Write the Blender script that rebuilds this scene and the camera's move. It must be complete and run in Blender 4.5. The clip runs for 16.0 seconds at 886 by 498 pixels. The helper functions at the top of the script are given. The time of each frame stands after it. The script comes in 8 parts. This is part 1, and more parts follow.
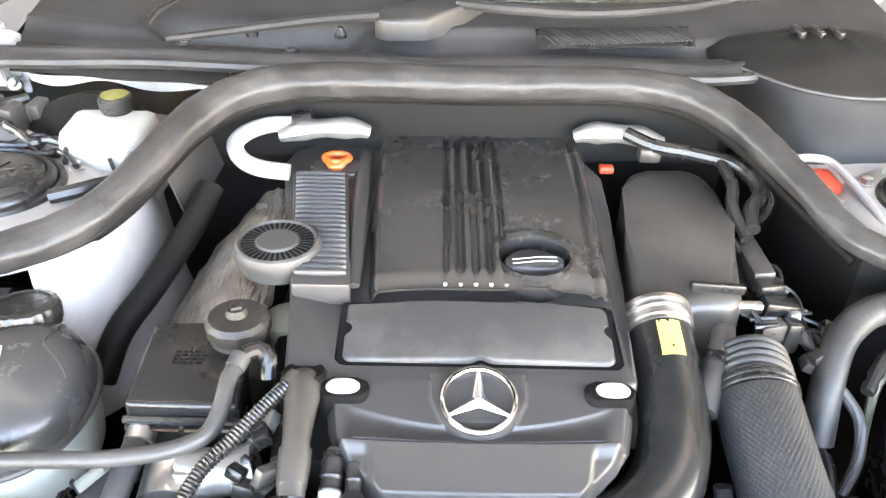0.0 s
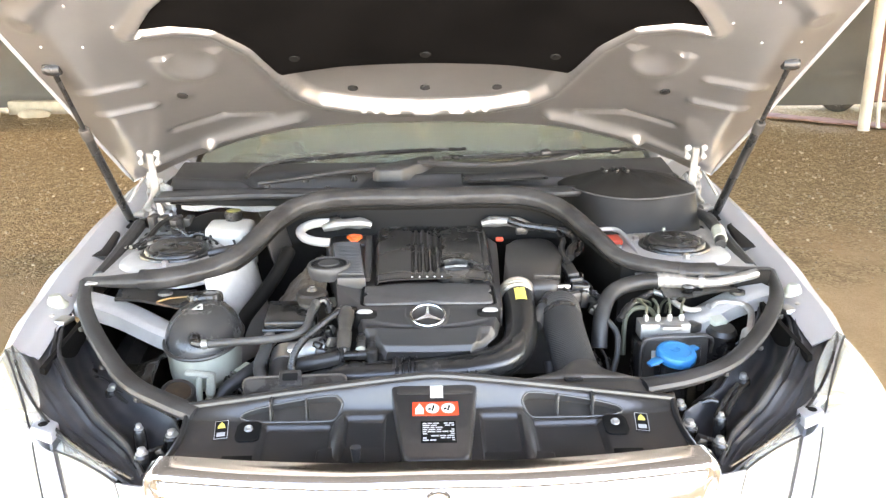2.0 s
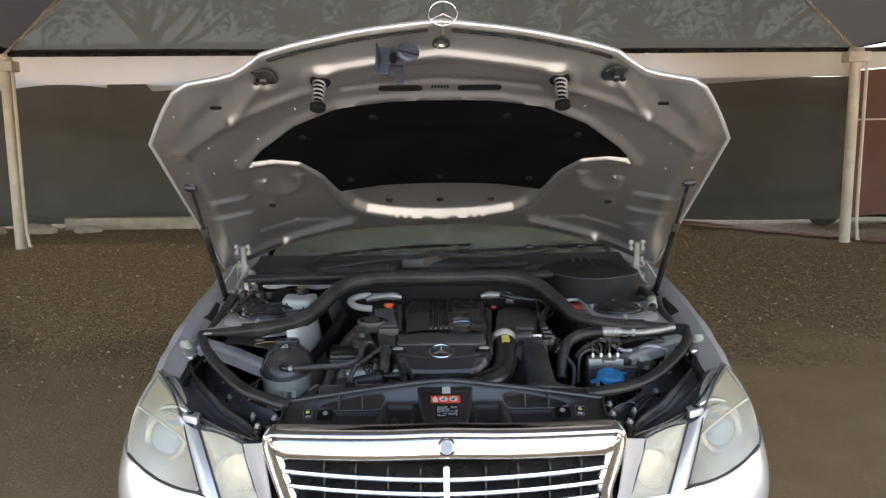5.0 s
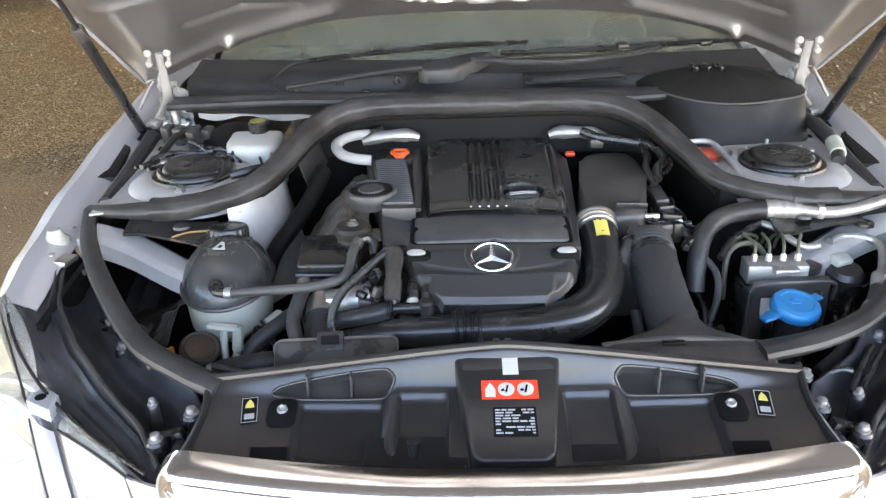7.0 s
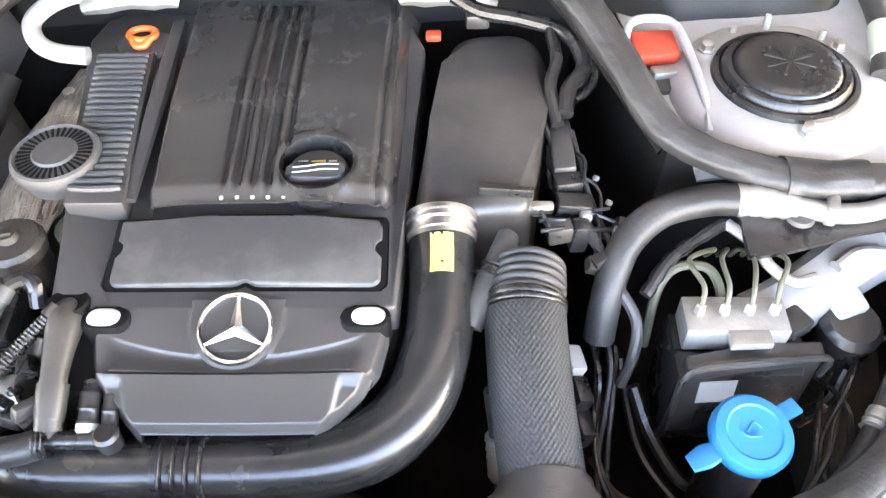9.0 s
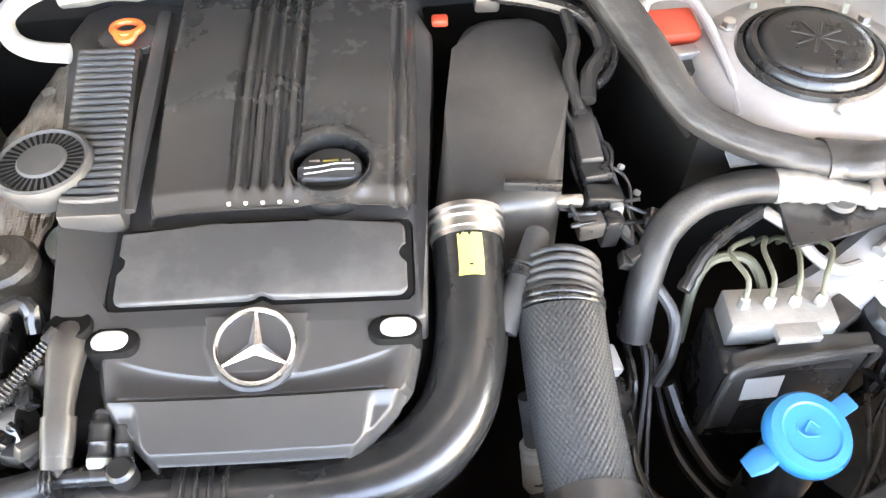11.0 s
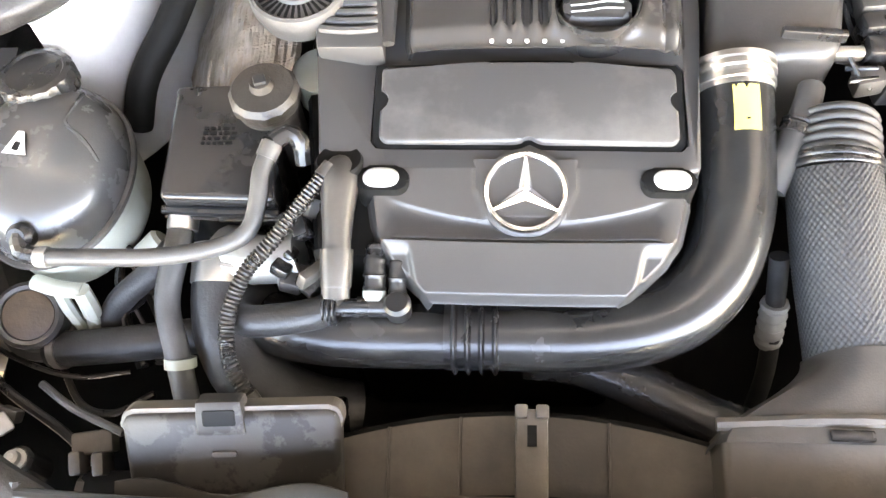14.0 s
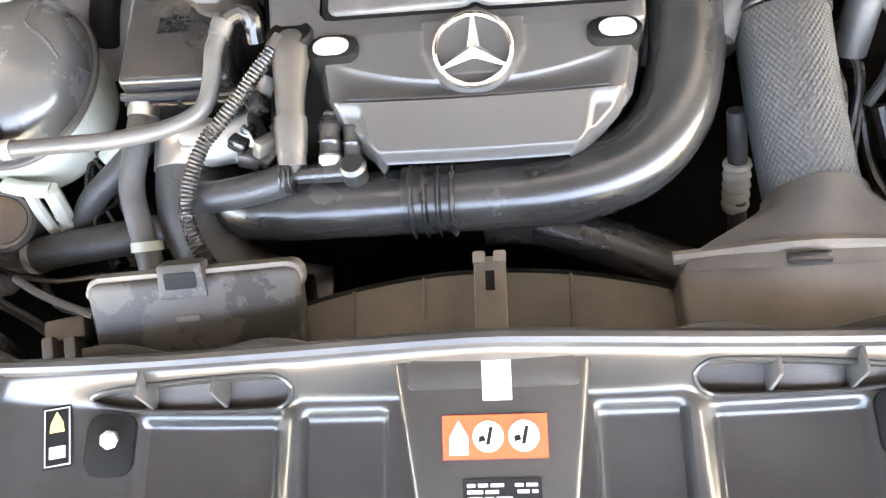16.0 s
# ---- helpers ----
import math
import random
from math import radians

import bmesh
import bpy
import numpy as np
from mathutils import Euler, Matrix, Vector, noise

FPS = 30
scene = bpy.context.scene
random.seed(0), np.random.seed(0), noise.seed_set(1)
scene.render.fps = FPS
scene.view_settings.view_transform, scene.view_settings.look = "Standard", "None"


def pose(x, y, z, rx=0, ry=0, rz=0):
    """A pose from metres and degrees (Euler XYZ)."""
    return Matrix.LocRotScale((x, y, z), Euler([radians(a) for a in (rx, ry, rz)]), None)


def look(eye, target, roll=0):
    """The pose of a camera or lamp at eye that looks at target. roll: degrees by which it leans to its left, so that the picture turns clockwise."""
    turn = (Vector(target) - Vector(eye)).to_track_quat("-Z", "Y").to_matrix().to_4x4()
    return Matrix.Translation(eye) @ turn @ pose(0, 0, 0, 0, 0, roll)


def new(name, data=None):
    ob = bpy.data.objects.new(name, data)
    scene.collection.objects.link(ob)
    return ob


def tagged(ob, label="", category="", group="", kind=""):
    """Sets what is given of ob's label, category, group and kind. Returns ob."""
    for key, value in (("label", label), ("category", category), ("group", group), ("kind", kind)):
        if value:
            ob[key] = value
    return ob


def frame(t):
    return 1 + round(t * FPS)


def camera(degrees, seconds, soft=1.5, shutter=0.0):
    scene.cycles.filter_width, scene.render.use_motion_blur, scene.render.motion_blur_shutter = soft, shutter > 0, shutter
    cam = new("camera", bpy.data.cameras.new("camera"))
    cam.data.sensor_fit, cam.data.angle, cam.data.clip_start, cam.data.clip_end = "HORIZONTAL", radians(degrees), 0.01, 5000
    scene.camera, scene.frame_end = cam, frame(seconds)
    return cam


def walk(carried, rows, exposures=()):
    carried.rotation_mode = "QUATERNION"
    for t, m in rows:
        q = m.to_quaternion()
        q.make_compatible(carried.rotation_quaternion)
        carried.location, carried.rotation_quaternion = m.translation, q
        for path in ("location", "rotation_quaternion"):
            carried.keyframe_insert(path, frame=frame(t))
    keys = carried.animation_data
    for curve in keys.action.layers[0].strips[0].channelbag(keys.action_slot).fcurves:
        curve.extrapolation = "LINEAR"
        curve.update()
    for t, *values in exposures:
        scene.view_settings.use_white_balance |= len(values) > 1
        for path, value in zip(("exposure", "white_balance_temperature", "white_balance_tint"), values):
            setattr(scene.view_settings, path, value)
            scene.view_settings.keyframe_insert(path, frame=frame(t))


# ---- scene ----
cam = camera(56.4, 16.0, soft=1.4)
PATH = [
    (0, (-0.049, -0.075, 1.374), (-0.03, 1.622, 0.315), 1.4),
    (0.5, (-0.025, -0.175, 1.39), (0.044, 1.516, 0.325), -0.4),
    (1, (-0.005, -0.418, 1.438), (0.01, 1.403, 0.611), -1.0),
    (1.5, (-0.057, -0.712, 1.452), (-0.014, 1.162, 0.754), -0.9),
    (2, (-0.018, -1.088, 1.468), (0.037, 0.823, 0.881), -0.3),
    (2.5, (-0.032, -1.439, 1.503), (0.012, 0.52, 1.101), -0.0),
    (3, (-0.059, -1.725, 1.513), (-0.03, 0.254, 1.225), -0.2),
    (3.2, (-0.024, -1.838, 1.527), (-0.007, 0.14, 1.231), -0.2),
    (5.3, (-0.014, -1.929, 1.531), (-0.002, 0.047, 1.22), -0.7),
    (5.5, (-0.023, -1.824, 1.508), (-0.017, 0.151, 1.195), -0.7),
    (6, (-0.037, -1.543, 1.498), (-0.046, 0.409, 1.061), -0.5),
    (6.5, (-0.024, -1.184, 1.49), (-0.036, 0.725, 0.893), -0.6),
    (7, (-0.067, -0.769, 1.464), (-0.098, 1.035, 0.601), -1.4),
    (7.5, (-0.036, -0.428, 1.483), (-0.095, 1.24, 0.38), -1.7),
    (8, (-0.039, -0.16, 1.476), (-0.119, 1.4, 0.227), -1.8),
    (8.5, (0.039, -0.001, 1.484), (-0.052, 1.386, 0.046), -3.0),
    (9, (0.213, 0.051, 1.494), (0.186, 1.359, -0.018), -1.3),
    (9.2, (0.265, 0.062, 1.491), (0.248, 1.354, -0.036), -1.4),
    (11.3, (0.094, 0.108, 1.466), (0.151, 1.37, -0.084), -0.7),
    (11.5, (0.048, 0.11, 1.471), (0.056, 1.367, -0.085), -2.3),
    (12, (-0.063, 0.116, 1.473), (-0.13, 1.359, -0.092), -2.3),
    (12.5, (-0.119, 0.12, 1.488), (-0.266, 1.294, -0.124), -4.2),
    (13, (-0.115, 0.12, 1.476), (-0.252, 1.13, -0.245), -4.4),
    (13.5, (-0.075, 0.124, 1.468), (-0.207, 1.085, -0.281), -5.2),
    (14, (-0.03, 0.128, 1.469), (-0.158, 1.058, -0.297), -6.1),
    (14.5, (0.023, 0.122, 1.462), (-0.129, 1.059, -0.298), -8.5),
    (15, (0.026, 0.102, 1.459), (-0.156, 1.036, -0.3), -10.0),
    (15.5, (0.023, 0.068, 1.444), (-0.173, 0.99, -0.32), -11.7),
    (16, (0.025, 0.001, 1.404), (-0.147, 0.962, -0.342), -11.6),
]
walk(cam, [(t, look(eye, target, roll)) for t, eye, target, roll in PATH],
     exposures=[(0, 5.26, 8100, 16), (1.0, 5.06, 8200, 16), (2.0, 4.48, 8200, 16), (2.5, 3.53, 8600, 17), (3.2, 2.48, 7800, 15), (5.5, 2.33, 7500, 14), (6.0, 3.03, 7500, 15), (6.5, 3.48, 7500, 16), (7.0, 3.68, 7400, 16), (7.5, 4.18, 7400, 17), (8.0, 4.68, 7500, 17), (8.5, 5.18, 7700, 17), (9, 5.20, 7900, 18), (12, 5.35, 8500, 17), (13, 5.35, 8600, 17), (13.5, 5.58, 8700, 18), (16, 5.60, 8800, 18)])

# ---- light ----
world = bpy.data.worlds.new("world")
scene.world = world
world.use_nodes = True
wn, wl = world.node_tree.nodes, world.node_tree.links
sky = wn.new("ShaderNodeTexSky")
sky.sky_type, sky.sun_disc = "NISHITA", False
sky.sun_elevation, sky.sun_rotation = radians(55), radians(107)
wl.new(sky.outputs[0], wn["Background"].inputs[0])
wn["Background"].inputs[1].default_value = 0.15
sun = new("sun", bpy.data.lights.new("sun", "SUN"))
sun.data.energy, sun.data.angle, sun.data.color = 5.0, radians(0.6), (1.0, 0.95, 0.88)
sun.matrix_world = look((10.0, -3.0, 15.0), (0, 0, 0))


# ---- materials ----
def mat(name, base, rough=0.5, metal=0.0, vary=0.15, scale=9.0, bump=0.05, grain=260.0, coat=0.0, dust=0.0,
        dust_colour=(0.2, 0.17, 0.14), dust_scale=7.0, dust_sharp=(0.42, 0.72), transmission=0.0, alpha=1.0, wave=0.0, specular=0.5, random_piece=0.0):
    m = bpy.data.materials.new(name)
    m.use_nodes = True
    n, l = m.node_tree.nodes, m.node_tree.links
    b = n["Principled BSDF"]
    b.inputs["Roughness"].default_value = rough
    b.inputs["Metallic"].default_value = metal
    b.inputs["Coat Weight"].default_value = coat
    b.inputs["Coat Roughness"].default_value = 0.06
    b.inputs["Transmission Weight"].default_value = transmission
    b.inputs["Alpha"].default_value = alpha
    b.inputs["Specular IOR Level"].default_value = specular
    co = n.new("ShaderNodeTexCoord")
    big = n.new("ShaderNodeTexNoise")
    big.inputs["Scale"].default_value, big.inputs["Detail"].default_value = scale, 6
    l.new(co.outputs["Object"], big.inputs["Vector"])
    ramp = n.new("ShaderNodeMapRange")
    ramp.inputs[1].default_value, ramp.inputs[2].default_value = 0.3, 0.7
    ramp.inputs[3].default_value, ramp.inputs[4].default_value = 1 - vary, 1 + vary
    l.new(big.outputs["Fac"], ramp.inputs[0])
    mul = n.new("ShaderNodeVectorMath")
    mul.operation = "SCALE"
    mul.inputs[0].default_value = base
    l.new(ramp.outputs[0], mul.inputs["Scale"])
    colour = mul.outputs[0]
    if random_piece:
        info = n.new("ShaderNodeObjectInfo")
        r2 = n.new("ShaderNodeMapRange")
        r2.inputs[3].default_value, r2.inputs[4].default_value = 1 - random_piece, 1 + random_piece
        l.new(info.outputs["Random"], r2.inputs[0])
        m2 = n.new("ShaderNodeVectorMath")
        m2.operation = "SCALE"
        l.new(colour, m2.inputs[0])
        l.new(r2.outputs[0], m2.inputs["Scale"])
        colour = m2.outputs[0]
    if dust:
        dn = n.new("ShaderNodeTexNoise")
        dn.inputs["Scale"].default_value, dn.inputs["Detail"].default_value, dn.inputs["Roughness"].default_value = dust_scale, 9, 0.65
        l.new(co.outputs["Object"], dn.inputs["Vector"])
        dr = n.new("ShaderNodeMapRange")
        dr.inputs[1].default_value, dr.inputs[2].default_value = dust_sharp
        dr.inputs[3].default_value, dr.inputs[4].default_value = dust * 0.08, dust
        l.new(dn.outputs["Fac"], dr.inputs[0])
        mix = n.new("ShaderNodeMix")
        mix.data_type = "RGBA"
        mix.inputs[7].default_value = (*dust_colour, 1)
        l.new(dr.outputs[0], mix.inputs[0])
        l.new(colour, mix.inputs[6])
        colour = mix.outputs[2]
        rr = n.new("ShaderNodeMapRange")
        rr.inputs[3].default_value, rr.inputs[4].default_value = rough, min(1.0, rough + 0.45)
        l.new(dr.outputs[0], rr.inputs[0])
        l.new(rr.outputs[0], b.inputs["Roughness"])
    l.new(colour, b.inputs["Base Color"])
    if bump:
        fine = n.new("ShaderNodeTexNoise")
        fine.inputs["Scale"].default_value, fine.inputs["Detail"].default_value = grain, 3
        l.new(co.outputs["Object"], fine.inputs["Vector"])
        bp = n.new("ShaderNodeBump")
        bp.inputs["Strength"].default_value, bp.inputs["Distance"].default_value = bump, 0.002
        l.new(fine.outputs["Fac"], bp.inputs["Height"])
        l.new(bp.outputs[0], b.inputs["Normal"])
    return m


PAINT = mat("silver_paint", (0.56, 0.57, 0.60), 0.32, 0.55, 0.04, 3, 0.02, 900, 0.7, 0.08, (0.4, 0.37, 0.33))
# silver darkened so the bonnet's underside has its shade in the colour
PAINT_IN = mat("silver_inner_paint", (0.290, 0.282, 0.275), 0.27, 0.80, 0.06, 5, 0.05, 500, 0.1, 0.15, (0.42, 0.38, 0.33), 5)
BAY_PAINT = mat("silver_bay_paint", (0.44, 0.44, 0.435), 0.38, 0.25, 0.06, 6, 0.05, 400, 0.2, 0.4, (0.20, 0.17, 0.14), 8)
BLACK = mat("black_plastic", (0.014, 0.014, 0.0145), 0.26, 0, 0.2, 8, 0.10, 700, 0, 0.10, (0.12, 0.105, 0.09))
COVER = mat("engine_cover_plastic", (0.043, 0.0412, 0.040), 0.31, 0, 0.12, 5, 0.06, 700, 0.04, 0.14, (0.15, 0.14, 0.13), 6, (0.25, 0.90), specular=0.42)
HUMP = mat("hump_plastic", (0.026, 0.0245, 0.0235), 0.24, 0, 0.12, 5, 0.06, 700, 0.08, 0.14, (0.12, 0.11, 0.095), 5, (0.25, 0.9))
SATIN = mat("dusty_black_plastic", (0.033, 0.031, 0.0295), 0.3, 0, 0.25, 9, 0.10, 500, 0, 0.28, (0.16, 0.14, 0.12), 10)
GLOSS = mat("glossy_black_pipe", (0.013, 0.0132, 0.0132), 0.22, 0, 0.2, 8, 0.06, 300, 0.06, 0.20, (0.13, 0.12, 0.106), 9, (0.40, 0.85))
PANEL = mat("front_panel_plastic", (0.017, 0.0168, 0.017), 0.27, 0, 0.2, 4, 0.03, 700, 0.1, 0.14, (0.15, 0.14, 0.13), 6, (0.45, 0.75))
# near-black base: the deep shade of the bay is put into the colour
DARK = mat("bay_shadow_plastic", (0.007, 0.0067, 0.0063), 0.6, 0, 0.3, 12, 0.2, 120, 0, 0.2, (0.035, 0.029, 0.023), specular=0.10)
RUBBER = mat("weathered_rubber", (0.016, 0.0158, 0.016), 0.38, 0, 0.3, 14, 0.25, 260, 0, 0.45, (0.085, 0.081, 0.078), 16, (0.40, 0.68), specular=0.45)
COWLM = mat("cowl_plastic", (0.025, 0.025, 0.0255), 0.36, 0, 0.25, 7, 0.12, 400, 0, 0.35, (0.11, 0.098, 0.095), 9, (0.42, 0.7))
MATT = mat("matt_black_plastic", (0.0125, 0.012, 0.0115), 0.46, 0, 0.3, 9, 0.15, 300, 0, 0.25, (0.045, 0.041, 0.037), 7, specular=0.22)
LIDM = mat("scuffed_lid_plastic", (0.058, 0.056, 0.055), 0.36, 0, 0.15, 5, 0.06, 700, 0, 0.22, (0.27, 0.255, 0.24), 13, (0.48, 0.72))
KNOB = mat("scuffed_brown_plastic", (0.020, 0.0175, 0.0155), 0.42, 0, 0.3, 30, 0.4, 250, 0, 0.22, (0.12, 0.095, 0.07), 25)
HOSE = mat("grey_rubber_hose", (0.038, 0.0375, 0.037), 0.42, 0, 0.15, 16, 0.15, 500, 0, 0.4, (0.14, 0.132, 0.124), 15)
CHROME = mat("chrome", (0.86, 0.87, 0.88), 0.15, 1, 0.03, 6, 0.0)
STEEL = mat("bare_steel", (0.62, 0.61, 0.59), 0.34, 1, 0.12, 30, 0.1, 300, 0, 0.15, (0.25, 0.22, 0.19), 30)
ALLOY = mat("cast_alloy", (0.40, 0.40, 0.39), 0.45, 0.8, 0.15, 25, 0.3, 200, 0, 0.3, (0.2, 0.18, 0.15), 20)
FOIL = mat("heat_shield_foil", (0.30, 0.28, 0.25), 0.36, 0.75, 0.35, 18, 0.5, 190, 0, 0.65, (0.15, 0.11, 0.08), 10, (0.40, 0.62))
WHITE = mat("white_plastic", (0.50, 0.50, 0.465), 0.4, 0, 0.05, 9, 0.05, 300, 0, 0.25, (0.35, 0.32, 0.26), 12)
MILKY = mat("milky_plastic", (0.40, 0.42, 0.36), 0.35, 0, 0.08, 9, 0.05, 300, 0, 0.4, (0.24, 0.21, 0.15), 12)
BLUE = mat("blue_plastic", (0.0, 0.165, 0.40), 0.42, 0, 0.08, 9, 0.03, 300, 0, 0.06)
ORANGE = mat("orange_plastic", (0.75, 0.10, 0.015), 0.4, 0, 0.06, 9, 0.03)
REDP = mat("red_plastic", (0.62, 0.055, 0.02), 0.45, 0, 0.08, 9, 0.05, 300, 0, 0.15, (0.5, 0.25, 0.2))
YELLOW = mat("yellow_label", (0.68, 0.58, 0.13), 0.5, 0, 0.04, 9, 0.0)
PAPER = mat("white_label", (0.52, 0.52, 0.5), 0.5, 0, 0.06, 9, 0.0)
REDL = mat("red_label", (0.82, 0.06, 0.02), 0.45, 0, 0.04, 9, 0.0)
# for print and small black parts, and as painted shade in recesses
INK = mat("black_ink", (0.008, 0.008, 0.008), 0.6, 0, 0.05, 9, 0.0, specular=0.1)
GREYI = mat("grey_ink", (0.4, 0.4, 0.4), 0.5, 0, 0.05, 9, 0.0)
FELT = mat("black_felt", (0.0032, 0.003, 0.003), 0.95, 0, 0.3, 5, 0.6, 500, 0, 0.06, (0.02, 0.018, 0.016), 4, specular=0.02)
# pale olive base and part transmission stand in for the screen's reflection
GLASS = mat("windscreen_glass", (0.52, 0.56, 0.47), 0.05, 0, 0.05, 3, 0.0, transmission=0.78)
TINT = mat("dark_window_glass", (0.02, 0.025, 0.025), 0.04, 0, 0.1, 3, 0.0, coat=0.5)
REFLECT = mat("lamp_reflector", (0.72, 0.715, 0.70), 0.25, 0.55, 0.15, 22, 0.05, 90)
INDICATOR = mat("beige_reflector", (0.60, 0.53, 0.37), 0.4, 0.1, 0.06, 6, 0.05, 120)
BULB = mat("projector_glass", (0.34, 0.46, 0.66), 0.05, 0, 0.05, 6, 0.0, coat=1.0)
GREENH = mat("olive_pipe", (0.075, 0.08, 0.055), 0.45, 0.2, 0.15, 20, 0.1, 300, 0, 0.3)
RUST = mat("rusty_metal", (0.12, 0.07, 0.045), 0.7, 0.2, 0.4, 22, 0.5, 150, 0, 0.3, (0.2, 0.13, 0.08), 18)
HOUSING = mat("housing_plastic", (0.024, 0.0255, 0.029), 0.27, 0, 0.2, 14, 0.12, 240, 0.15, 0.3, (0.11, 0.11, 0.118), 7, (0.42, 0.7))
HINGE = mat("sealed_pale_paint", (0.27, 0.262, 0.25), 0.5, 0.1, 0.12, 30, 0.5, 130, 0.0, 0.4, (0.20, 0.18, 0.15), 26, (0.5, 0.7))
TYRE = mat("tyre_rubber", (0.02, 0.02, 0.02), 0.8, 0, 0.2, 9, 0.2, 200, 0, 0.4)
POST = mat("cream_post_paint", (0.72, 0.66, 0.56), 0.5, 0, 0.1, 5, 0.1, 90, 0, 0.35, (0.4, 0.3, 0.22), 4)
CLOTH = mat("grey_shade_cloth", (0.105, 0.10, 0.094), 0.9, 0, 0.12, 1.2, 0.5, 160, 0, 0.12, (0.3, 0.26, 0.21), 0.8)
# for the unseen slab that reflects sunlight onto the car's front
BOUNCE = mat("pale_concrete", (0.42, 0.425, 0.43), 0.85, 0, 0.1, 2, 0.3, 60, 0, 0.2, (0.35, 0.3, 0.25), 1.5)
STONE = mat("pale_stone", (0.5, 0.44, 0.34), 0.85, 0, 0.2, 6, 0.8, 30, 0, 0.3, (0.3, 0.2, 0.12), 5)

DUSTY = mat("brown_dusted_plastic", (0.066, 0.058, 0.050), 0.45, 0, 0.25, 8, 0.1, 300, 0, 0.7, (0.20, 0.165, 0.13), 7)


def net(name, base, open_part):
    m = mat(name, base, 0.9, 0, 0.15, 0.7, 0.0)
    n, l = m.node_tree.nodes, m.node_tree.links
    out = n["Material Output"]
    mix, see, thin, half = n.new("ShaderNodeMixShader"), n.new("ShaderNodeBsdfTransparent"), n.new("ShaderNodeBsdfTranslucent"), n.new("ShaderNodeMixShader")
    thin.inputs[0].default_value = (*base, 1)
    half.inputs[0].default_value = 0.4
    l.new(n["Principled BSDF"].outputs[0], half.inputs[1])
    l.new(thin.outputs[0], half.inputs[2])
    mix.inputs[0].default_value = open_part
    l.new(half.outputs[0], mix.inputs[1])
    l.new(see.outputs[0], mix.inputs[2])
    l.new(mix.outputs[0], out.inputs[0])
    return m


def clear_plastic():
    """Thin yellowed lens: mostly clear, with a glossy hazy surface."""
    m = mat("lamp_lens", (0.68, 0.67, 0.62), 0.10, 0, 0.10, 14, 0.02, 200, 0.7)
    n, l = m.node_tree.nodes, m.node_tree.links
    mix, see = n.new("ShaderNodeMixShader"), n.new("ShaderNodeBsdfTransparent")
    see.inputs[0].default_value = (0.97, 0.955, 0.885, 1)
    mix.inputs[0].default_value = 0.76
    l.new(n["Principled BSDF"].outputs[0], mix.inputs[1])
    l.new(see.outputs[0], mix.inputs[2])
    l.new(mix.outputs[0], n["Material Output"].inputs[0])
    return m


LENS = clear_plastic()
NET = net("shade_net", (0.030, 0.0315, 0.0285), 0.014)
# darker, fully closed copy of the net: shaded look, and no sun through
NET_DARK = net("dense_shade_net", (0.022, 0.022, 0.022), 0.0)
CANVAS = net("white_canvas", (0.62, 0.635, 0.65), 0.0)


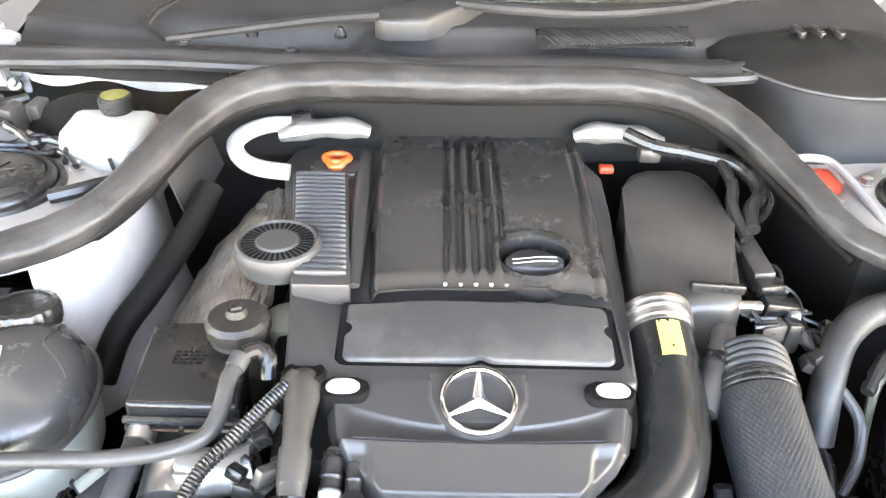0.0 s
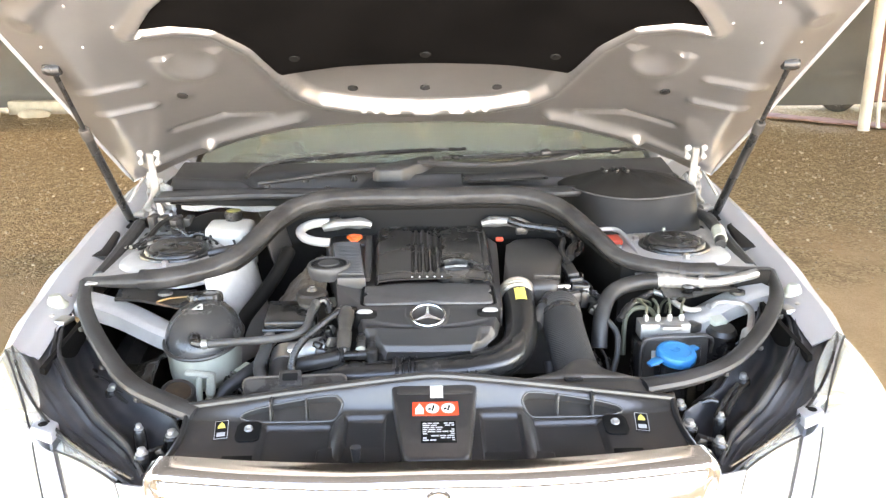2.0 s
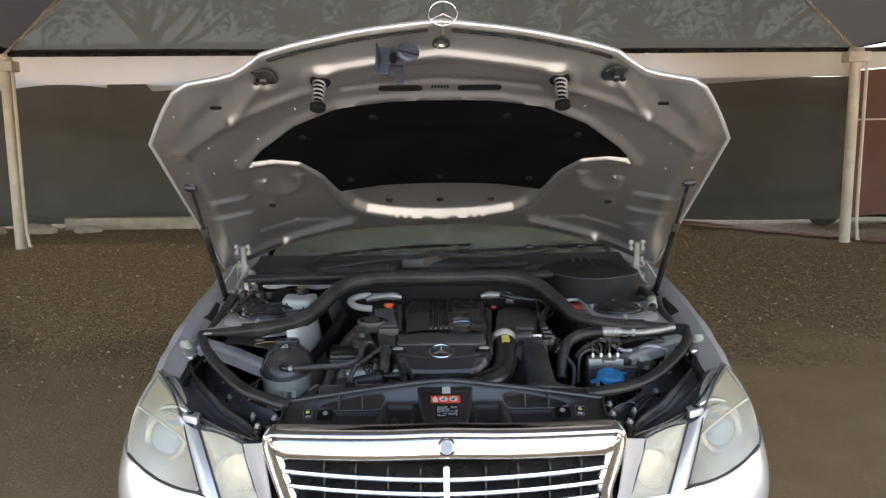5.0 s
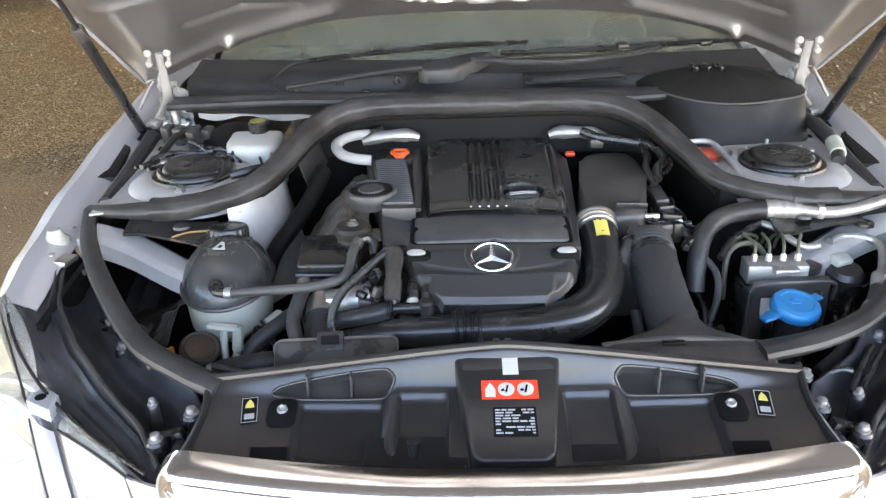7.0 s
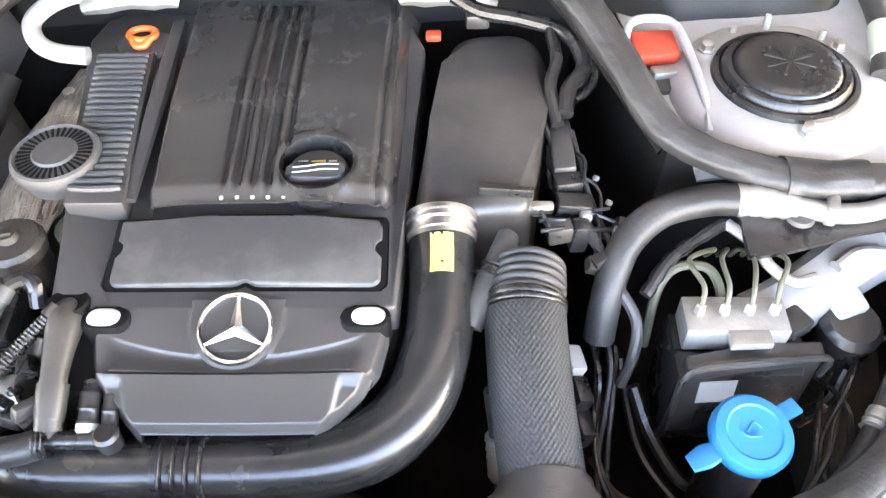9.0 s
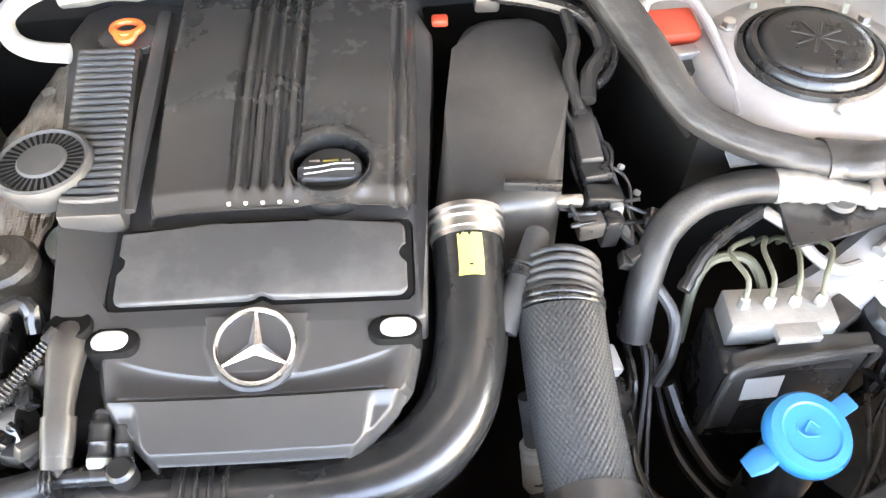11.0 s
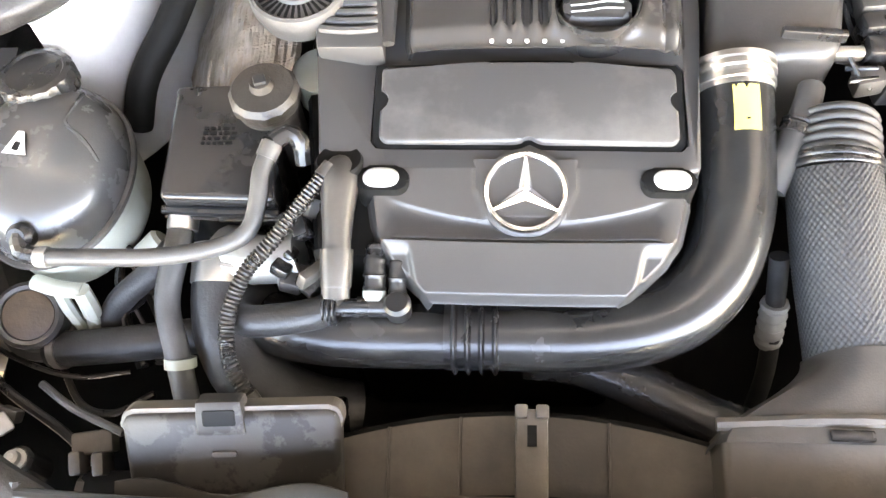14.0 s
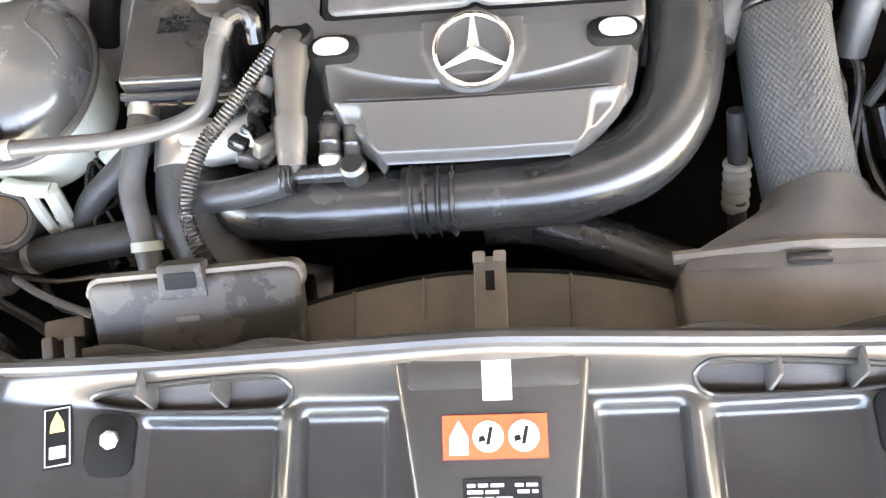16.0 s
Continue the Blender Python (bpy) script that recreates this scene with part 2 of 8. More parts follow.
def ground_material():
    """Trodden brown earth before the car, fine grey-brown gravel further back."""
    m = mat("gravel_earth", (0.16, 0.12, 0.08), 0.95, 0, 0.3, 0.5, 0.0, specular=0.2)
    n, l = m.node_tree.nodes, m.node_tree.links
    b = n["Principled BSDF"]
    co = n.new("ShaderNodeTexCoord")

    def noise_at(scale, detail, rough=0.6):
        q = n.new("ShaderNodeTexNoise")
        q.inputs["Scale"].default_value, q.inputs["Detail"].default_value, q.inputs["Roughness"].default_value = scale, detail, rough
        l.new(co.outputs["Object"], q.inputs["Vector"])
        return q.outputs["Fac"]

    def span(value, a, b_, c, d):
        q = n.new("ShaderNodeMapRange")
        for i, k in enumerate((a, b_, c, d)):
            q.inputs[i + 1].default_value = k
        l.new(value, q.inputs[0])
        return q.outputs[0]

    def math_(kind, a, b_):
        q = n.new("ShaderNodeMath")
        q.operation = kind
        for i, k in enumerate((a, b_)):
            if isinstance(k, (int, float)):
                q.inputs[i].default_value = k
            else:
                l.new(k, q.inputs[i])
        return q.outputs[0]

    def blend(fac, a, b_):
        q = n.new("ShaderNodeMix")
        q.data_type = "RGBA"
        l.new(fac, q.inputs[0])
        for i, k in ((6, a), (7, b_)):
            if isinstance(k, tuple):
                q.inputs[i].default_value = (*k, 1)
            else:
                l.new(k, q.inputs[i])
        return q.outputs[2]
    xyz = n.new("ShaderNodeSeparateXYZ")
    l.new(co.outputs["Object"], xyz.inputs[0])
    stones = n.new("ShaderNodeTexVoronoi")
    stones.inputs["Scale"].default_value = 62
    l.new(co.outputs["Object"], stones.inputs["Vector"])
    pick = n.new("ShaderNodeRGBToBW")
    l.new(stones.outputs["Color"], pick.inputs[0])
    where = math_("ADD", xyz.outputs["Y"], span(noise_at(0.9, 6), 0.3, 0.7, -1.0, 1.0))
    gravel = span(where, 2.7, 3.5, 0.12, 0.95)
    speck = span(noise_at(38, 6, 0.7), 0.35, 0.65, 0.0, 1.0)
    patch = span(noise_at(1.6, 5), 0.35, 0.65, 0.0, 1.0)
    earth = blend(patch, (0.40, 0.255, 0.135), (0.50, 0.335, 0.19))
    earth = blend(span(noise_at(120, 4), 0.4, 0.7, 0.0, 0.5), earth, (0.30, 0.20, 0.11))
    pebble = blend(span(pick.outputs[0], 0.2, 0.8, 0.0, 1.0), (0.145, 0.096, 0.048), (0.60, 0.435, 0.245))
    pebble = blend(span(noise_at(9, 6, 0.65), 0.42, 0.62, 0.0, 0.55), pebble, (0.20, 0.13, 0.064))
    pebble = blend(math_("MULTIPLY", speck, 0.55), pebble, (0.26, 0.175, 0.09))
    l.new(blend(gravel, earth, pebble), b.inputs["Base Color"])
    bp = n.new("ShaderNodeBump")
    bp.inputs["Strength"].default_value, bp.inputs["Distance"].default_value = 0.8, 0.014
    rough = math_("ADD", math_("MULTIPLY", stones.outputs["Distance"], math_("MULTIPLY", gravel, -1.0)), math_("MULTIPLY", speck, 0.35))
    l.new(rough, bp.inputs["Height"])
    l.new(bp.outputs[0], b.inputs["Normal"])
    return m


GROUND = ground_material()


# ---- building helpers ----
def part(name, bm, material, parent=None, label="", sharp=32.0):
    """One mesh object from a bmesh, smooth but for edges sharper than so many degrees."""
    bmesh.ops.recalc_face_normals(bm, faces=bm.faces[:])
    lim = radians(sharp)
    for fc in bm.faces:
        fc.smooth = True
    for ed in bm.edges:
        if len(ed.link_faces) == 2 and ed.calc_face_angle(0.0) > lim:
            ed.smooth = False
    me = bpy.data.meshes.new(name)
    bm.to_mesh(me)
    bm.free()
    me.materials.append(material)
    ob = new(name, me)
    if parent is not None:
        own(parent, ob)
    if label:
        ob["label"] = label
    return ob


def holder(name, at, label, category, group="", kind=""):
    ob = new(name)
    ob.location = at
    ob.empty_display_size = 0.05
    bpy.context.view_layer.update()
    return tagged(ob, label, category, group, kind)


def own(parent, *obs):
    """Keep parts where they were built when their thing's empty stands elsewhere."""
    for o in obs:
        o.parent = parent
        o.matrix_parent_inverse = Matrix.Translation(parent.location).inverted()
    return obs[0]


def bm_new():
    return bmesh.new()


def box(bm, c, s, bevel=0.0, rot=(0, 0, 0), segs=2):
    m = pose(*c, *rot) @ Matrix.Diagonal((*s, 1))
    vs = bmesh.ops.create_cube(bm, size=1.0, matrix=m)["verts"]
    if bevel:
        es = list({e for v in vs for e in v.link_edges})
        bmesh.ops.bevel(bm, geom=es, offset=bevel, segments=segs, affect="EDGES", profile=0.5)
    return bm


def lathe(bm, prof, at=(0, 0, 0), rot=(0, 0, 0), n=32, wob=None):
    """Turn a profile of (radius, height) about z; wob(angle, k) scales a ring's radius."""
    m = pose(*at, *rot)
    rings = []
    for k, (r, z) in enumerate(prof):
        if r < 1e-6:
            rings.append([bm.verts.new(m @ Vector((0, 0, z)))])
            continue
        ring = []
        for i in range(n):
            a = 2 * math.pi * i / n
            q = r * (wob(a, k) if wob else 1)
            ring.append(bm.verts.new(m @ Vector((q * math.cos(a), q * math.sin(a), z))))
        rings.append(ring)
    for a, b in zip(rings, rings[1:]):
        if len(a) == 1 and len(b) == 1:
            continue
        for i in range(n):
            j = (i + 1) % n
            if len(a) == 1:
                bm.faces.new((a[0], b[i], b[j]))
            elif len(b) == 1:
                bm.faces.new((a[i], a[j], b[0]))
            else:
                bm.faces.new((a[i], a[j], b[j], b[i]))
    for ring, r in ((rings[0], prof[0][0]), (rings[-1], prof[-1][0])):
        if len(ring) > 1:
            bm.faces.new(ring)
    return bm


def spline(pts, step=0.01):
    """Points along a smooth curve through pts, about step apart."""
    p = [Vector(q) for q in pts]
    if len(p) == 2:
        p = [p[0], (p[0] + p[1]) / 2, p[1]]
    ext = [2 * p[0] - p[1]] + p + [2 * p[-1] - p[-2]]
    out = []
    for i in range(1, len(ext) - 2):
        a, b, c, d = ext[i - 1:i + 3]
        k = max(2, int((c - b).length / step))
        for j in range(k):
            t = j / k
            out.append(0.5 * (2 * b + (c - a) * t + (2 * a - 5 * b + 4 * c - d) * t * t + (3 * b - a - 3 * c + d) * t ** 3))
    out.append(p[-1])
    return out


def tube(bm, pts, r, n=12, step=0.01, flat=1.0, rib=None, up=(0, 0, 1), raw=False):
    """A tube along a smooth curve; r a radius or a list of radii; rib(s) is added to it at s metres along; flat squeezes it along up."""
    c = [Vector(q) for q in pts] if raw else spline(pts, step)
    tot = [0.0]
    for a, b in zip(c, c[1:]):
        tot.append(tot[-1] + (b - a).length)
    rings = []
    for i, q in enumerate(c):
        tan = (c[min(i + 1, len(c) - 1)] - c[max(i - 1, 0)]).normalized()
        ref = Vector(up)
        if abs(tan.dot(ref)) > 0.97:
            ref = Vector((0, 1, 0)) if abs(tan.y) < 0.9 else Vector((1, 0, 0))
        side = tan.cross(ref).normalized()
        top = side.cross(tan).normalized()
        s = tot[i] / max(tot[-1], 1e-9)
        rad = float(np.interp(s, np.linspace(0, 1, len(r)), r)) if isinstance(r, (list, tuple)) else r
        if rib:
            rad += rib(tot[i])
        rings.append([bm.verts.new(q + rad * (math.cos(2 * math.pi * k / n) * side + flat * math.sin(2 * math.pi * k / n) * top)) for k in range(n)])
    for a, b in zip(rings, rings[1:]):
        for k in range(n):
            bm.faces.new((a[k], a[(k + 1) % n], b[(k + 1) % n], b[k]))
    bm.faces.new(rings[0])
    bm.faces.new(rings[-1])
    return bm


def prism(bm, outline, z0, z1, bevel=0.004, segs=2, m=None):
    """An upright block over an outline of (x, y); z1 a height or a function of (x, y); its upper rim is rounded."""
    top = z1 if callable(z1) else (lambda x, y: z1)
    old = set(bm.verts)
    lo = [bm.verts.new((x, y, z0)) for x, y in outline]
    hi = [bm.verts.new((x, y, top(x, y))) for x, y in outline]
    k = len(outline)
    bm.faces.new(lo)
    cap = bm.faces.new(hi)
    for i in range(k):
        bm.faces.new((lo[i], lo[(i + 1) % k], hi[(i + 1) % k], hi[i]))
    if bevel:
        bmesh.ops.bevel(bm, geom=list(cap.edges) + [e for v in hi for e in v.link_edges if e not in cap.edges], offset=bevel, segments=segs, affect="EDGES", profile=0.5)
    if m is not None:
        bmesh.ops.transform(bm, matrix=m, verts=[v for v in bm.verts if v not in old])
    return bm


def sheet(bm, fn, nu, nv, thick=0.0, keep=None):
    """A surface fn(u, v), u and v from 0 to 1, with a thickness; keep(u, v) may leave cells out."""
    g = [[bm.verts.new(fn(i / nu, j / nv)) for j in range(nv + 1)] for i in range(nu + 1)]
    for i in range(nu):
        for j in range(nv):
            if keep is None or keep((i + 0.5) / nu, (j + 0.5) / nv):
                bm.faces.new((g[i][j], g[i + 1][j], g[i + 1][j + 1], g[i][j + 1]))
    bmesh.ops.delete(bm, geom=[v for v in bm.verts if not v.link_faces], context="VERTS")
    if thick:
        bmesh.ops.recalc_face_normals(bm, faces=bm.faces[:])
        bmesh.ops.solidify(bm, geom=bm.faces[:], thickness=thick)
    return bm


def patch4(a, b, c, d, bulge, n=12):
    """A bulged four-cornered surface, as a function of (u, v)."""
    a, b, c, d = (Vector(q) for q in (a, b, c, d))
    nrm = (c - a).cross(d - b).normalized()

    def fn(u, v):
        p = a * (1 - u) * (1 - v) + b * u * (1 - v) + c * u * v + d * (1 - u) * v
        return p + nrm * bulge * 16 * u * (1 - u) * v * (1 - v)
    return fn


def carve(ob, cutter_bm):
    """Cut a closed shape out of an object's mesh."""
    me = bpy.data.meshes.new("cutter")
    cutter_bm.to_mesh(me)
    cutter_bm.free()
    cut = new("cutter", me)
    mod = ob.modifiers.new("cut", "BOOLEAN")
    mod.operation, mod.solver, mod.object = "DIFFERENCE", "EXACT", cut
    bpy.context.view_layer.update()
    res = bpy.data.meshes.new_from_object(ob.evaluated_get(bpy.context.evaluated_depsgraph_get()))
    ob.modifiers.clear()
    old, ob.data = ob.data, res
    name = old.name
    bpy.data.meshes.remove(old)
    res.name = name
    bpy.data.objects.remove(cut)
    bpy.data.meshes.remove(me)
    return ob


def rounded(x0, x1, y0, y1, r, k=6):
    """A rounded rectangle's outline."""
    out = []
    for cx, cy, a0 in ((x1 - r, y1 - r, 0), (x0 + r, y1 - r, 90), (x0 + r, y0 + r, 180), (x1 - r, y0 + r, 270)):
        for i in range(k + 1):
            a = radians(a0 + 90 * i / k)
            out.append((cx + r * math.cos(a), cy + r * math.sin(a)))
    return out


def circle(cx, cy, r, n=24):
    return [(cx + r * math.cos(2 * math.pi * i / n), cy + r * math.sin(2 * math.pi * i / n)) for i in range(n)]


def smooth(a, b, x):
    t = max(0.0, min(1.0, (x - a) / (b - a)))
    return t * t * (3 - 2 * t)


def bolt(name, at, r, parent, material=None, rot=(0, 0, 0), h=0.006):
    bm = bm_new()
    lathe(bm, [(r * 1.35, 0), (r * 1.35, h * 0.3), (r, h * 0.35), (r, h), (r * 0.7, h * 1.1), (0, h * 1.1)], at, rot, 6 if r < 0.012 else 16)
    return part(name, bm, material or STEEL, parent)


# ---- the carport and its ground ----
def ground_height(x, y):
    far = max(0.0, math.hypot(x, y - 1.5) - 3.0)
    return 0.03 * min(1, far / 3) * noise.noise(Vector((x * 0.35, y * 0.35, 0.3))) + 0.004 * noise.noise(Vector((x * 3, y * 3, 0)))


bm = bm_new()
edges_x = sorted({round(s * v, 3) for v in list(np.linspace(0, 12, 61)) + [14, 18, 25, 40, 80, 200, 600] for s in (-1, 1)})
edges_y = sorted({round(3 + s * v, 3) for v in list(np.linspace(0, 12, 61)) + [14, 18, 25, 40, 80, 200, 600] for s in (-1, 1)})
gv = [[bm.verts.new((x, y, ground_height(x, y))) for y in edges_y] for x in edges_x]
for i in range(len(edges_x) - 1):
    for j in range(len(edges_y) - 1):
        bm.faces.new((gv[i][j], gv[i + 1][j], gv[i + 1][j + 1], gv[i][j + 1]))
ground = tagged(part("ground", bm, GROUND), "brown earth yard strewn with grey gravel", "ground", kind="structure")

rng = random.Random(4)
bm = bm_new()
bmesh.ops.create_icosphere(bm, subdivisions=1, radius=1)
ico_v, ico_f = [v.co.copy() for v in bm.verts], [[v.index for v in f.verts] for f in bm.faces]
bm.free()
gv_, gf_ = [], []
for _ in range(15000):
    x, y = rng.uniform(-6.0, 6.0), rng.uniform(1.2, 9.5)
    if abs(x) < 0.98 and y < 5.2 or smooth(2.3, 3.7, y + .8 * noise.noise(Vector((x * .9, y * .9, 2)))) < rng.uniform(.02, .95):
        continue
    r = rng.uniform(0.004, 0.008) if rng.random() < .85 else rng.uniform(.008, .016)
    sx, sy, sz, turn = rng.uniform(.8, 1.2), rng.uniform(.7, 1.1), rng.uniform(0.5, 0.9), Euler((rng.uniform(-.4, .4), rng.uniform(-.4, .4), rng.uniform(0, 6))).to_matrix()
    at, k = Vector((x, y, ground_height(x, y) + r * 0.25)), len(gv_)
    gv_ += [turn @ Vector((v.x * sx, v.y * sy, v.z * sz)) * r + at for v in ico_v]
    gf_ += [[i + k for i in f] for f in ico_f]
gravel_me = bpy.data.meshes.new("gravel")
gravel_me.from_pydata(gv_, [], gf_)
GRAVEL = mat("gravel_stone", (0.34, 0.26, 0.165), 0.9, 0, 0.55, 30, 0.4, 60)
gravel_me.materials.append(GRAVEL)
tagged(new("gravel", gravel_me), "loose grey and brown gravel on the earth", "gravel", kind="stuff")


# never in view: a pale slab added as a light reflector
bm = bm_new()
box(bm, (0, -8.85, 0.0), (40, 16, 0.07), .01)
tagged(part("pavement", bm, BOUNCE), "unseen pale slab added to throw light at the car", "pavement", kind="structure")


def carport_post(x, y):
    bm = bm_new()
    tube(bm, [(x, y, -0.05), (x, y, 2.34)], 0.062, 16, 0.4)
    lathe(bm, [(0.085, 2.16), (0.085, 2.30), (0.07, 2.32)], (x, y, 0), n=16)
    return bm


POSTS = [(-5.12, 8.15), (4.93, 7.95)]
for px, py in POSTS:
    h = holder("carport_post", (px, py, 0), "cream-painted steel tube post of the carport on gravel", "post", "carport posts")
    part("post", carport_post(px, py), POST, h)
    bm = bm_new()
    tube(bm, [(px + 0.11, py - 0.05, 2.2), (px + 0.11, py - 0.05, 0.25), (px + 0.16, py - 0.05, 0.05)], 0.02, 8, 0.2)
    part("drain_pipe", bm, POST, h)
    bm = bm_new()
    box(bm, (px, py, 2.2), (0.26, 0.2, 0.12), 0.01)
    part("bracket", bm, POST, h)

bm = bm_new()
tube(bm, [(-9.5, 8.12, 2.335), (-5.12, 8.15, 2.335), (0, 8.1, 2.31), (4.93, 8.0, 2.29), (9.5, 7.95, 2.26)], 0.028, 10, 0.4)
tagged(part("carport_beam", bm, BLACK), "dark steel edge tube carrying the shade net", "beam", kind="structure")

# the shade net: four sloping faces rise from the edge tube to a peak above the car
PEAK = Vector((0, 2.6, 4.0))
cn = [Vector((-5.12, 8.15, 2.345)), Vector((4.93, 8.0, 2.30)), Vector((5.1, -1.6, 2.45)), Vector((-5.1, -1.6, 2.45))]


def net_face(a, b, name, material, label):
    bm = bm_new()

    def fn(u, v):
        p = (a * (1 - u) + b * u) * (1 - v) + PEAK * v
        return p - Vector((0, 0, 0.35 * math.sin(math.pi * v) * math.sin(math.pi * u) * (1 - v)))
    sheet(bm, fn, 20, 14)
    bmesh.ops.remove_doubles(bm, verts=bm.verts[:], dist=1e-4)
    return tagged(part(name, bm, material), label, "shade net", kind="structure")


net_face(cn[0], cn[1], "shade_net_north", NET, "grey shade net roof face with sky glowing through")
# closed and darkened to keep the sun out; the south face is unseen
net_face(cn[1], cn[2], "shade_net_east", NET_DARK, "shade net roof face, darkened and closed against the sun")
net_face(cn[3], cn[0], "shade_net_west", NET_DARK, "shade net roof face, darkened and closed against the sun")
net_face(cn[2], cn[3], "shade_net_south", NET_DARK, "shade net roof face, darkened and closed against the sun")
for k in (0, 1):
    bm = bm_new()
    tube(bm, [cn[k], (cn[k] + PEAK) / 2, PEAK], 0.022, 8, 0.4)
    tagged(part("net_cable", bm, POST), "pale hip cable under the shade net", "cable", kind="structure")
# next-bay roofs are assumed, placed to keep side sun off the ground
for s in (-1, 1):
    bm = bm_new()
    sheet(bm, lambda u, v: Vector((s * (4.95 + 9 * u), -1.6 + 10.7 * v, 2.47 - .1 * v + 1.1 * math.sin(math.pi * u) + .1 * (1 - v))), 16, 16)
    tagged(part("shade_net_side", bm, NET_DARK), "assumed dark net roof of the next bay, blocking sun", "shade net", kind="structure")
# unseen flat net, added so no sun falls on the ground behind
bm = bm_new()
sheet(bm, lambda u, v: Vector((-14 + 28 * u, 7.95 + 2.5 * v, 2.37 + .27 * v)), 30, 4)
tagged(part("shade_net_back", bm, NET_DARK), "added dark net blocking sun between edge tube and canvas strip", "shade net", kind="structure")

# hanging cloth wall behind the car and the pale canvas strip above it
def cloth_y(x):
    return 10.2 - 2.0 * smooth(3.2, 5.0, x)


def cloth(u, v):
    x = -11 + 16.1 * u
    hem = .02 + .05 * math.sin(13 * u) ** 2 + .24 * smooth(3.4, 4.9, x)
    fold = .10 * math.exp(-((v - .78 - .12 * math.sin(.5 * x)) / .05) ** 2) + .07 * math.exp(-((v - .15 - .06 * x / 5) / .05) ** 2) * smooth(.5, 3, abs(x))
    return Vector((x, cloth_y(x) + .05 * math.sin(31 * u) + .03 * math.sin(83 * u + 2 * v) - fold, hem + (2.07 - .08 * smooth(3.4, 4.9, x) - hem) * v))


bm = bm_new()
sheet(bm, cloth, 150, 40)
tagged(part("cloth_wall", bm, CLOTH), "grey-brown shade cloth wall hanging behind the car", "cloth wall", kind="structure")
bm = bm_new()
sheet(bm, lambda u, v: Vector((-11 + 16 * u, cloth_y(-11 + 16 * u) - .05 + 0.09 * math.sin(17 * u) * (1 - v), 2.02 - .08 * smooth(3.4, 4.9, -11 + 16 * u) + 0.05 * math.sin(40 * u) * (1 - v) ** 2 + (.62 - .26 * smooth(3.4, 4.9, -11 + 16 * u)) * v)), 140, 10)
tagged(part("canvas_strip", bm, CANVAS), "white canvas strip along the top of the cloth wall", "canvas", kind="structure")
for x, wdt, r in ((-5.6, 0.5, 0.13), (-4.9, 0.35, 0.1), (-6.3, 0.4, 0.12)):
    bm = bm_new()
    vs = bmesh.ops.create_icosphere(bm, subdivisions=3, radius=r)["verts"]
    for v in vs:
        k = 1 + 0.35 * noise.noise(v.co * 9 + Vector((x, 0, 0)))
        v.co = Vector((v.co.x * wdt / r * 0.6 * k, v.co.y * k, v.co.z * 0.8 * k)) + Vector((x, 9.6, r * 0.35))
    tagged(part("stone", bm, STONE), "pale rough stone lying by the cloth wall", "stone", "stones by the wall")
bm = bm_new()
box(bm, (-3.9, 9.95, 0.08), (2.9, 0.16, 0.2), 0.02)
tagged(part("kerb", bm, STONE), "low pale concrete kerb at the foot of the wall", "kerb", kind="structure")

# the next bay beyond the right-hand post
RED_CLOTH = mat("faded_red_cloth", (0.165, 0.080, 0.062), 0.9, 0, 0.12, 1.4, 0.4, 160, 0, 0.2, (0.25, 0.16, 0.12), 0.9)
BRICK_PAVE = mat("red_paving", (0.30, 0.155, 0.115), 0.9, 0, 0.3, 9, 0.5, 60, 0, 0.3, (0.35, 0.25, 0.17), 4)
bm = bm_new()
sheet(bm, lambda u, v: Vector((5.08 + 5.2 * u, 8.35 - .5 * u + .04 * math.sin(19 * u + 2 * v), .26 + .05 * math.sin(7 * u) + 1.80 * v)), 50, 10)
tagged(part("cloth_wall_next_bay", bm, RED_CLOTH), "faded red-brown cloth wall of the next bay", "cloth wall", kind="structure")
bm = bm_new()
tube(bm, [(5.08, 8.31, 1.47), (7.5, 8.10, 1.49), (10.2, 7.85, 1.47)], .012, 6, .4)
tagged(part("cloth_seam", bm, POST), "pale seam across the red-brown cloth", "seam", kind="structure")
bm = bm_new()
sheet(bm, lambda u, v: Vector((5.02 + 5.2 * u, 8.28 - .5 * u, 2.06 + .05 * math.sin(9 * u) + (.24 + .25 * u) * v)), 30, 5)
tagged(part("canvas_next_bay", bm, CANVAS), "white canvas strip above the red-brown cloth", "canvas", kind="structure")
bm = bm_new()
sheet(bm, lambda u, v: Vector((3.0 + 2.9 * u - .12 * v, 10.05 - 2.9 * u + .55 * v, .030 + .004 * math.sin(40 * u))), 30, 4, .02)
tagged(part("pavement_strip", bm, BRICK_PAVE), "strip of worn red paving at the cloth wall", "pavement", kind="structure")
# box added for the dark under the hem; only the wheel is known
bm = bm_new()
box(bm, (7.6, 9.75, .42), (5.2, .5, .62), .06)
trailer = tagged(part("trailer", bm, DARK), "dark box filling the shaded gap under the cloth hem", "trailer")
bm = bm_new()
lathe(bm, [(.13, -.07), (.19, -.075), (.215, -.05), (.22, 0), (.215, .05), (.19, .075), (.13, .07)], (5.32, 9.36, .24), (0, 90, 70), 28)
tw = part("wheel", bm, TYRE, trailer, "small black tyre on a pale rim")
bm = bm_new()
lathe(bm, [(0, .05), (.05, .06), (.12, .045), (.135, .072), (.138, -.07)], (5.32, 9.36, .24), (0, -90, 70), 24)
part("rim", bm, ALLOY, tw)

# trees beyond the net
LEAF = mat("leaves", (0.05, 0.075, 0.03), 0.6, 0, 0.35, 2, 0.0)
BARK = mat("bark", (0.14, 0.1, 0.07), 0.9, 0, 0.3, 6, 0.8, 40)


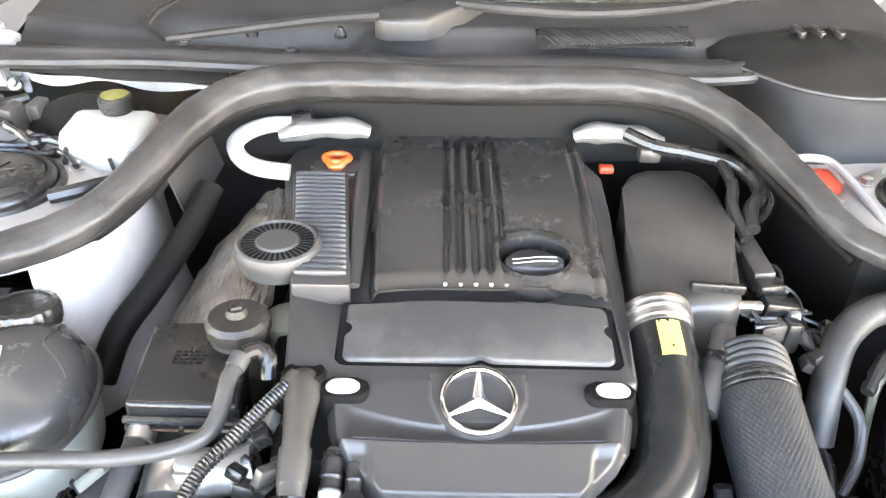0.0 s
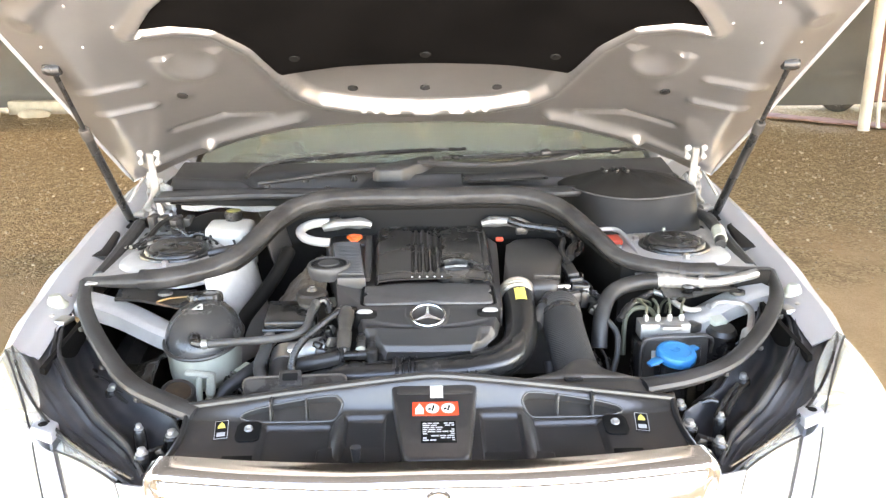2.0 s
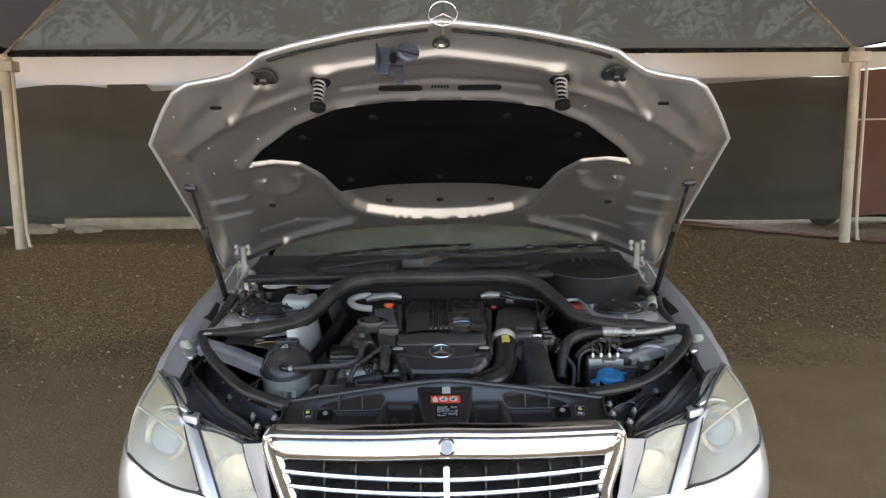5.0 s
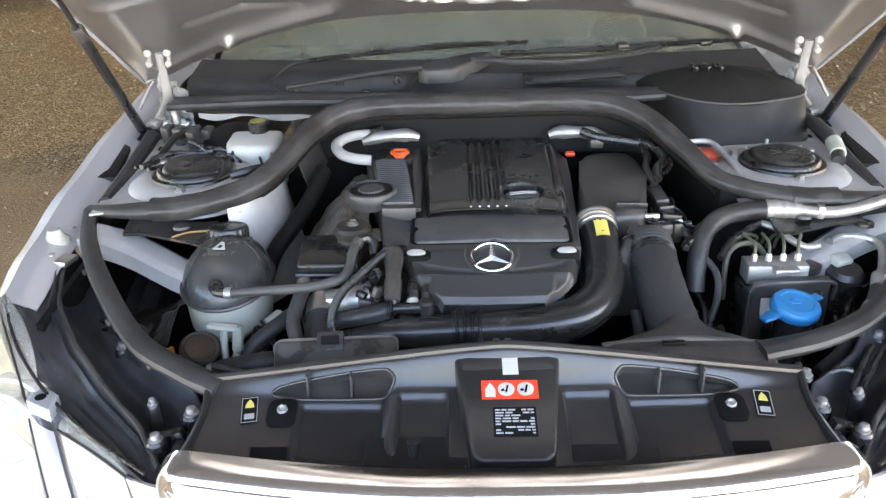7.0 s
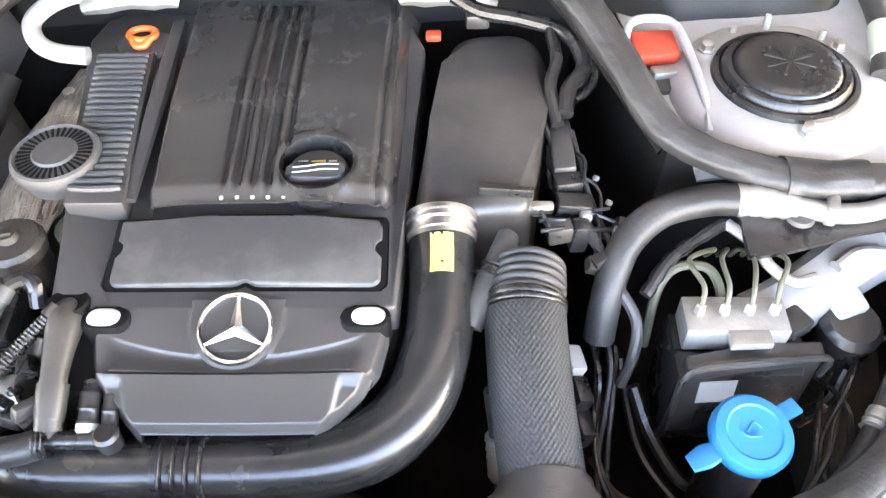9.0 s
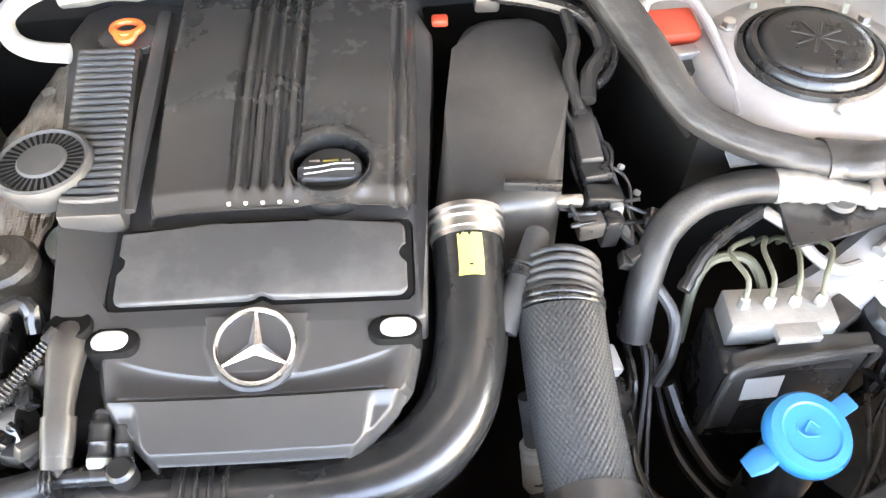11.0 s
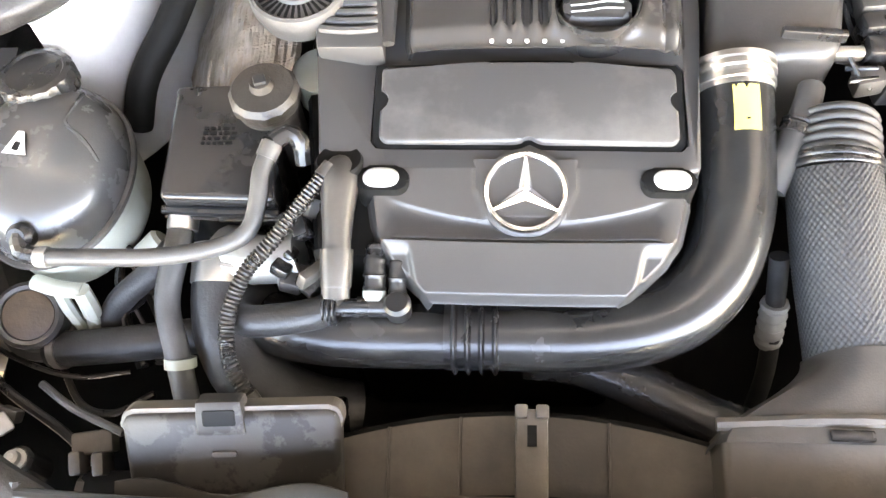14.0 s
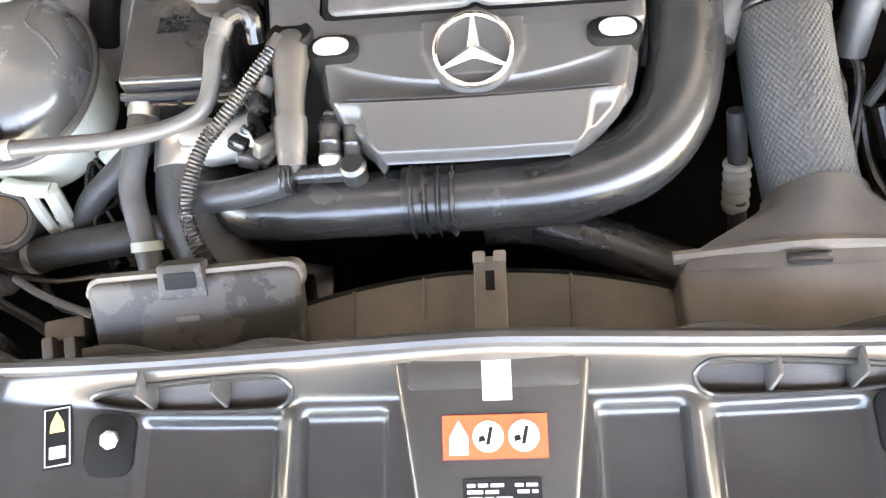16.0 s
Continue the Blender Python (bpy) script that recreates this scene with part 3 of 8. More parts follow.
def tree(x, y, h, seed):
    rg = random.Random(seed)
    t = holder("tree", (x, y, 0), "leafy green tree behind the shade cloth wall", "tree", "trees beyond the wall")
    bm = bm_new()
    tube(bm, [(x, y, -0.1), (x + .1, y, h * .3), (x, y + .1, h * .62)], [h * .045, h * .03, h * .012], 10, 0.3)
    ends = []
    for _ in range(9):
        a, z0 = rg.uniform(0, 6.28), rg.uniform(.28, .55) * h
        e = Vector((x + math.cos(a) * h * rg.uniform(.18, .38), y + math.sin(a) * h * rg.uniform(.18, .38), z0 + h * rg.uniform(.12, .38)))
        tube(bm, [(x, y, z0), ((x + e.x) / 2, (y + e.y) / 2, z0 + (e.z - z0) * .35), e], [h * .014, h * .004], 6, 0.4)
        ends.append(e)
    part("trunk", bm, BARK, t)
    verts, faces = [], []
    for e in ends + [Vector((x, y, h * .8)), Vector((x, y, h * .9))]:
        for _ in range(260):
            d = Vector((rg.gauss(0, 1), rg.gauss(0, 1), rg.gauss(0, .7))) * h * .085
            c, s = e + d, rg.uniform(.10, .2)
            rot = Euler((rg.uniform(-1, 1), rg.uniform(-1, 1), rg.uniform(0, 6))).to_matrix()
            k = len(verts)
            verts += [c + rot @ Vector(q) for q in ((-s, 0, 0), (0, -s * .5, .02), (s, 0, 0), (0, s * .5, .02))]
            faces.append((k, k + 1, k + 2, k + 3))
    me = bpy.data.meshes.new("crown")
    me.from_pydata(verts, [], faces)
    me.materials.append(LEAF)
    own(t, new("crown", me))


for k, (x, y, h) in enumerate(((-7.5, 20, 7.5), (-2.5, 23, 9.0), (3.5, 21, 7.2), (9.5, 24, 8.5), (-13, 22, 8))):
    tree(x, y, h, k)


# ---- the car ----
car = holder("car", (0, 2.2, 0), "silver saloon car with its bonnet raised on a gravel yard", "car")


# wings: section points from the inner gutter out and down, at stations along the car
WING = [
    (0.455, [(.785, .775), (.815, .79), (.842, .797), (.866, .775), (.888, .72), (.902, .62), (.902, .5), (.88, .3)]),
    (0.60, [(.79, .80), (.82, .815), (.855, .822), (.888, .80), (.917, .74), (.930, .64), (.930, .55), (.92, .5)]),
    (0.85, [(.795, .825), (.825, .845), (.867, .857), (.905, .835), (.936, .77), (.947, .68), (.947, .66), (.938, .65)]),
    (1.15, [(.80, .86), (.83, .88), (.873, .895), (.912, .87), (.938, .80), (.946, .7), (.945, .62), (.938, .55)]),
    (1.45, [(.80, .92), (.83, .925), (.872, .93), (.91, .90), (.935, .82), (.942, .7), (.942, .5), (.91, .26)]),
    (2.1, [(.76, .965), (.82, .96), (.868, .95), (.906, .91), (.933, .82), (.938, .7), (.938, .5), (.90, .24)]),
    (3.6, [(.74, 1.0), (.80, .995), (.85, .98), (.89, .94), (.92, .84), (.927, .7), (.925, .5), (.90, .24)]),
    (4.75, [(.55, .99), (.62, .985), (.68, .97), (.74, .92), (.80, .82), (.83, .7), (.83, .5), (.78, .3)]),
]
WY = [w[0] for w in WING]
WX = np.array([[p[0] for p in w[1]] for w in WING])
WZ = np.array([[p[1] for p in w[1]] for w in WING])


def wing_point(side, u, v):
    y = WY[0] + (WY[-1] - WY[0]) * u
    row = np.interp(y, WY, range(len(WY)))
    i = min(int(row), len(WY) - 2)
    f = row - i
    f = f * f * (3 - 2 * f) * 0.5 + f * 0.5
    xs, zs = WX[i] * (1 - f) + WX[i + 1] * f, WZ[i] * (1 - f) + WZ[i + 1] * f
    k = v * (len(xs) - 1)
    return Vector((side * np.interp(k, range(len(xs)), xs), y, np.interp(k, range(len(xs)), zs)))


def in_wheel(y, z):
    return math.hypot(y - 0.86, z - 0.33) < 0.36 or math.hypot(y - 3.73, z - 0.33) < 0.36


for side in (-1, 1):
    bm = bm_new()
    sheet(bm, lambda u, v: wing_point(side, u, v), 120, 28, 0.003,
          keep=lambda u, v: not in_wheel(wing_point(side, u, v).y, wing_point(side, u, v).z))
    part("wing", bm, PAINT, car, "silver painted steel wing")

# cabin
bm = bm_new()
sheet(bm, lambda u, v: Vector(((u - .5) * (1.16 - .1 * abs(v - .4)), 2.02 + 1.55 * v, 1.405 + .055 * math.sin(math.pi * (.15 + .7 * v)) - .12 * (u - .5) ** 2 * 1.2)), 16, 16, 0.02)
part("roof", bm, PAINT, car)
bm = bm_new()


def screen(u, v):
    x = (u - .5) * 2
    half = .70 - .13 * v
    return Vector((x * half, 1.27 + .76 * v + .16 * x * x * (1 - .5 * v), .985 + .425 * v - .025 * x * x))


sheet(bm, screen, 24, 14, 0.005)
wind = part("windscreen", bm, GLASS, car)
wind.visible_shadow = False
bm = bm_new()
sheet(bm, lambda u, v: Vector(((u - .5) * (1.1 + .2 * v), 3.55 + .65 * v, 1.415 - .40 * v)), 10, 8, 0.005)
part("rear_window", bm, TINT, car)
for side in (-1, 1):
    bm = bm_new()
    sheet(bm, lambda u, v: Vector((side * (.77 - .18 * v), 1.75 + .38 * v + (2.35 - .85 * v) * u, .975 + .43 * v)), 12, 8, 0.005)
    part("side_window", bm, TINT, car)
    bm = bm_new()
    tube(bm, [(side * .76, 1.5, .96), (side * .68, 1.82, 1.2), (side * .585, 2.06, 1.40)], .035, 10, .05)
    part("windscreen_pillar", bm, PAINT, car)
    bm = bm_new()
    tube(bm, [(side * .585, 2.04, 1.40), (side * .575, 2.8, 1.44), (side * .575, 3.55, 1.40), (side * .69, 4.1, 1.05)], .035, 10, .08)
    part("roof_rail", bm, PAINT, car)
bm = bm_new()
sheet(bm, lambda u, v: Vector(((u - .5) * 1.35, 4.12 + .63 * v, 1.0 - .05 * v - .03 * (2 * u - 1) ** 2)), 12, 6, 0.01)
part("boot_lid", bm, PAINT, car)
bm = bm_new()
sheet(bm, lambda u, v: Vector(((u - .5) * 1.66, 4.74 + .1 * math.sin(math.pi * v) - .12 * (2 * u - 1) ** 4, .3 + .66 * v)), 14, 8, 0.01)
part("rear_bumper", bm, PAINT, car)
bm = bm_new()
box(bm, (0, 2.5, .24), (1.68, 3.9, .06), .02)
part("floor_pan", bm, DARK, car)
bm = bm_new()
box(bm, (0, 1.75, .85), (1.4, .3, .16), .05)
part("dashboard", bm, BLACK, car)

for side in (-1, 1):
    for wy in (0.86, 3.73):
        bm = bm_new()
        lathe(bm, [(.21, -.11), (.30, -.115), (.325, -.09), (.33, 0), (.325, .09), (.30, .115), (.21, .11)], (side * .82, wy, .328), (0, 90, 0), 40)
        wheel = part("wheel", bm, TYRE, car, "black rubber tyre on an alloy rim")
        bm = bm_new()
        lathe(bm, [(.0, .07), (.06, .08), (.2, .06), (.212, .1), (.215, -.1)], (side * .82, wy, .328), (0, 90 * side, 0), 30)
        part("rim", bm, ALLOY, wheel)

# bumper, and the wing's nose beside the lamp
BP = spline([(0, -.05, .555), (.25, -.025, .558), (.45, .045, .562), (.635, .106, .566), (.745, .128, .605), (.815, .150, .635), (.850, .178, .653), (.885, .27, .662), (.905, .36, .66), (.914, .455, .66)], .02)


def bumper(u, v):
    k = abs(u - .5) * 2 * (len(BP) - 1)
    p = BP[min(int(k), len(BP) - 2)].lerp(BP[min(int(k), len(BP) - 2) + 1], k - min(int(k), len(BP) - 2))
    a, b = BP[max(int(k) - 1, 0)], BP[min(int(k) + 1, len(BP) - 1)]
    t = (b - a).normalized()
    out = Vector((t.y, -t.x, 0)) * (.035 * math.sin(math.pi * min(1, v * 1.25 + .02)) - .02 * v)
    q = p + out + Vector((0, 0, -.38 * v))
    if u < .5:
        q.x = -q.x
    return q


bm = bm_new()
sheet(bm, bumper, 90, 18, 0.004, keep=lambda u, v: not (abs(u - .5) < .235 and v < .28))
bmesh.ops.remove_doubles(bm, verts=bm.verts[:], dist=1e-5)
part("front_bumper", bm, PAINT, car)
for side in (-1, 1):
    bm = bm_new()

    def nose(u, v):
        a = Vector((.846, .450, .797)).lerp(Vector((.850, .180, .655)), u) + Vector((.018 * math.sin(math.pi * u), .002, .008 * math.sin(math.pi * u)))
        k = 2 + 3.4 * u
        b = Vector((float(np.interp(k, range(8), WX[0])), .457, float(np.interp(k, range(8), WZ[0]))))
        p = a.lerp(b, v)
        p.x = side * (p.x + .014 * math.sin(math.pi * v) * u)
        return p
    sheet(bm, nose, 16, 10, 0.003)
    part("wing_nose", bm, PAINT, car)


# headlamps: an outer lens with a projector and an indicator, an inner lens, the painted strip with its tab between them
def edge(a, m, b, t):
    """A point on a bowed edge from a to b that passes m half-way."""
    a, m, b = Vector(a), Vector(m), Vector(b)
    return a * (1 - t) * (1 - 2 * t) + m * 4 * t * (1 - t) + b * t * (2 * t - 1)


def coons(e0, e1, e2, e3, bulge, grow=0.0):
    """A bulged surface between four bowed edges: e0 a to b, e1 b to c, e2 d to c, e3 a to d."""
    a, b, c, d = Vector(e0[0]), Vector(e0[2]), Vector(e1[2]), Vector(e3[2])
    nrm = (c - a).cross(d - b).normalized()
    nrm = -nrm if nrm.y > 0 else nrm

    def fn(u, v):
        p = edge(*e0, u) * (1 - v) + edge(*e2, u) * v + edge(*e3, v) * (1 - u) + edge(*e1, v) * u
        p -= a * (1 - u) * (1 - v) + b * u * (1 - v) + c * u * v + d * (1 - u) * v
        return p + nrm * (bulge * (16 * u * (1 - u) * v * (1 - v)) ** .7 + grow)
    return fn


def headlamp(side):
    def w(x, y, z):
        return (side * x, y, z)
    A, B, C, D = w(.848, .452, .797), w(.716, .245, .718), w(.637, .113, .570), w(.846, .174, .658)
    AB, BC, DC, AD = (A, w(.772, .335, .775), B), (B, w(.678, .176, .646), C), (D, w(.748, .124, .602), C), (A, w(.866, .300, .737), D)
    E, F, G, H = w(.664, .218, .704), w(.524, .113, .704), w(.474, .076, .556), w(.580, .090, .552)
    EF, FG, HG, EH = (E, w(.592, .160, .714), F), (F, w(.502, .090, .63), G), (H, w(.525, .078, .548), G), (E, w(.617, .140, .632), H)
    bm = bm_new()
    sheet(bm, coons(AB, BC, DC, AD, .026), 26, 26, 0.0035)
    lamp = part("headlamp", bm, LENS, car, "clear rhomboid headlamp with yellowed plastic lens")
    lamp.visible_shadow = False
    bm = bm_new()
    sheet(bm, coons(EF, FG, HG, EH, .016), 18, 18, 0.0035)
    inner = part("inner_lens", bm, LENS, lamp)
    inner.visible_shadow = False
    # bowls behind the lenses
    for q, nm, deep in (((AB, BC, DC, AD), "reflector", .085), ((EF, FG, HG, EH), "inner_reflector", .06)):
        flat_ = coons(*q, -.002, -.004)

        def bowl(u, v):
            k = (16 * u * (1 - u) * v * (1 - v)) ** .4
            step = .010 * (smooth(.42, .45, v) - .5) if nm == "inner_reflector" else 0
            return flat_(u, v) + Vector((0, deep * k + step, -.010 * k))
        bm = bm_new()
        sheet(bm, bowl, 28, 28, 0.002)
        part(nm, bm, REFLECT, lamp)
    # indicator chamber in the upper corner and the bar below it
    top = coons(AB, BC, DC, AD, .010, -.006)
    bm = bm_new()
    sheet(bm, lambda u, v: top(.06 + .86 * u, .05 + (.40 - .12 * u) * v) + Vector((0, .022 * math.sin(math.pi * v), 0)), 16, 12, 0.002)
    part("indicator", bm, INDICATOR, lamp, "beige indicator reflector")
    bm = bm_new()
    tube(bm, [top(.03 + .9 * k / 12, .455 - .11 * k / 12) + Vector((0, .004, 0)) for k in range(13)], .0035, 8, raw=True)
    part("chamber_bar", bm, REFLECT, lamp)
    c = Vector(w(.764, .250, .674))
    turn = (72, 0, 16 * side)
    bm = bm_new()
    lathe(bm, [(.060, -.05), (.070, .000), (.068, .010), (.060, .013), (.050, .004), (.048, -.03)], c, turn, 44)
    part("projector_ring", bm, REFLECT, lamp)
    bm = bm_new()
    lathe(bm, [(.049, -.012), (.046, .006), (.036, .018), (.020, .025), (0, .027)], c, turn, 40)
    part("projector_lens", bm, BULB, lamp)
    bm = bm_new()
    lathe(bm, [(.090, -.03), (.084, -.012), (.078, -.012), (.074, -.03)], c, turn, 44)
    part("halo_ring", bm, REFLECT, lamp)
    c2 = Vector(w(.553, .140, .612))
    bm = bm_new()
    lathe(bm, [(.056, -.01), (.058, .004), (.052, .008), (.044, -.012), (.020, -.032), (.012, -.032), (.010, -.012), (0, -.010)], c2, (80, 0, 14 * side), 36)
    part("high_beam_bowl", bm, REFLECT, lamp)
    for k in range(3):
        bm = bm_new()
        tube(bm, [Vector(w(.50 + .012 * k, .108 - .002 * k, .572 + .010 * k)), Vector(w(.56 + .004 * k, .116, .572 + .008 * k))], .0022, 6, .01)
        part("moulding_line", bm, REFLECT, lamp)
    for q, r in ((DC, .0042), (AB, .0022), (BC, .0030), (EF, .0022), (EH, .0040), (FG, .0022)):
        bm = bm_new()
        tube(bm, [edge(*q, k / 16) for k in range(17)], r, 8, raw=True)
        part("lamp_seal", bm, RUBBER, lamp)
    # pale moulded flange along the inner lens' upper edge
    bm = bm_new()
    sheet(bm, lambda u, v: edge(*EF, u) + Vector((0, .024 * v, .006 * v + .003 * math.sin(math.pi * v))), 18, 4, .002)
    part("lens_flange", bm, LENS, lamp)
    bm = bm_new()
    sheet(bm, lambda u, v: edge(*AB, u) + Vector((-side * .024 * v * math.sin(math.pi * (.1 + .8 * u)), .018 * v, .004 * v)), 18, 4, .002)
    part("lens_flange", bm, LENS, lamp)
    # painted strip between the lenses, its seam and the tab with its screw hole
    bm = bm_new()
    sheet(bm, lambda u, v: (edge(*BC, v) + Vector((-side * .003, -.004, 0))).lerp(edge(*EH, v) + Vector((side * .003, -.004, 0)), u) + Vector((0, -.007 * math.sin(math.pi * u), .002 * math.sin(math.pi * u))), 8, 16, 0.006)
    part("lamp_strip", bm, PAINT, lamp)
    bm = bm_new()
    tabo = [(.718, .248), (.672, .222), (.672, .262), (.700, .284), (.722, .280)]
    prism(bm, [(side * x, y) for x, y in (tabo if side > 0 else tabo[::-1])], .716, .737, .004, 3)
    tab = part("lamp_tab", bm, PAINT, lamp)
    # black disc on the tab in place of the hole's shade
    bm = bm_new()
    lathe(bm, [(.0085, 0), (.0085, .0012), (.006, .0016), (0, .0012)], w(.698, .256, .737), n=18)
    part("screw_hole", bm, INK, tab)
    bm = bm_new()
    sheet(bm, patch4(w(.522, .108, .706), w(.466, .070, .722), w(.440, .052, .548), w(.476, .070, .556), .002 * side), 8, 8, 0.005)
    part("grille_corner_strip", bm, PAINT, lamp)


for side in (-1, 1):
    headlamp(side)


# grille
def gy(x):
    return -.012 + .08 * (abs(x) / .46) ** 1.8


GP = [(-.385, .475), (-.43, .60), (-.455, .68), (-.463, .715), (-.460, .738), (-.445, .754), (-.42, .762), (-.30, .770), (-.15, .778), (0, .785)]
GPATH = spline([(x, 0, z) for x, z in GP] + [(-x, 0, z) for x, z in reversed(GP[:-1])] + [(0, 0, .465), (-.384, 0, .475)], .012)
GSEC = [(-.004, .035), (-.003, .004), (.003, -.008), (.009, -.011), (.012, -.007), (.015, -.013), (.042, -.024), (.054, -.018), (.061, -.004), (.061, .03)]


def gframe(i, k):
    p, a, b = GPATH[i], GPATH[max(i - 1, 0)], GPATH[min(i + 1, len(GPATH) - 1)]
    t = (b - a).normalized()
    n = Vector((t.z, 0, -t.x))
    d, dy = GSEC[k]
    d *= (.72 + .54 * abs(n.z)) if d > .02 else 1
    if p.z < .5:
        d *= .5
    return Vector((p.x + n.x * d, gy(p.x) + dy, p.z + n.z * d))


bm = bm_new()
gr = [[bm.verts.new(gframe(i, k)) for k in range(len(GSEC))] for i in range(len(GPATH))]
for a, b in zip(gr, gr[1:]):
    for k in range(len(GSEC) - 1):
        bm.faces.new((a[k], a[k + 1], b[k + 1], b[k]))
grille = part("grille", bm, CHROME, car, "chrome grille surround with louvres", 50)
LSEC = [(-.016, .006), (-.018, .000), (-.014, -.006), (-.004, -.005), (.030, .012), (.030, .016), (-.004, .004), (-.012, .0065)]
for k in range(5):
    z, half = .6605 - .037 * k, .408 - .011 * k
    bm = bm_new()

    def slat(u, v):
        x = (u - .5) * 2 * half
        i = int(round(v * 8)) % 8
        return Vector((x, gy(x) + LSEC[i][0], z + LSEC[i][1]))
    sheet(bm, slat, 40, 8)
    bmesh.ops.remove_doubles(bm, verts=bm.verts[:], dist=1e-5)
    lv = part("louvre", bm, CHROME, grille, "", 40)
    bm = bm_new()
    sheet(bm, lambda u, v: Vector(((u - .5) * 2 * half, gy((u - .5) * 2 * half) - .008 + .042 * v, z + .0058 + .017 * v)), 40, 2, .001)
    part("blade", bm, BLACK, lv)
    for j in range(-5, 6):
        x = j * .0805 + .02
        if abs(x) < half - .03 and abs(x - .0) > .03:
            bm = bm_new()
            box(bm, (x, gy(x) + .004, z + .016), (.003, .022, .018), 0)
            part("rib", bm, SATIN, lv)
bm = bm_new()
box(bm, (.003, -.030, .600), (.016, .016, .20), .004)
part("centre_bar", bm, CHROME, grille)
bm = bm_new()
sheet(bm, lambda u, v: Vector(((u - .5) * .9, gy((u - .5) * .9) + .05, .74 - .26 * v - .03 * (2 * u - 1) ** 2)), 20, 6, .004)
part("grille_backing", bm, DARK, grille)
bm = bm_new()
lathe(bm, [(.0, .001), (.016, .001), (.017, .004), (.020, .006), (.0225, .004), (.0235, -.004), (.0235, -.012)], (.004, -.034, .748), (75, 0, 0), 40)
badge = part("badge", bm, CHROME, grille, "round chrome grille badge")
bm = bm_new()
lathe(bm, [(0, -.002), (.0155, -.002), (.0155, .0022), (0, .0026)], (.004, -.034, .748), (75, 0, 0), 32)
part("badge_face", bm, mat("grey_enamel", (0.22, 0.25, 0.30), 0.25, 0.3), badge)


# ---- the raised bonnet ----
FX = [0, .21, .41, .48, .51, .575, .70, .735, .80, .868]
FYv = [.25, .272, .30, .315, .338, .37, .368, .385, .46, .56]
RX = [0, .18, .36, .52, .71, .80, .868]
RYv = [1.19, 1.185, 1.185, 1.21, 1.27, 1.31, 1.34]


def hz(x, y):
    return 1.929 - .666 * y - .145 * x * x


N_H = Vector((0, .666, 1)).normalized()
IX = [0, .14, .297, .434, .555, .622]
IF = [.486, .487, .50, .553, .64, .712]
IRX = [0, .2, .355, .375, .395, .455, .535, .622]
IR = [.916, .917, .932, .87, .82, .745, .715, .7125]
SRX = [0, .10, .18, .27, .32, .345, .375, .395, .455, .535, .622]
SR = [1.12, 1.113, 1.097, 1.06, 1.01, .95, .87, .82, .745, .715, .7125]


def seg_d(p, a, b):
    ax, ay = p[0] - a[0], p[1] - a[1]
    bx, by = b[0] - a[0], b[1] - a[1]
    t = max(0, min(1, (ax * bx + ay * by) / (bx * bx + by * by)))
    return math.hypot(ax - t * bx, ay - t * by)


RIM = [(x, y) for x, y in zip(IX, IF)] + [(x, y) for x, y in reversed(list(zip(SRX, SR)))]


def bead(p, a, b, w, h):
    d = seg_d(p, a, b)
    return 1.4 * h * math.exp(-(d / (.75 * w)) ** 2)


def bonnet_drop(x, y):
    """How far the inner panel hangs below the skin."""
    a = abs(x)
    inside = a < .622 and np.interp(a, IX, IF) < y < np.interp(a, SRX, SR)
    d = min(seg_d((a, y), p, q) for p, q in zip(RIM, RIM[1:]))
    h = .046 - .040 * smooth(0, .026, d) if inside else .030
    if not inside:
        h += .013 * math.exp(-(d / .017) ** 2)
    p = (a, y)
    h += bead(p, (.36, .43), (.60, .50), .022, .010) + bead(p, (.615, .51), (.80, .61), .024, .006)
    h += bead(p, (.66, .875), (.80, .87), .012, .008) + bead(p, (.66, .965), (.80, .965), .012, .008)
    h += bead(p, (.33, 1.110), (.58, 1.165), .022, .015) + bead(p, (.58, 1.165), (.78, 1.235), .018, .011)
    h += bead(p, (.40, 1.09), (.52, 1.06), .010, -.006) + bead(p, (.52, 1.06), (.66, 1.09), .010, -.006)
    r = math.hypot(a - .526, y - .822)
    h += .010 * math.exp(-((r - .06) / .02) ** 2) * (y > .80) - .008 * math.exp(-(r / .04) ** 2)
    r = math.hypot(a - .583, y - .94)
    h += .006 * math.exp(-(r / .022) ** 2)
    r = math.hypot(a - .80, y - .62)
    h += .008 * math.exp(-((r - .025) / .012) ** 2)
    h += bead(p, (0, .335), (.33, .375), .018, .008) + bead(p, (0, .425), (.28, .44), .016, -.006)
    h += bead(p, (.50, .40), (.60, .50), .018, .006) - bead(p, (.62, .44), (.72, .50), .03, .006)
    r = math.hypot(a - .482, y - .377)
    h -= .016 * math.exp(-(r / .032) ** 4)
    r = math.hypot(a - .333, y - .402)
    h += .006 * math.exp(-((r - .035) / .015) ** 2)
    edge = min(y - np.interp(a, FX, FYv), np.interp(a, RX, RYv) - y, .868 - a)
    rim = min(y - np.interp(a, FX, FYv), .868 - a)
    h *= smooth(-.002, .012, edge) * (.22 + .78 * smooth(.0, .11, rim))
    return h + .004


def bonnet_xy(u, v):
    x = (u - .5) * 2 * .868
    a = abs(x)
    f, r = np.interp(a, FX, FYv), np.interp(a, RX, RYv)
    return x, f + (r - f) * v


def bonnet_skin(u, v):
    x, y = bonnet_xy(u, v)
    return Vector((x, y, hz(x, y))) + N_H * .016


def bonnet_inner(u, v):
    x, y = bonnet_xy(u, v)
    return Vector((x, y, hz(x, y))) + N_H * (.026 - bonnet_drop(x, y))


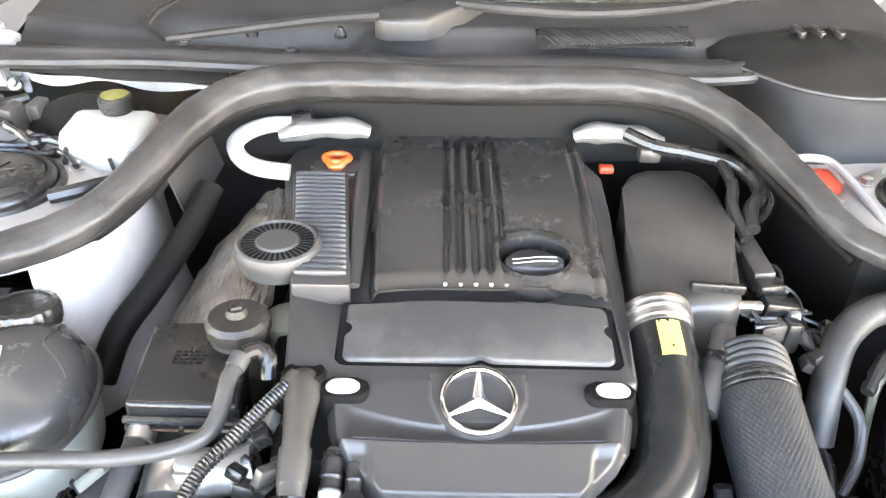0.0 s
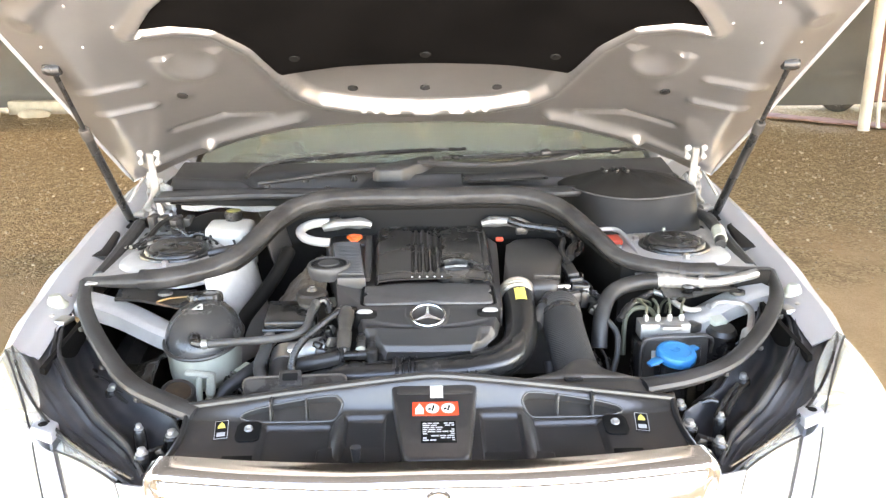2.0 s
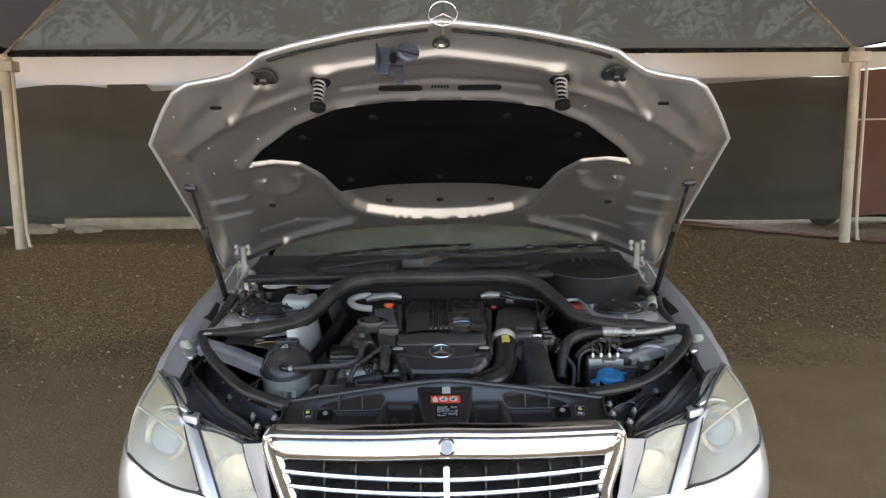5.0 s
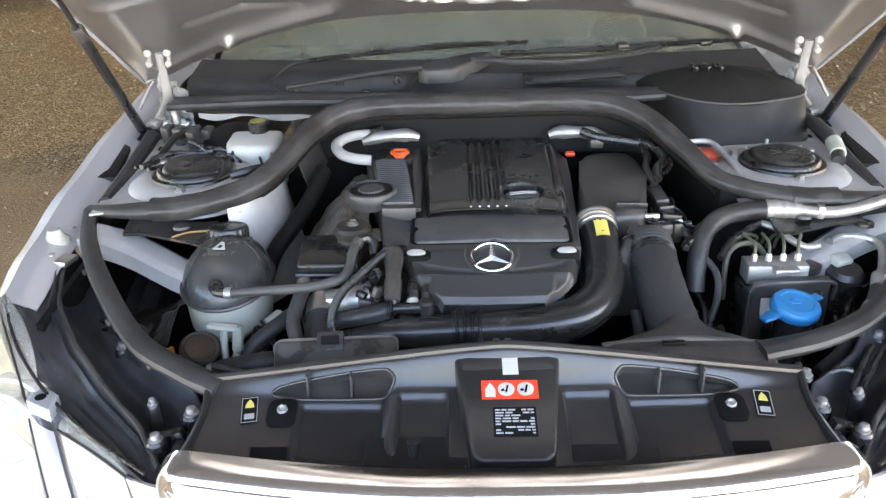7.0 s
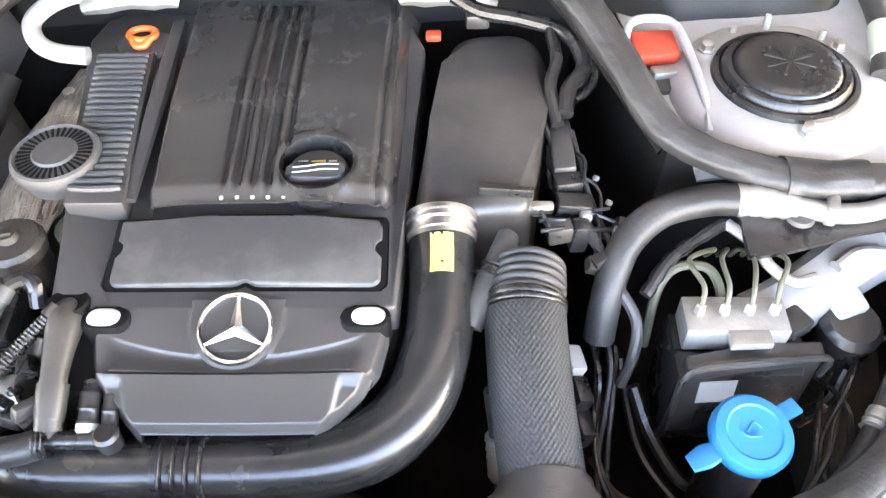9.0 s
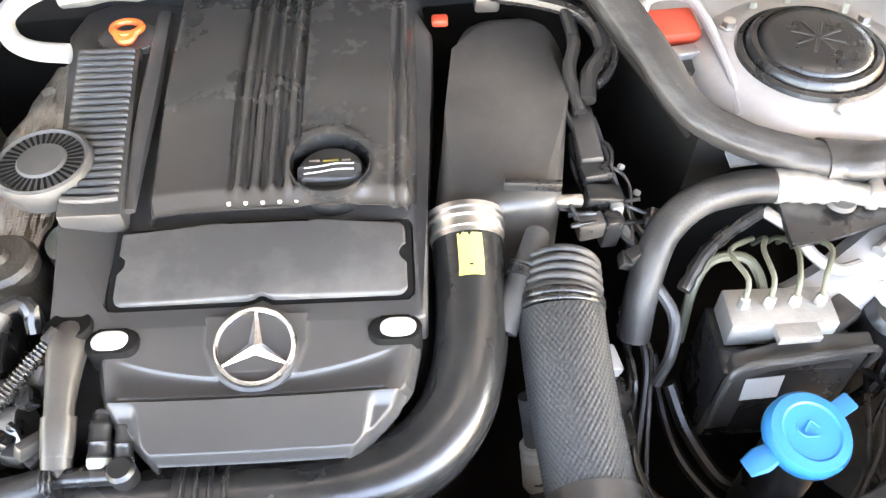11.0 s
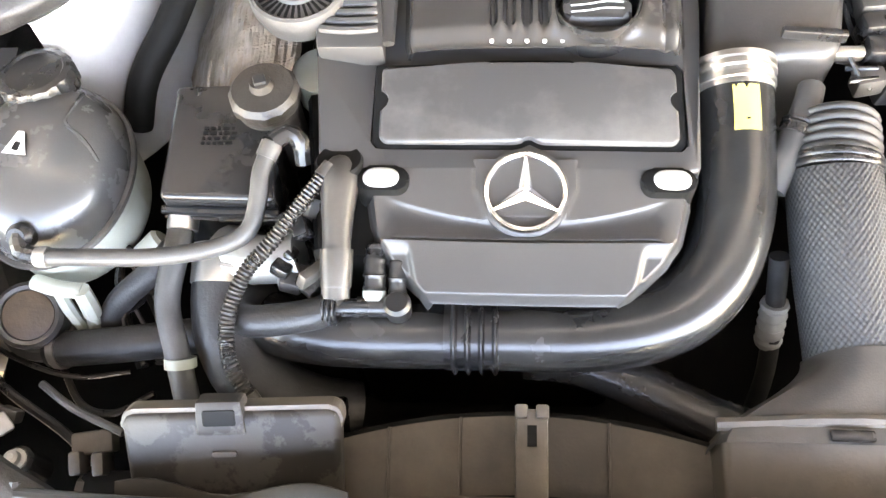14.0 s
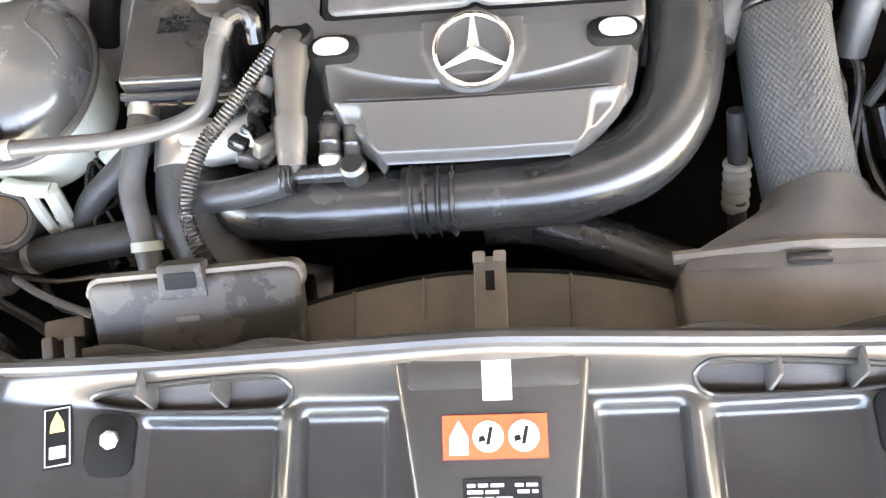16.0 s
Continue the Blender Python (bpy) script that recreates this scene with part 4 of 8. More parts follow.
bm = bm_new()
sheet(bm, lambda u, v: bonnet_skin(u, v) + N_H * .014, 60, 40, 0.0)
bonnet = part("bonnet", bm, PAINT, car, "raised silver bonnet showing its underside")
bm = bm_new()
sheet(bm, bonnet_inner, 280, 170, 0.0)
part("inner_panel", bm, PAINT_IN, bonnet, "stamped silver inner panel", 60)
bm = bm_new()
rimline = [bonnet_skin(u, v) + N_H * .006 for u, v in [(k / 40, 0) for k in range(41)] + [(1, k / 20) for k in range(1, 21)] + [(1 - k / 40, 1) for k in range(1, 41)] + [(0, 1 - k / 20) for k in range(1, 20)]]
tube(bm, rimline + [rimline[0]], .0065, 8, raw=True)
part("bonnet_edge", bm, PAINT, bonnet)


def on_bonnet(x, y, below=0.0):
    return Vector((x, y, hz(x, y))) + N_H * (.026 - bonnet_drop(x, y) - below)


bm = bm_new()


def felt(u, v):
    x = (u - .5) * 2 * .612
    a = abs(x)
    f, r = np.interp(a, IX, IF) + .006, np.interp(a, IRX, IR) - .004
    y = f + (r - f) * v
    puff = .006 * (1 - (2 * u - 1) ** 8) * (1 - (2 * v - 1) ** 8)
    puff += .005 * math.exp(-((y - .60) / .012) ** 2) * (abs(x) < .16) - .004 * math.exp(-((y - .66) / .03) ** 2)
    puff += .004 * math.exp(-((abs(x) - .36) / .02) ** 2) * (y < .62)
    return Vector((x, y, hz(x, y))) + N_H * (-.004 - puff)


sheet(bm, felt, 80, 30, 0.004)
part("insulation_pad", bm, FELT, bonnet, "black felt insulation pad")
for x, y in ((-.42, .62), (.42, .62), (-.2, .56), (.2, .56), (0, .87), (-.3, .86), (.3, .86)):
    bm = bm_new()
    lathe(bm, [(.013, 0), (.011, .004), (0, .006)], Vector((x, y, hz(x, y))) - N_H * .012, (180 - 33.7, 0, 0), 16)
    part("pad_clip", bm, INK, bonnet)
for x, y in ((-.184, 1.04), (0, 1.048), (.184, 1.04), (-.583, .94), (.583, .94)):
    bm = bm_new()
    lathe(bm, [(.013, 0), (.013, .0025), (.009, .003), (0, .001)], on_bonnet(x, y, .0005), (180 - 33.7, 0, 0), 18)
    part("bonnet_plug", bm, BLACK, bonnet)
for s in (-1, 1):
    # slots are dark bars on the panel, coloured for the shade inside
    bm = bm_new()
    prism(bm, rounded(-.062, .062, -.011, .011, .0105), 0, .003, .001)
    bmesh.ops.transform(bm, matrix=Matrix.Translation(on_bonnet(s * .112, .452, .004)) @ pose(0, 0, 0, -33.7), verts=bm.verts[:])
    part("slot", bm, DARK, bonnet)
    bm = bm_new()
    prism(bm, rounded(-.016, .016, -.006, .006, .0055), 0, .003, .001)
    bmesh.ops.transform(bm, matrix=Matrix.Translation(on_bonnet(s * .636, .454, .004)) @ pose(0, 0, 0, -33.7, 0, -12 * s), verts=bm.verts[:])
    part("slot", bm, DARK, bonnet)
    # spring catch
    base = on_bonnet(s * .333, .402)
    tip = base - N_H * .088
    ax = tip - base
    bm = bm_new()
    pts = []
    for k in range(150):
        t = k / 149
        a = 2 * math.pi * 6.5 * t
        pts.append(base + ax * t + Vector((math.cos(a), math.sin(a) * .83, math.sin(a) * -.55)) * (.017 - .003 * t))
    tube(bm, pts, .0026, 6, raw=True)
    part("coil_spring", bm, STEEL, bonnet, "steel coil spring")
    bm = bm_new()
    tube(bm, [base, base + ax * .55, tip], .0115, 10, .02)
    part("spring_rod", bm, INK, bonnet)
    for q, rr in ((base, .031), (tip, .022)):
        bm = bm_new()
        lathe(bm, [(rr, -.006), (rr, .004), (rr * .7, .008), (0, .008)], q, tuple(math.degrees(k) for k in ax.to_track_quat("Z", "Y").to_euler()), 20)
        part("spring_seat", bm, INK, bonnet)
    # rubber buffer
    q = on_bonnet(s * .482, .377, .002)
    bm = bm_new()
    prism(bm, rounded(-.04, .04, -.028, .028, .02), 0, .008, .003)
    bmesh.ops.transform(bm, matrix=Matrix.Translation(q) @ pose(0, 0, 0, 180 - 33.7, 0, 25 * s), verts=bm.verts[:])
    lathe(bm, [(.014, 0), (.013, .022), (.009, .026), (0, .026)], q, (180 - 33.7, 0, 0), 16)
    lathe(bm, [(.009, 0), (.009, .018), (0, .02)], q + Vector((s * .022, .012, -.006)), (180 - 33.7, 0, 0), 12)
    part("rubber_buffer", bm, BLACK, bonnet)
    bm = bm_new()
    tube(bm, [on_bonnet(s * x, float(np.interp(x, FX, FYv)) + .017, .003) for x in np.linspace(.03, .46, 12)], .009, 8, .01, .5)
    part("edge_seal", bm, BLACK, bonnet)
    # weld studs
    for x, y in ((.76, .46), (.70, .60), (.64, .68), (.72, .72), (.55, .60), (.42, .50), (.80, .70)):
        bm = bm_new()
        lathe(bm, [(.003, 0), (.003, .0025), (0, .003)], on_bonnet(s * x, y), (180 - 33.7, 0, 0), 8)
        part("stud", bm, BAY_PAINT, bonnet)
# safety catch, striker, star ring
CATCH = mat("grey_catch_metal", (0.075, 0.085, 0.115), 0.42, 0.45)
bm = bm_new()
box(bm, (-.149, .300, 1.683), (.036, .010, .088), .003, (-34, 4, 0))
box(bm, (-.166, .290, 1.690), (.005, .030, .080), .002, (-34, 0, 0))
box(bm, (-.109, .345, 1.650), (.022, .008, .062), .003, (-34, -6, 0))
box(bm, (-.128, .288, 1.688), (.050, .010, .030), .003, (-34, 0, 0))
box(bm, (-.130, .330, 1.690), (.060, .050, .012), .003, (-34, 0, 0))
catch = part("safety_catch", bm, CATCH, bonnet, "grey metal safety catch")
bm = bm_new()
lathe(bm, [(0, -.012), (.024, -.011), (.029, -.004), (.029, .004), (.024, .011), (0, .013)], (-.082, .258, 1.702), (62, 8, 10), 24)
part("catch_handle", bm, CATCH, catch)
# black bar across the handle for the shade of its groove
bm = bm_new()
box(bm, (-.082, .243, 1.700), (.058, .004, .004), .001, (0, 12, 10))
part("handle_groove", bm, INK, catch)
bm = bm_new()
lathe(bm, [(.009, -.012), (.011, 0), (.009, .012)], (-.122, .268, 1.688), (62, 0, 0), 14)
part("pivot", bm, INK, catch)
bm = bm_new()
q = on_bonnet(.003, .305)
lathe(bm, [(.024, 0), (.024, .004), (.018, .005), (.017, -.004), (0, -.004)], q, (180 - 33.7, 0, 0), 24)
part("striker_cup", bm, BLACK, bonnet)
bm = bm_new()
lathe(bm, [(.009, -.004), (.009, .012), (.006, .016), (0, .016)], q, (180 - 33.7, 0, 0), 14)
part("striker", bm, STEEL, bonnet)
star = Vector((.008, .225, 1.795))
bm = bm_new()
tube(bm, [star + Vector((.036 * math.cos(k * math.pi / 18), .006 * math.sin(k * math.pi / 18), .030 * math.sin(k * math.pi / 18))) for k in range(37)], .0019, 8, raw=True)
for k in range(3):
    a = math.pi / 2 + k * 2 * math.pi / 3
    tube(bm, [star, star + Vector((.035 * math.cos(a), .006 * math.sin(a), .029 * math.sin(a)))], [.004, .0018], 6, .01)
tube(bm, [star + Vector((0, -.005, -.03)), star + Vector((0, .01, -.05))], .006, 8, .01)
part("bonnet_ornament", bm, CHROME, bonnet, "chrome ring ornament on the bonnet tip")
bm = bm_new()
for k in range(6):
    box(bm, on_bonnet(-.022 + .0088 * k, .45, .001), (.005, .012, .002), 0, (-33.7, 0, 0))
part("stamped_mark", bm, INK, bonnet)

# gas struts and hinges
for s in (-1, 1):
    foot, head = Vector((s * .818, 1.157, .868)), Vector((s * .815, .775, 1.318))
    d = head - foot
    bm = bm_new()
    tube(bm, [foot, foot + d * .62], .0115, 12, .05)
    strut = part("gas_strut", bm, BLACK, car, "black gas strut holding the bonnet")
    bm = bm_new()
    tube(bm, [foot + d * .60, head], .006, 10, .05)
    part("strut_rod", bm, BLACK, strut)
    bm = bm_new()
    lathe(bm, [(.0135, 0), (.0135, .03), (.011, .034)], foot + d * .61, tuple(math.degrees(k) for k in d.to_track_quat("Z", "Y").to_euler()), 14)
    part("collar", bm, SATIN, strut)
    for q in (foot, head):
        bm = bm_new()
        lathe(bm, [(.012, -.018), (.015, -.01), (.015, .01), (.012, .018)], q, (0, 90, 0), 14)
        part("ball_joint", bm, BLACK, strut)
    # hinge: a bent main arm and a slanting link on a crumpled, sealant-coated foot panel
    h0, h1, h2, h3 = Vector((s * .774, 1.185, .876)), Vector((s * .759, 1.160, .932)), Vector((s * .736, 1.125, 1.010)), Vector((s * .733, 1.108, 1.070))
    bm = bm_new()
    tube(bm, [h0, h0.lerp(h1, .5) + Vector((s * .012, 0, 0)), h1, h1.lerp(h2, .5) + Vector((-s * .010, -.008, 0)), h2, h3], [.016, .012, .010, .012, .009, .010], 10, .008, .55)
    hinge = part("hinge", bm, HINGE, car, "pale painted bonnet hinge with bare bolts")
    bm = bm_new()
    tube(bm, [(s * .778, 1.172, .992), (s * .800, 1.168, .960), (s * .820, 1.160, .927)], [.007, .011, .008], 8, .01, .45)
    part("link", bm, HINGE, hinge)
    bm = bm_new()
    tube(bm, [h1 + Vector((-s * .020, .012, -.045)), h1 + Vector((-s * .016, .008, 0)), h2 + Vector((-s * .004, .012, -.012))], [.010, .008, .006], 8, .01, .6)
    part("inner_link", bm, STEEL, hinge)
    bm = bm_new()

    def foot_panel(u, v):
        x, z = .700 + .085 * u + .02 * v * (1 - u), .872 + .125 * v - .055 * v * (1 - u) ** 2
        rough = noise.noise(Vector((x * 42, z * 42, s * 3))) + .6 * noise.noise(Vector((x * 95, z * 95, s)))
        return Vector((s * x, 1.222 - .03 * (1 - v) + .014 * rough, z + .006 * noise.noise(Vector((x * 60, z * 30, 7)))))
    sheet(bm, foot_panel, 26, 30, .006)
    part("foot_panel", bm, HINGE, hinge, "lumpy sealed sheet metal", 60)
    rg = random.Random(40 + int(s))
    for k in range(9):
        bm = bm_new()
        c = Vector((s * rg.uniform(.705, .785), rg.uniform(1.165, 1.20), rg.uniform(.872, .945)))
        if k % 3 == 0:
            lathe(bm, [(.010, -.008), (.011, -.002), (.011, .004), (.007, .006), (.006, .012), (0, .013)], c, (60 + rg.uniform(-25, 25), rg.uniform(-30, 30), 0), 10)
        else:
            e = c + Vector((rg.uniform(-.028, .028), rg.uniform(-.012, .02), rg.uniform(-.02, .03)))
            tube(bm, [c, c.lerp(e, .5) + Vector((rg.uniform(-.008, .008), -.006, rg.uniform(-.006, .008))), e], [rg.uniform(.005, .009), rg.uniform(.004, .007)], 8, .006, .7)
        part("bracket_lug", bm, (STEEL, HINGE, HINGE)[k % 3], hinge)
    for dx in (-.024, .020):
        bm = bm_new()
        c = h3 + Vector((dx, .004, -.012))
        box(bm, c, (.008, .012, .034), .003, (-20, 0, 0))
        lathe(bm, [(.009, 0), (.009, .006), (.006, .008), (0, .008)], c + Vector((0, -.006, .012)), (75, 0, 0), 8)
        lathe(bm, [(.008, 0), (.008, .006), (.005, .008), (0, .008)], c + Vector((0, -.006, -.012)), (75, 0, 0), 8)
        part("bonnet_lug", bm, HINGE, hinge)
    # strut bracket on the wing, and a black plate for the shade of its well
    bm = bm_new()
    tube(bm, [(s * .775, 1.150, .892), (s * .795, 1.158, .893), (s * .812, 1.160, .886)], [.012, .014, .009], 10, .006, .7)
    part("strut_bracket", bm, HINGE, hinge)
    bm = bm_new()
    prism(bm, rounded(-.034, .034, -.030, .030, .012), -.012, .004, .002, m=pose(s * .812, 1.135, .868, 6, 0, -8 * s))
    part("strut_well", bm, INK, hinge)
    bm = bm_new()
    lathe(bm, [(.036, -.045), (.036, -.010), (.032, -.004), (.026, -.004)], (s * .808, 1.105, .862), (20, 0, 0), 18)
    part("strut_cup", bm, ALLOY, hinge)
    # pocket in the wing's inner flange: uncut, a black plate for its shade
    bm = bm_new()
    po = [(.800, .905), (.838, .895), (.852, .98), (.848, 1.055), (.836, 1.068), (.815, 1.05)]
    prism(bm, [(s * x, y) for x, y in (po if s > 0 else po[::-1])], .80, lambda x, y: .864 + .12 * (y - .98) - .2 * abs(abs(x) - .83), .002)
    part("wing_pocket", bm, MATT, car, "matt black plate standing in for a shaded flange pocket")
    for y in (.60, .70, .775):
        bm = bm_new()
        lathe(bm, [(.009, 0), (.009, .004), (.006, .006), (0, .006)], (s * .818, y, .808 + .10 * (y - .60)), n=10)
        part("wing_bolt", bm, STEEL, car)


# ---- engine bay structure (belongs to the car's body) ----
# closing sheets, coloured near-black to stand in for shade in the depth
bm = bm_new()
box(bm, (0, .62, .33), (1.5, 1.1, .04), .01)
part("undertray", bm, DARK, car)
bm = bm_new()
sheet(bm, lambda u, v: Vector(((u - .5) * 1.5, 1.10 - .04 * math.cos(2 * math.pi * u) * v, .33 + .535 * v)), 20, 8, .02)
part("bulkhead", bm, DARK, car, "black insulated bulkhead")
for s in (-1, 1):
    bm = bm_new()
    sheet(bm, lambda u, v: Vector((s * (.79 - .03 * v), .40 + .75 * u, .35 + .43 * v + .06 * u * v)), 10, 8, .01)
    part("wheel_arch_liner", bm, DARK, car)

    # strut tower: flat plate, domed top and skirt
    bm = bm_new()
    zt = .842

    def plate(u, v):
        y = .715 + .40 * u
        xin = .455 + .03 * math.cos(u * 3.1)
        x = xin + (.785 - xin) * v
        return Vector((s * x, y, zt + .02 * u + .012 * math.sin(math.pi * v)))
    sheet(bm, plate, 24, 20, .004)
    lathe(bm, [(.150, zt - .015), (.135, zt + .012), (.118, zt + .024), (.09, zt + .028), (0, zt + .03)], (s * .613, .862, 0), n=40)
    part("strut_tower", bm, BAY_PAINT, car, "silver painted strut tower")
    bm = bm_new()
    if s < 0:
        def skirt(u, v):
            a = -.62 + 1.62 * u
            v *= .50
            r = .17 + .05 * v + .02 * v * v
            return Vector((-.60 + r * math.cos(a) * 1.0 + .02 * v, .86 - .185 * math.sin(a) - .10 * v * math.sin(a), .853 - .42 * v))
        sheet(bm, skirt, 24, 12, .004)
        part("inner_wing_panel", bm, BAY_PAINT, car)
        bm = bm_new()
        sheet(bm, lambda u, v: Vector((-.452 + .05 * v - .03 * u, .82 + .22 * u, .885 - .45 * v)), 8, 8, .004)
        part("wing_flange", bm, BAY_PAINT, car)
    else:
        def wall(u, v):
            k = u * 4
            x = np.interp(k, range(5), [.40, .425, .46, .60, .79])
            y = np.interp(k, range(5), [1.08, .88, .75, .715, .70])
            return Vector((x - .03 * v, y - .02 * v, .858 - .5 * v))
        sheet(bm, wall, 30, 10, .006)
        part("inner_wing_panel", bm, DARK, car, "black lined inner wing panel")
    # cap over the strut top
    cap = holder("strut_cap", (s * .613, .862, .87), "black ribbed rubber cap on the strut tower", "cap", "strut tower caps")
    bm = bm_new()
    lathe(bm, [(.086, .864), (.088, .869), (.086, .875), (.080, .877), (.077, .874), (.076, .880), (.072, .885), (.066, .886), (.064, .883), (.062, .888), (.058, .8915), (.050, .893), (.03, .8925), (0, .893)], (s * .613, .862, 0), n=44)
    part("cap", bm, BLACK, cap)
    for k in range(4):
        bm = bm_new()
        box(bm, (s * .613, .862, .8935), (.060, .0035, .002), .0008, (0, 0, 45 * k + 20))
        part("ridge", bm, BLACK, cap)
    for k, a in enumerate((35, 145, 270)):
        bolt("tower_bolt", (s * .613 + .10 * math.cos(radians(a)), .862 + .10 * math.sin(radians(a)), .867), .008, cap, STEEL, h=.012)
    for k, tall in enumerate((.012, .024, .018)):
        a = radians((112, 88, 50)[k] if s > 0 else (70, 118, 160)[k])
        z0 = .862 + (0 if s > 0 else .004)
        bm = bm_new()
        tube(bm, [(s * .613 + .104 * math.cos(a), .862 + .104 * math.sin(a), z0), (s * .613 + .106 * math.cos(a), .862 + .106 * math.sin(a), z0 + (tall if s > 0 else tall * .5))], [.006, .004], 8, .02)
        part("clip_pin", bm, MILKY, cap)
    # wing gutter and rubber stop
    bm = bm_new()
    tube(bm, [(s * .775, .78, .835), (s * .778, .95, .85), (s * .785, 1.12, .87)], [.018, .02, .018], 10, .03)
    part("gutter_seal", bm, RUBBER, car)
    bm = bm_new()
    lathe(bm, [(.026, -.004), (.026, .006), (.018, .012), (.012, .026), (0, .028)], (s * .828, .655, .812), n=24)
    part("rubber_stop", bm, MILKY, car, "pale rubber bonnet stop")
    bm = bm_new()
    box(bm, (s * .80, .60, .80), (.05, .04, .012), .004, (0, 0, 15 * s))
    part("wing_bracket", bm, STEEL, car)

# rail running forward from the tower, silver, with a black bracket
for s in (-1, 1):
    bm = bm_new()

    def rail(u, v):
        a, b = Vector((s * .775, .685, .822)), Vector((s * .535, .592, .772))
        c = a + (b - a) * u + Vector((0, .012 * math.sin(5 * u), 0))
        w = .036 - .006 * u
        prof = [(-w, -.035), (-w, -.004), (-w * .6, .004), (w * .6, .006), (w, -.002), (w, -.05)]
        k = v * 5
        return c + Vector((s * -.36, .93, 0)) * float(np.interp(k, range(6), [q[0] for q in prof])) + Vector((0, 0, float(np.interp(k, range(6), [q[1] for q in prof]))))
    sheet(bm, rail, 20, 20, .004)
    part("wing_rail", bm, BAY_PAINT, car, "silver painted inner wing rail")
    bm = bm_new()
    sheet(bm, lambda u, v: Vector((s * (.70 - .175 * u), .700 - (.045 + .03 * u) * v - .01 * u, .836 - .010 * v + .004 * math.sin(6 * u))), 14, 8, .006)
    part("bracket_plate", bm, BLACK, car)
    bm = bm_new()
    lathe(bm, [(.016, 0), (.014, .005), (0, .007)], (s * .588, .664, .833), n=18)
    part("plastic_plug", bm, HOSE, car)

RIDGES = ((.20, .06, .008), (.52, .020, .012), (.585, .016, .007), (.74, .045, .006), (.88, .03, .005))
# lamp housing backs: folded black plastic between the side seal and the wing
for s in (-1, 1):
    inner = [(.79, .735, .80), (.735, .61, .785), (.655, .47, .765), (.555, .335, .742), (.47, .27, .732), (.43, .20, .715), (.435, .10, .70)]
    outer = [(.815, .60, .802), (.838, .52, .798), (.838, .455, .792), (.765, .345, .772), (.700, .268, .728), (.596, .182, .716), (.49, .094, .712)]
    bm = bm_new()

    def back(u, v):
        k = u * 6
        a = Vector([np.interp(k, range(7), [q[i] for q in inner]) for i in range(3)])
        b = Vector([np.interp(k, range(7), [q[i] for q in outer]) for i in range(3)])
        p = a.lerp(b, v)
        p.x *= s
        p.z -= (.050 * math.sin(math.pi * v / .55) if v < .55 else .014 * math.sin(math.pi * (v - .55) / .45)) - .004 * noise.noise(Vector((u * 7, v * 5, s)))
        p.z += sum(h_ * math.exp(-((v - v0 - .05 * math.sin(4 * u + v0 * 9)) / w_) ** 2) for v0, w_, h_ in RIDGES) * smooth(0, .12, u) * smooth(1, .85, u)
        return p
    sheet(bm, back, 60, 70, .004)
    part("lamp_housing", bm, HOUSING, car, "black folded plastic lamp housing cover")
    bm = bm_new()
    tube(bm, [back(.04 + .92 * k / 30, .525 + .05 * math.sin(4 * (.04 + .92 * k / 30) + 4.7)) + Vector((0, 0, .003)) for k in range(31)], .0045, 8, raw=True)
    part("housing_seam", bm, RUBBER, car)
    for a, b in (((.543, .268), (.622, .369)), ((.523, .262), (.600, .366)), ((.494, .300), (.537, .298)))[:3 if s > 0 else 0]:
        bm = bm_new()
        tube(bm, [(s * a[0], a[1], .722), (s * (a[0] * .7 + b[0] * .3), a[1] * .7 + b[1] * .3, .733), (s * (a[0] * .3 + b[0] * .7), a[1] * .3 + b[1] * .7, .738), (s * b[0], b[1], .735)], .0055, 8, .01, .8)
        part("pressed_ridge", bm, GLOSS, car)
    for x, y, r in ((.465, .292, .009), (.458, .217, .010), (.492, .157, .009), (.523, .240, .007), (.625, .400, .009)):
        bm = bm_new()
        lathe(bm, [(r * 1.7, .690), (r * 1.6, .728), (r * 1.3, .732), (0, .732)], (s * x, y, 0), n=16)
        boss = part("bolt_boss", bm, GLOSS, car)
        bm = bm_new()
        lathe(bm, [(r * 1.15, .731), (r * 1.15, .734), (r * .8, .736), (r * .75, .742), (r * .4, .744), (0, .744)], (s * x, y, 0), n=14)
        part("capped_bolt", bm, ALLOY, boss)
    bm = bm_new()
    tube(bm, [(s * .838, .462, .798), (s * .768, .345, .780), (s * .702, .275, .738), (s * .598, .184, .722), (s * .49, .10, .720)], .003, 8, .02)
    part("lamp_edge_seal", bm, BLACK, car)
    # catch beside the panel
    bm = bm_new()
    box(bm, (s * .455, .15, .705), (.035, .05, .03), .006)
    box(bm, (s * .475, .185, .70), (.04, .02, .05), .004, (0, 20 * s, 0))
    part("bonnet_catch", bm, BLACK, car)

# rubber seals round the bay
SEAL = [(-.80, .757, .835), (-.73, .722, .845), (-.65, .705, .853), (-.585, .70, .86), (-.487, .747, .872), (-.43, .81, .897), (-.372, .935, .937), (-.305, .998, .957), (-.2, 1.014, .965),
        (0, 1.012, .966), (.2, 1.018, .966), (.295, 1.003, .957), (.355, .945, .94), (.41, .85, .905), (.46, .755, .873), (.57, .70, .86), (.66, .70, .853), (.73, .715, .847), (.815, .762, .835)]
seal = holder("bulkhead_seal", (0, .9, .86), "thick weathered black rubber seal arching round the engine bay", "seal")
bm = bm_new()
rad = [.027, .026, .024, .026, .027, .027, .027, .026, .026, .023, .020, .020, .025]
tube(bm, SEAL[2:-2], rad, 40, .006, .90)
axis = spline(SEAL[2:-2], .006)
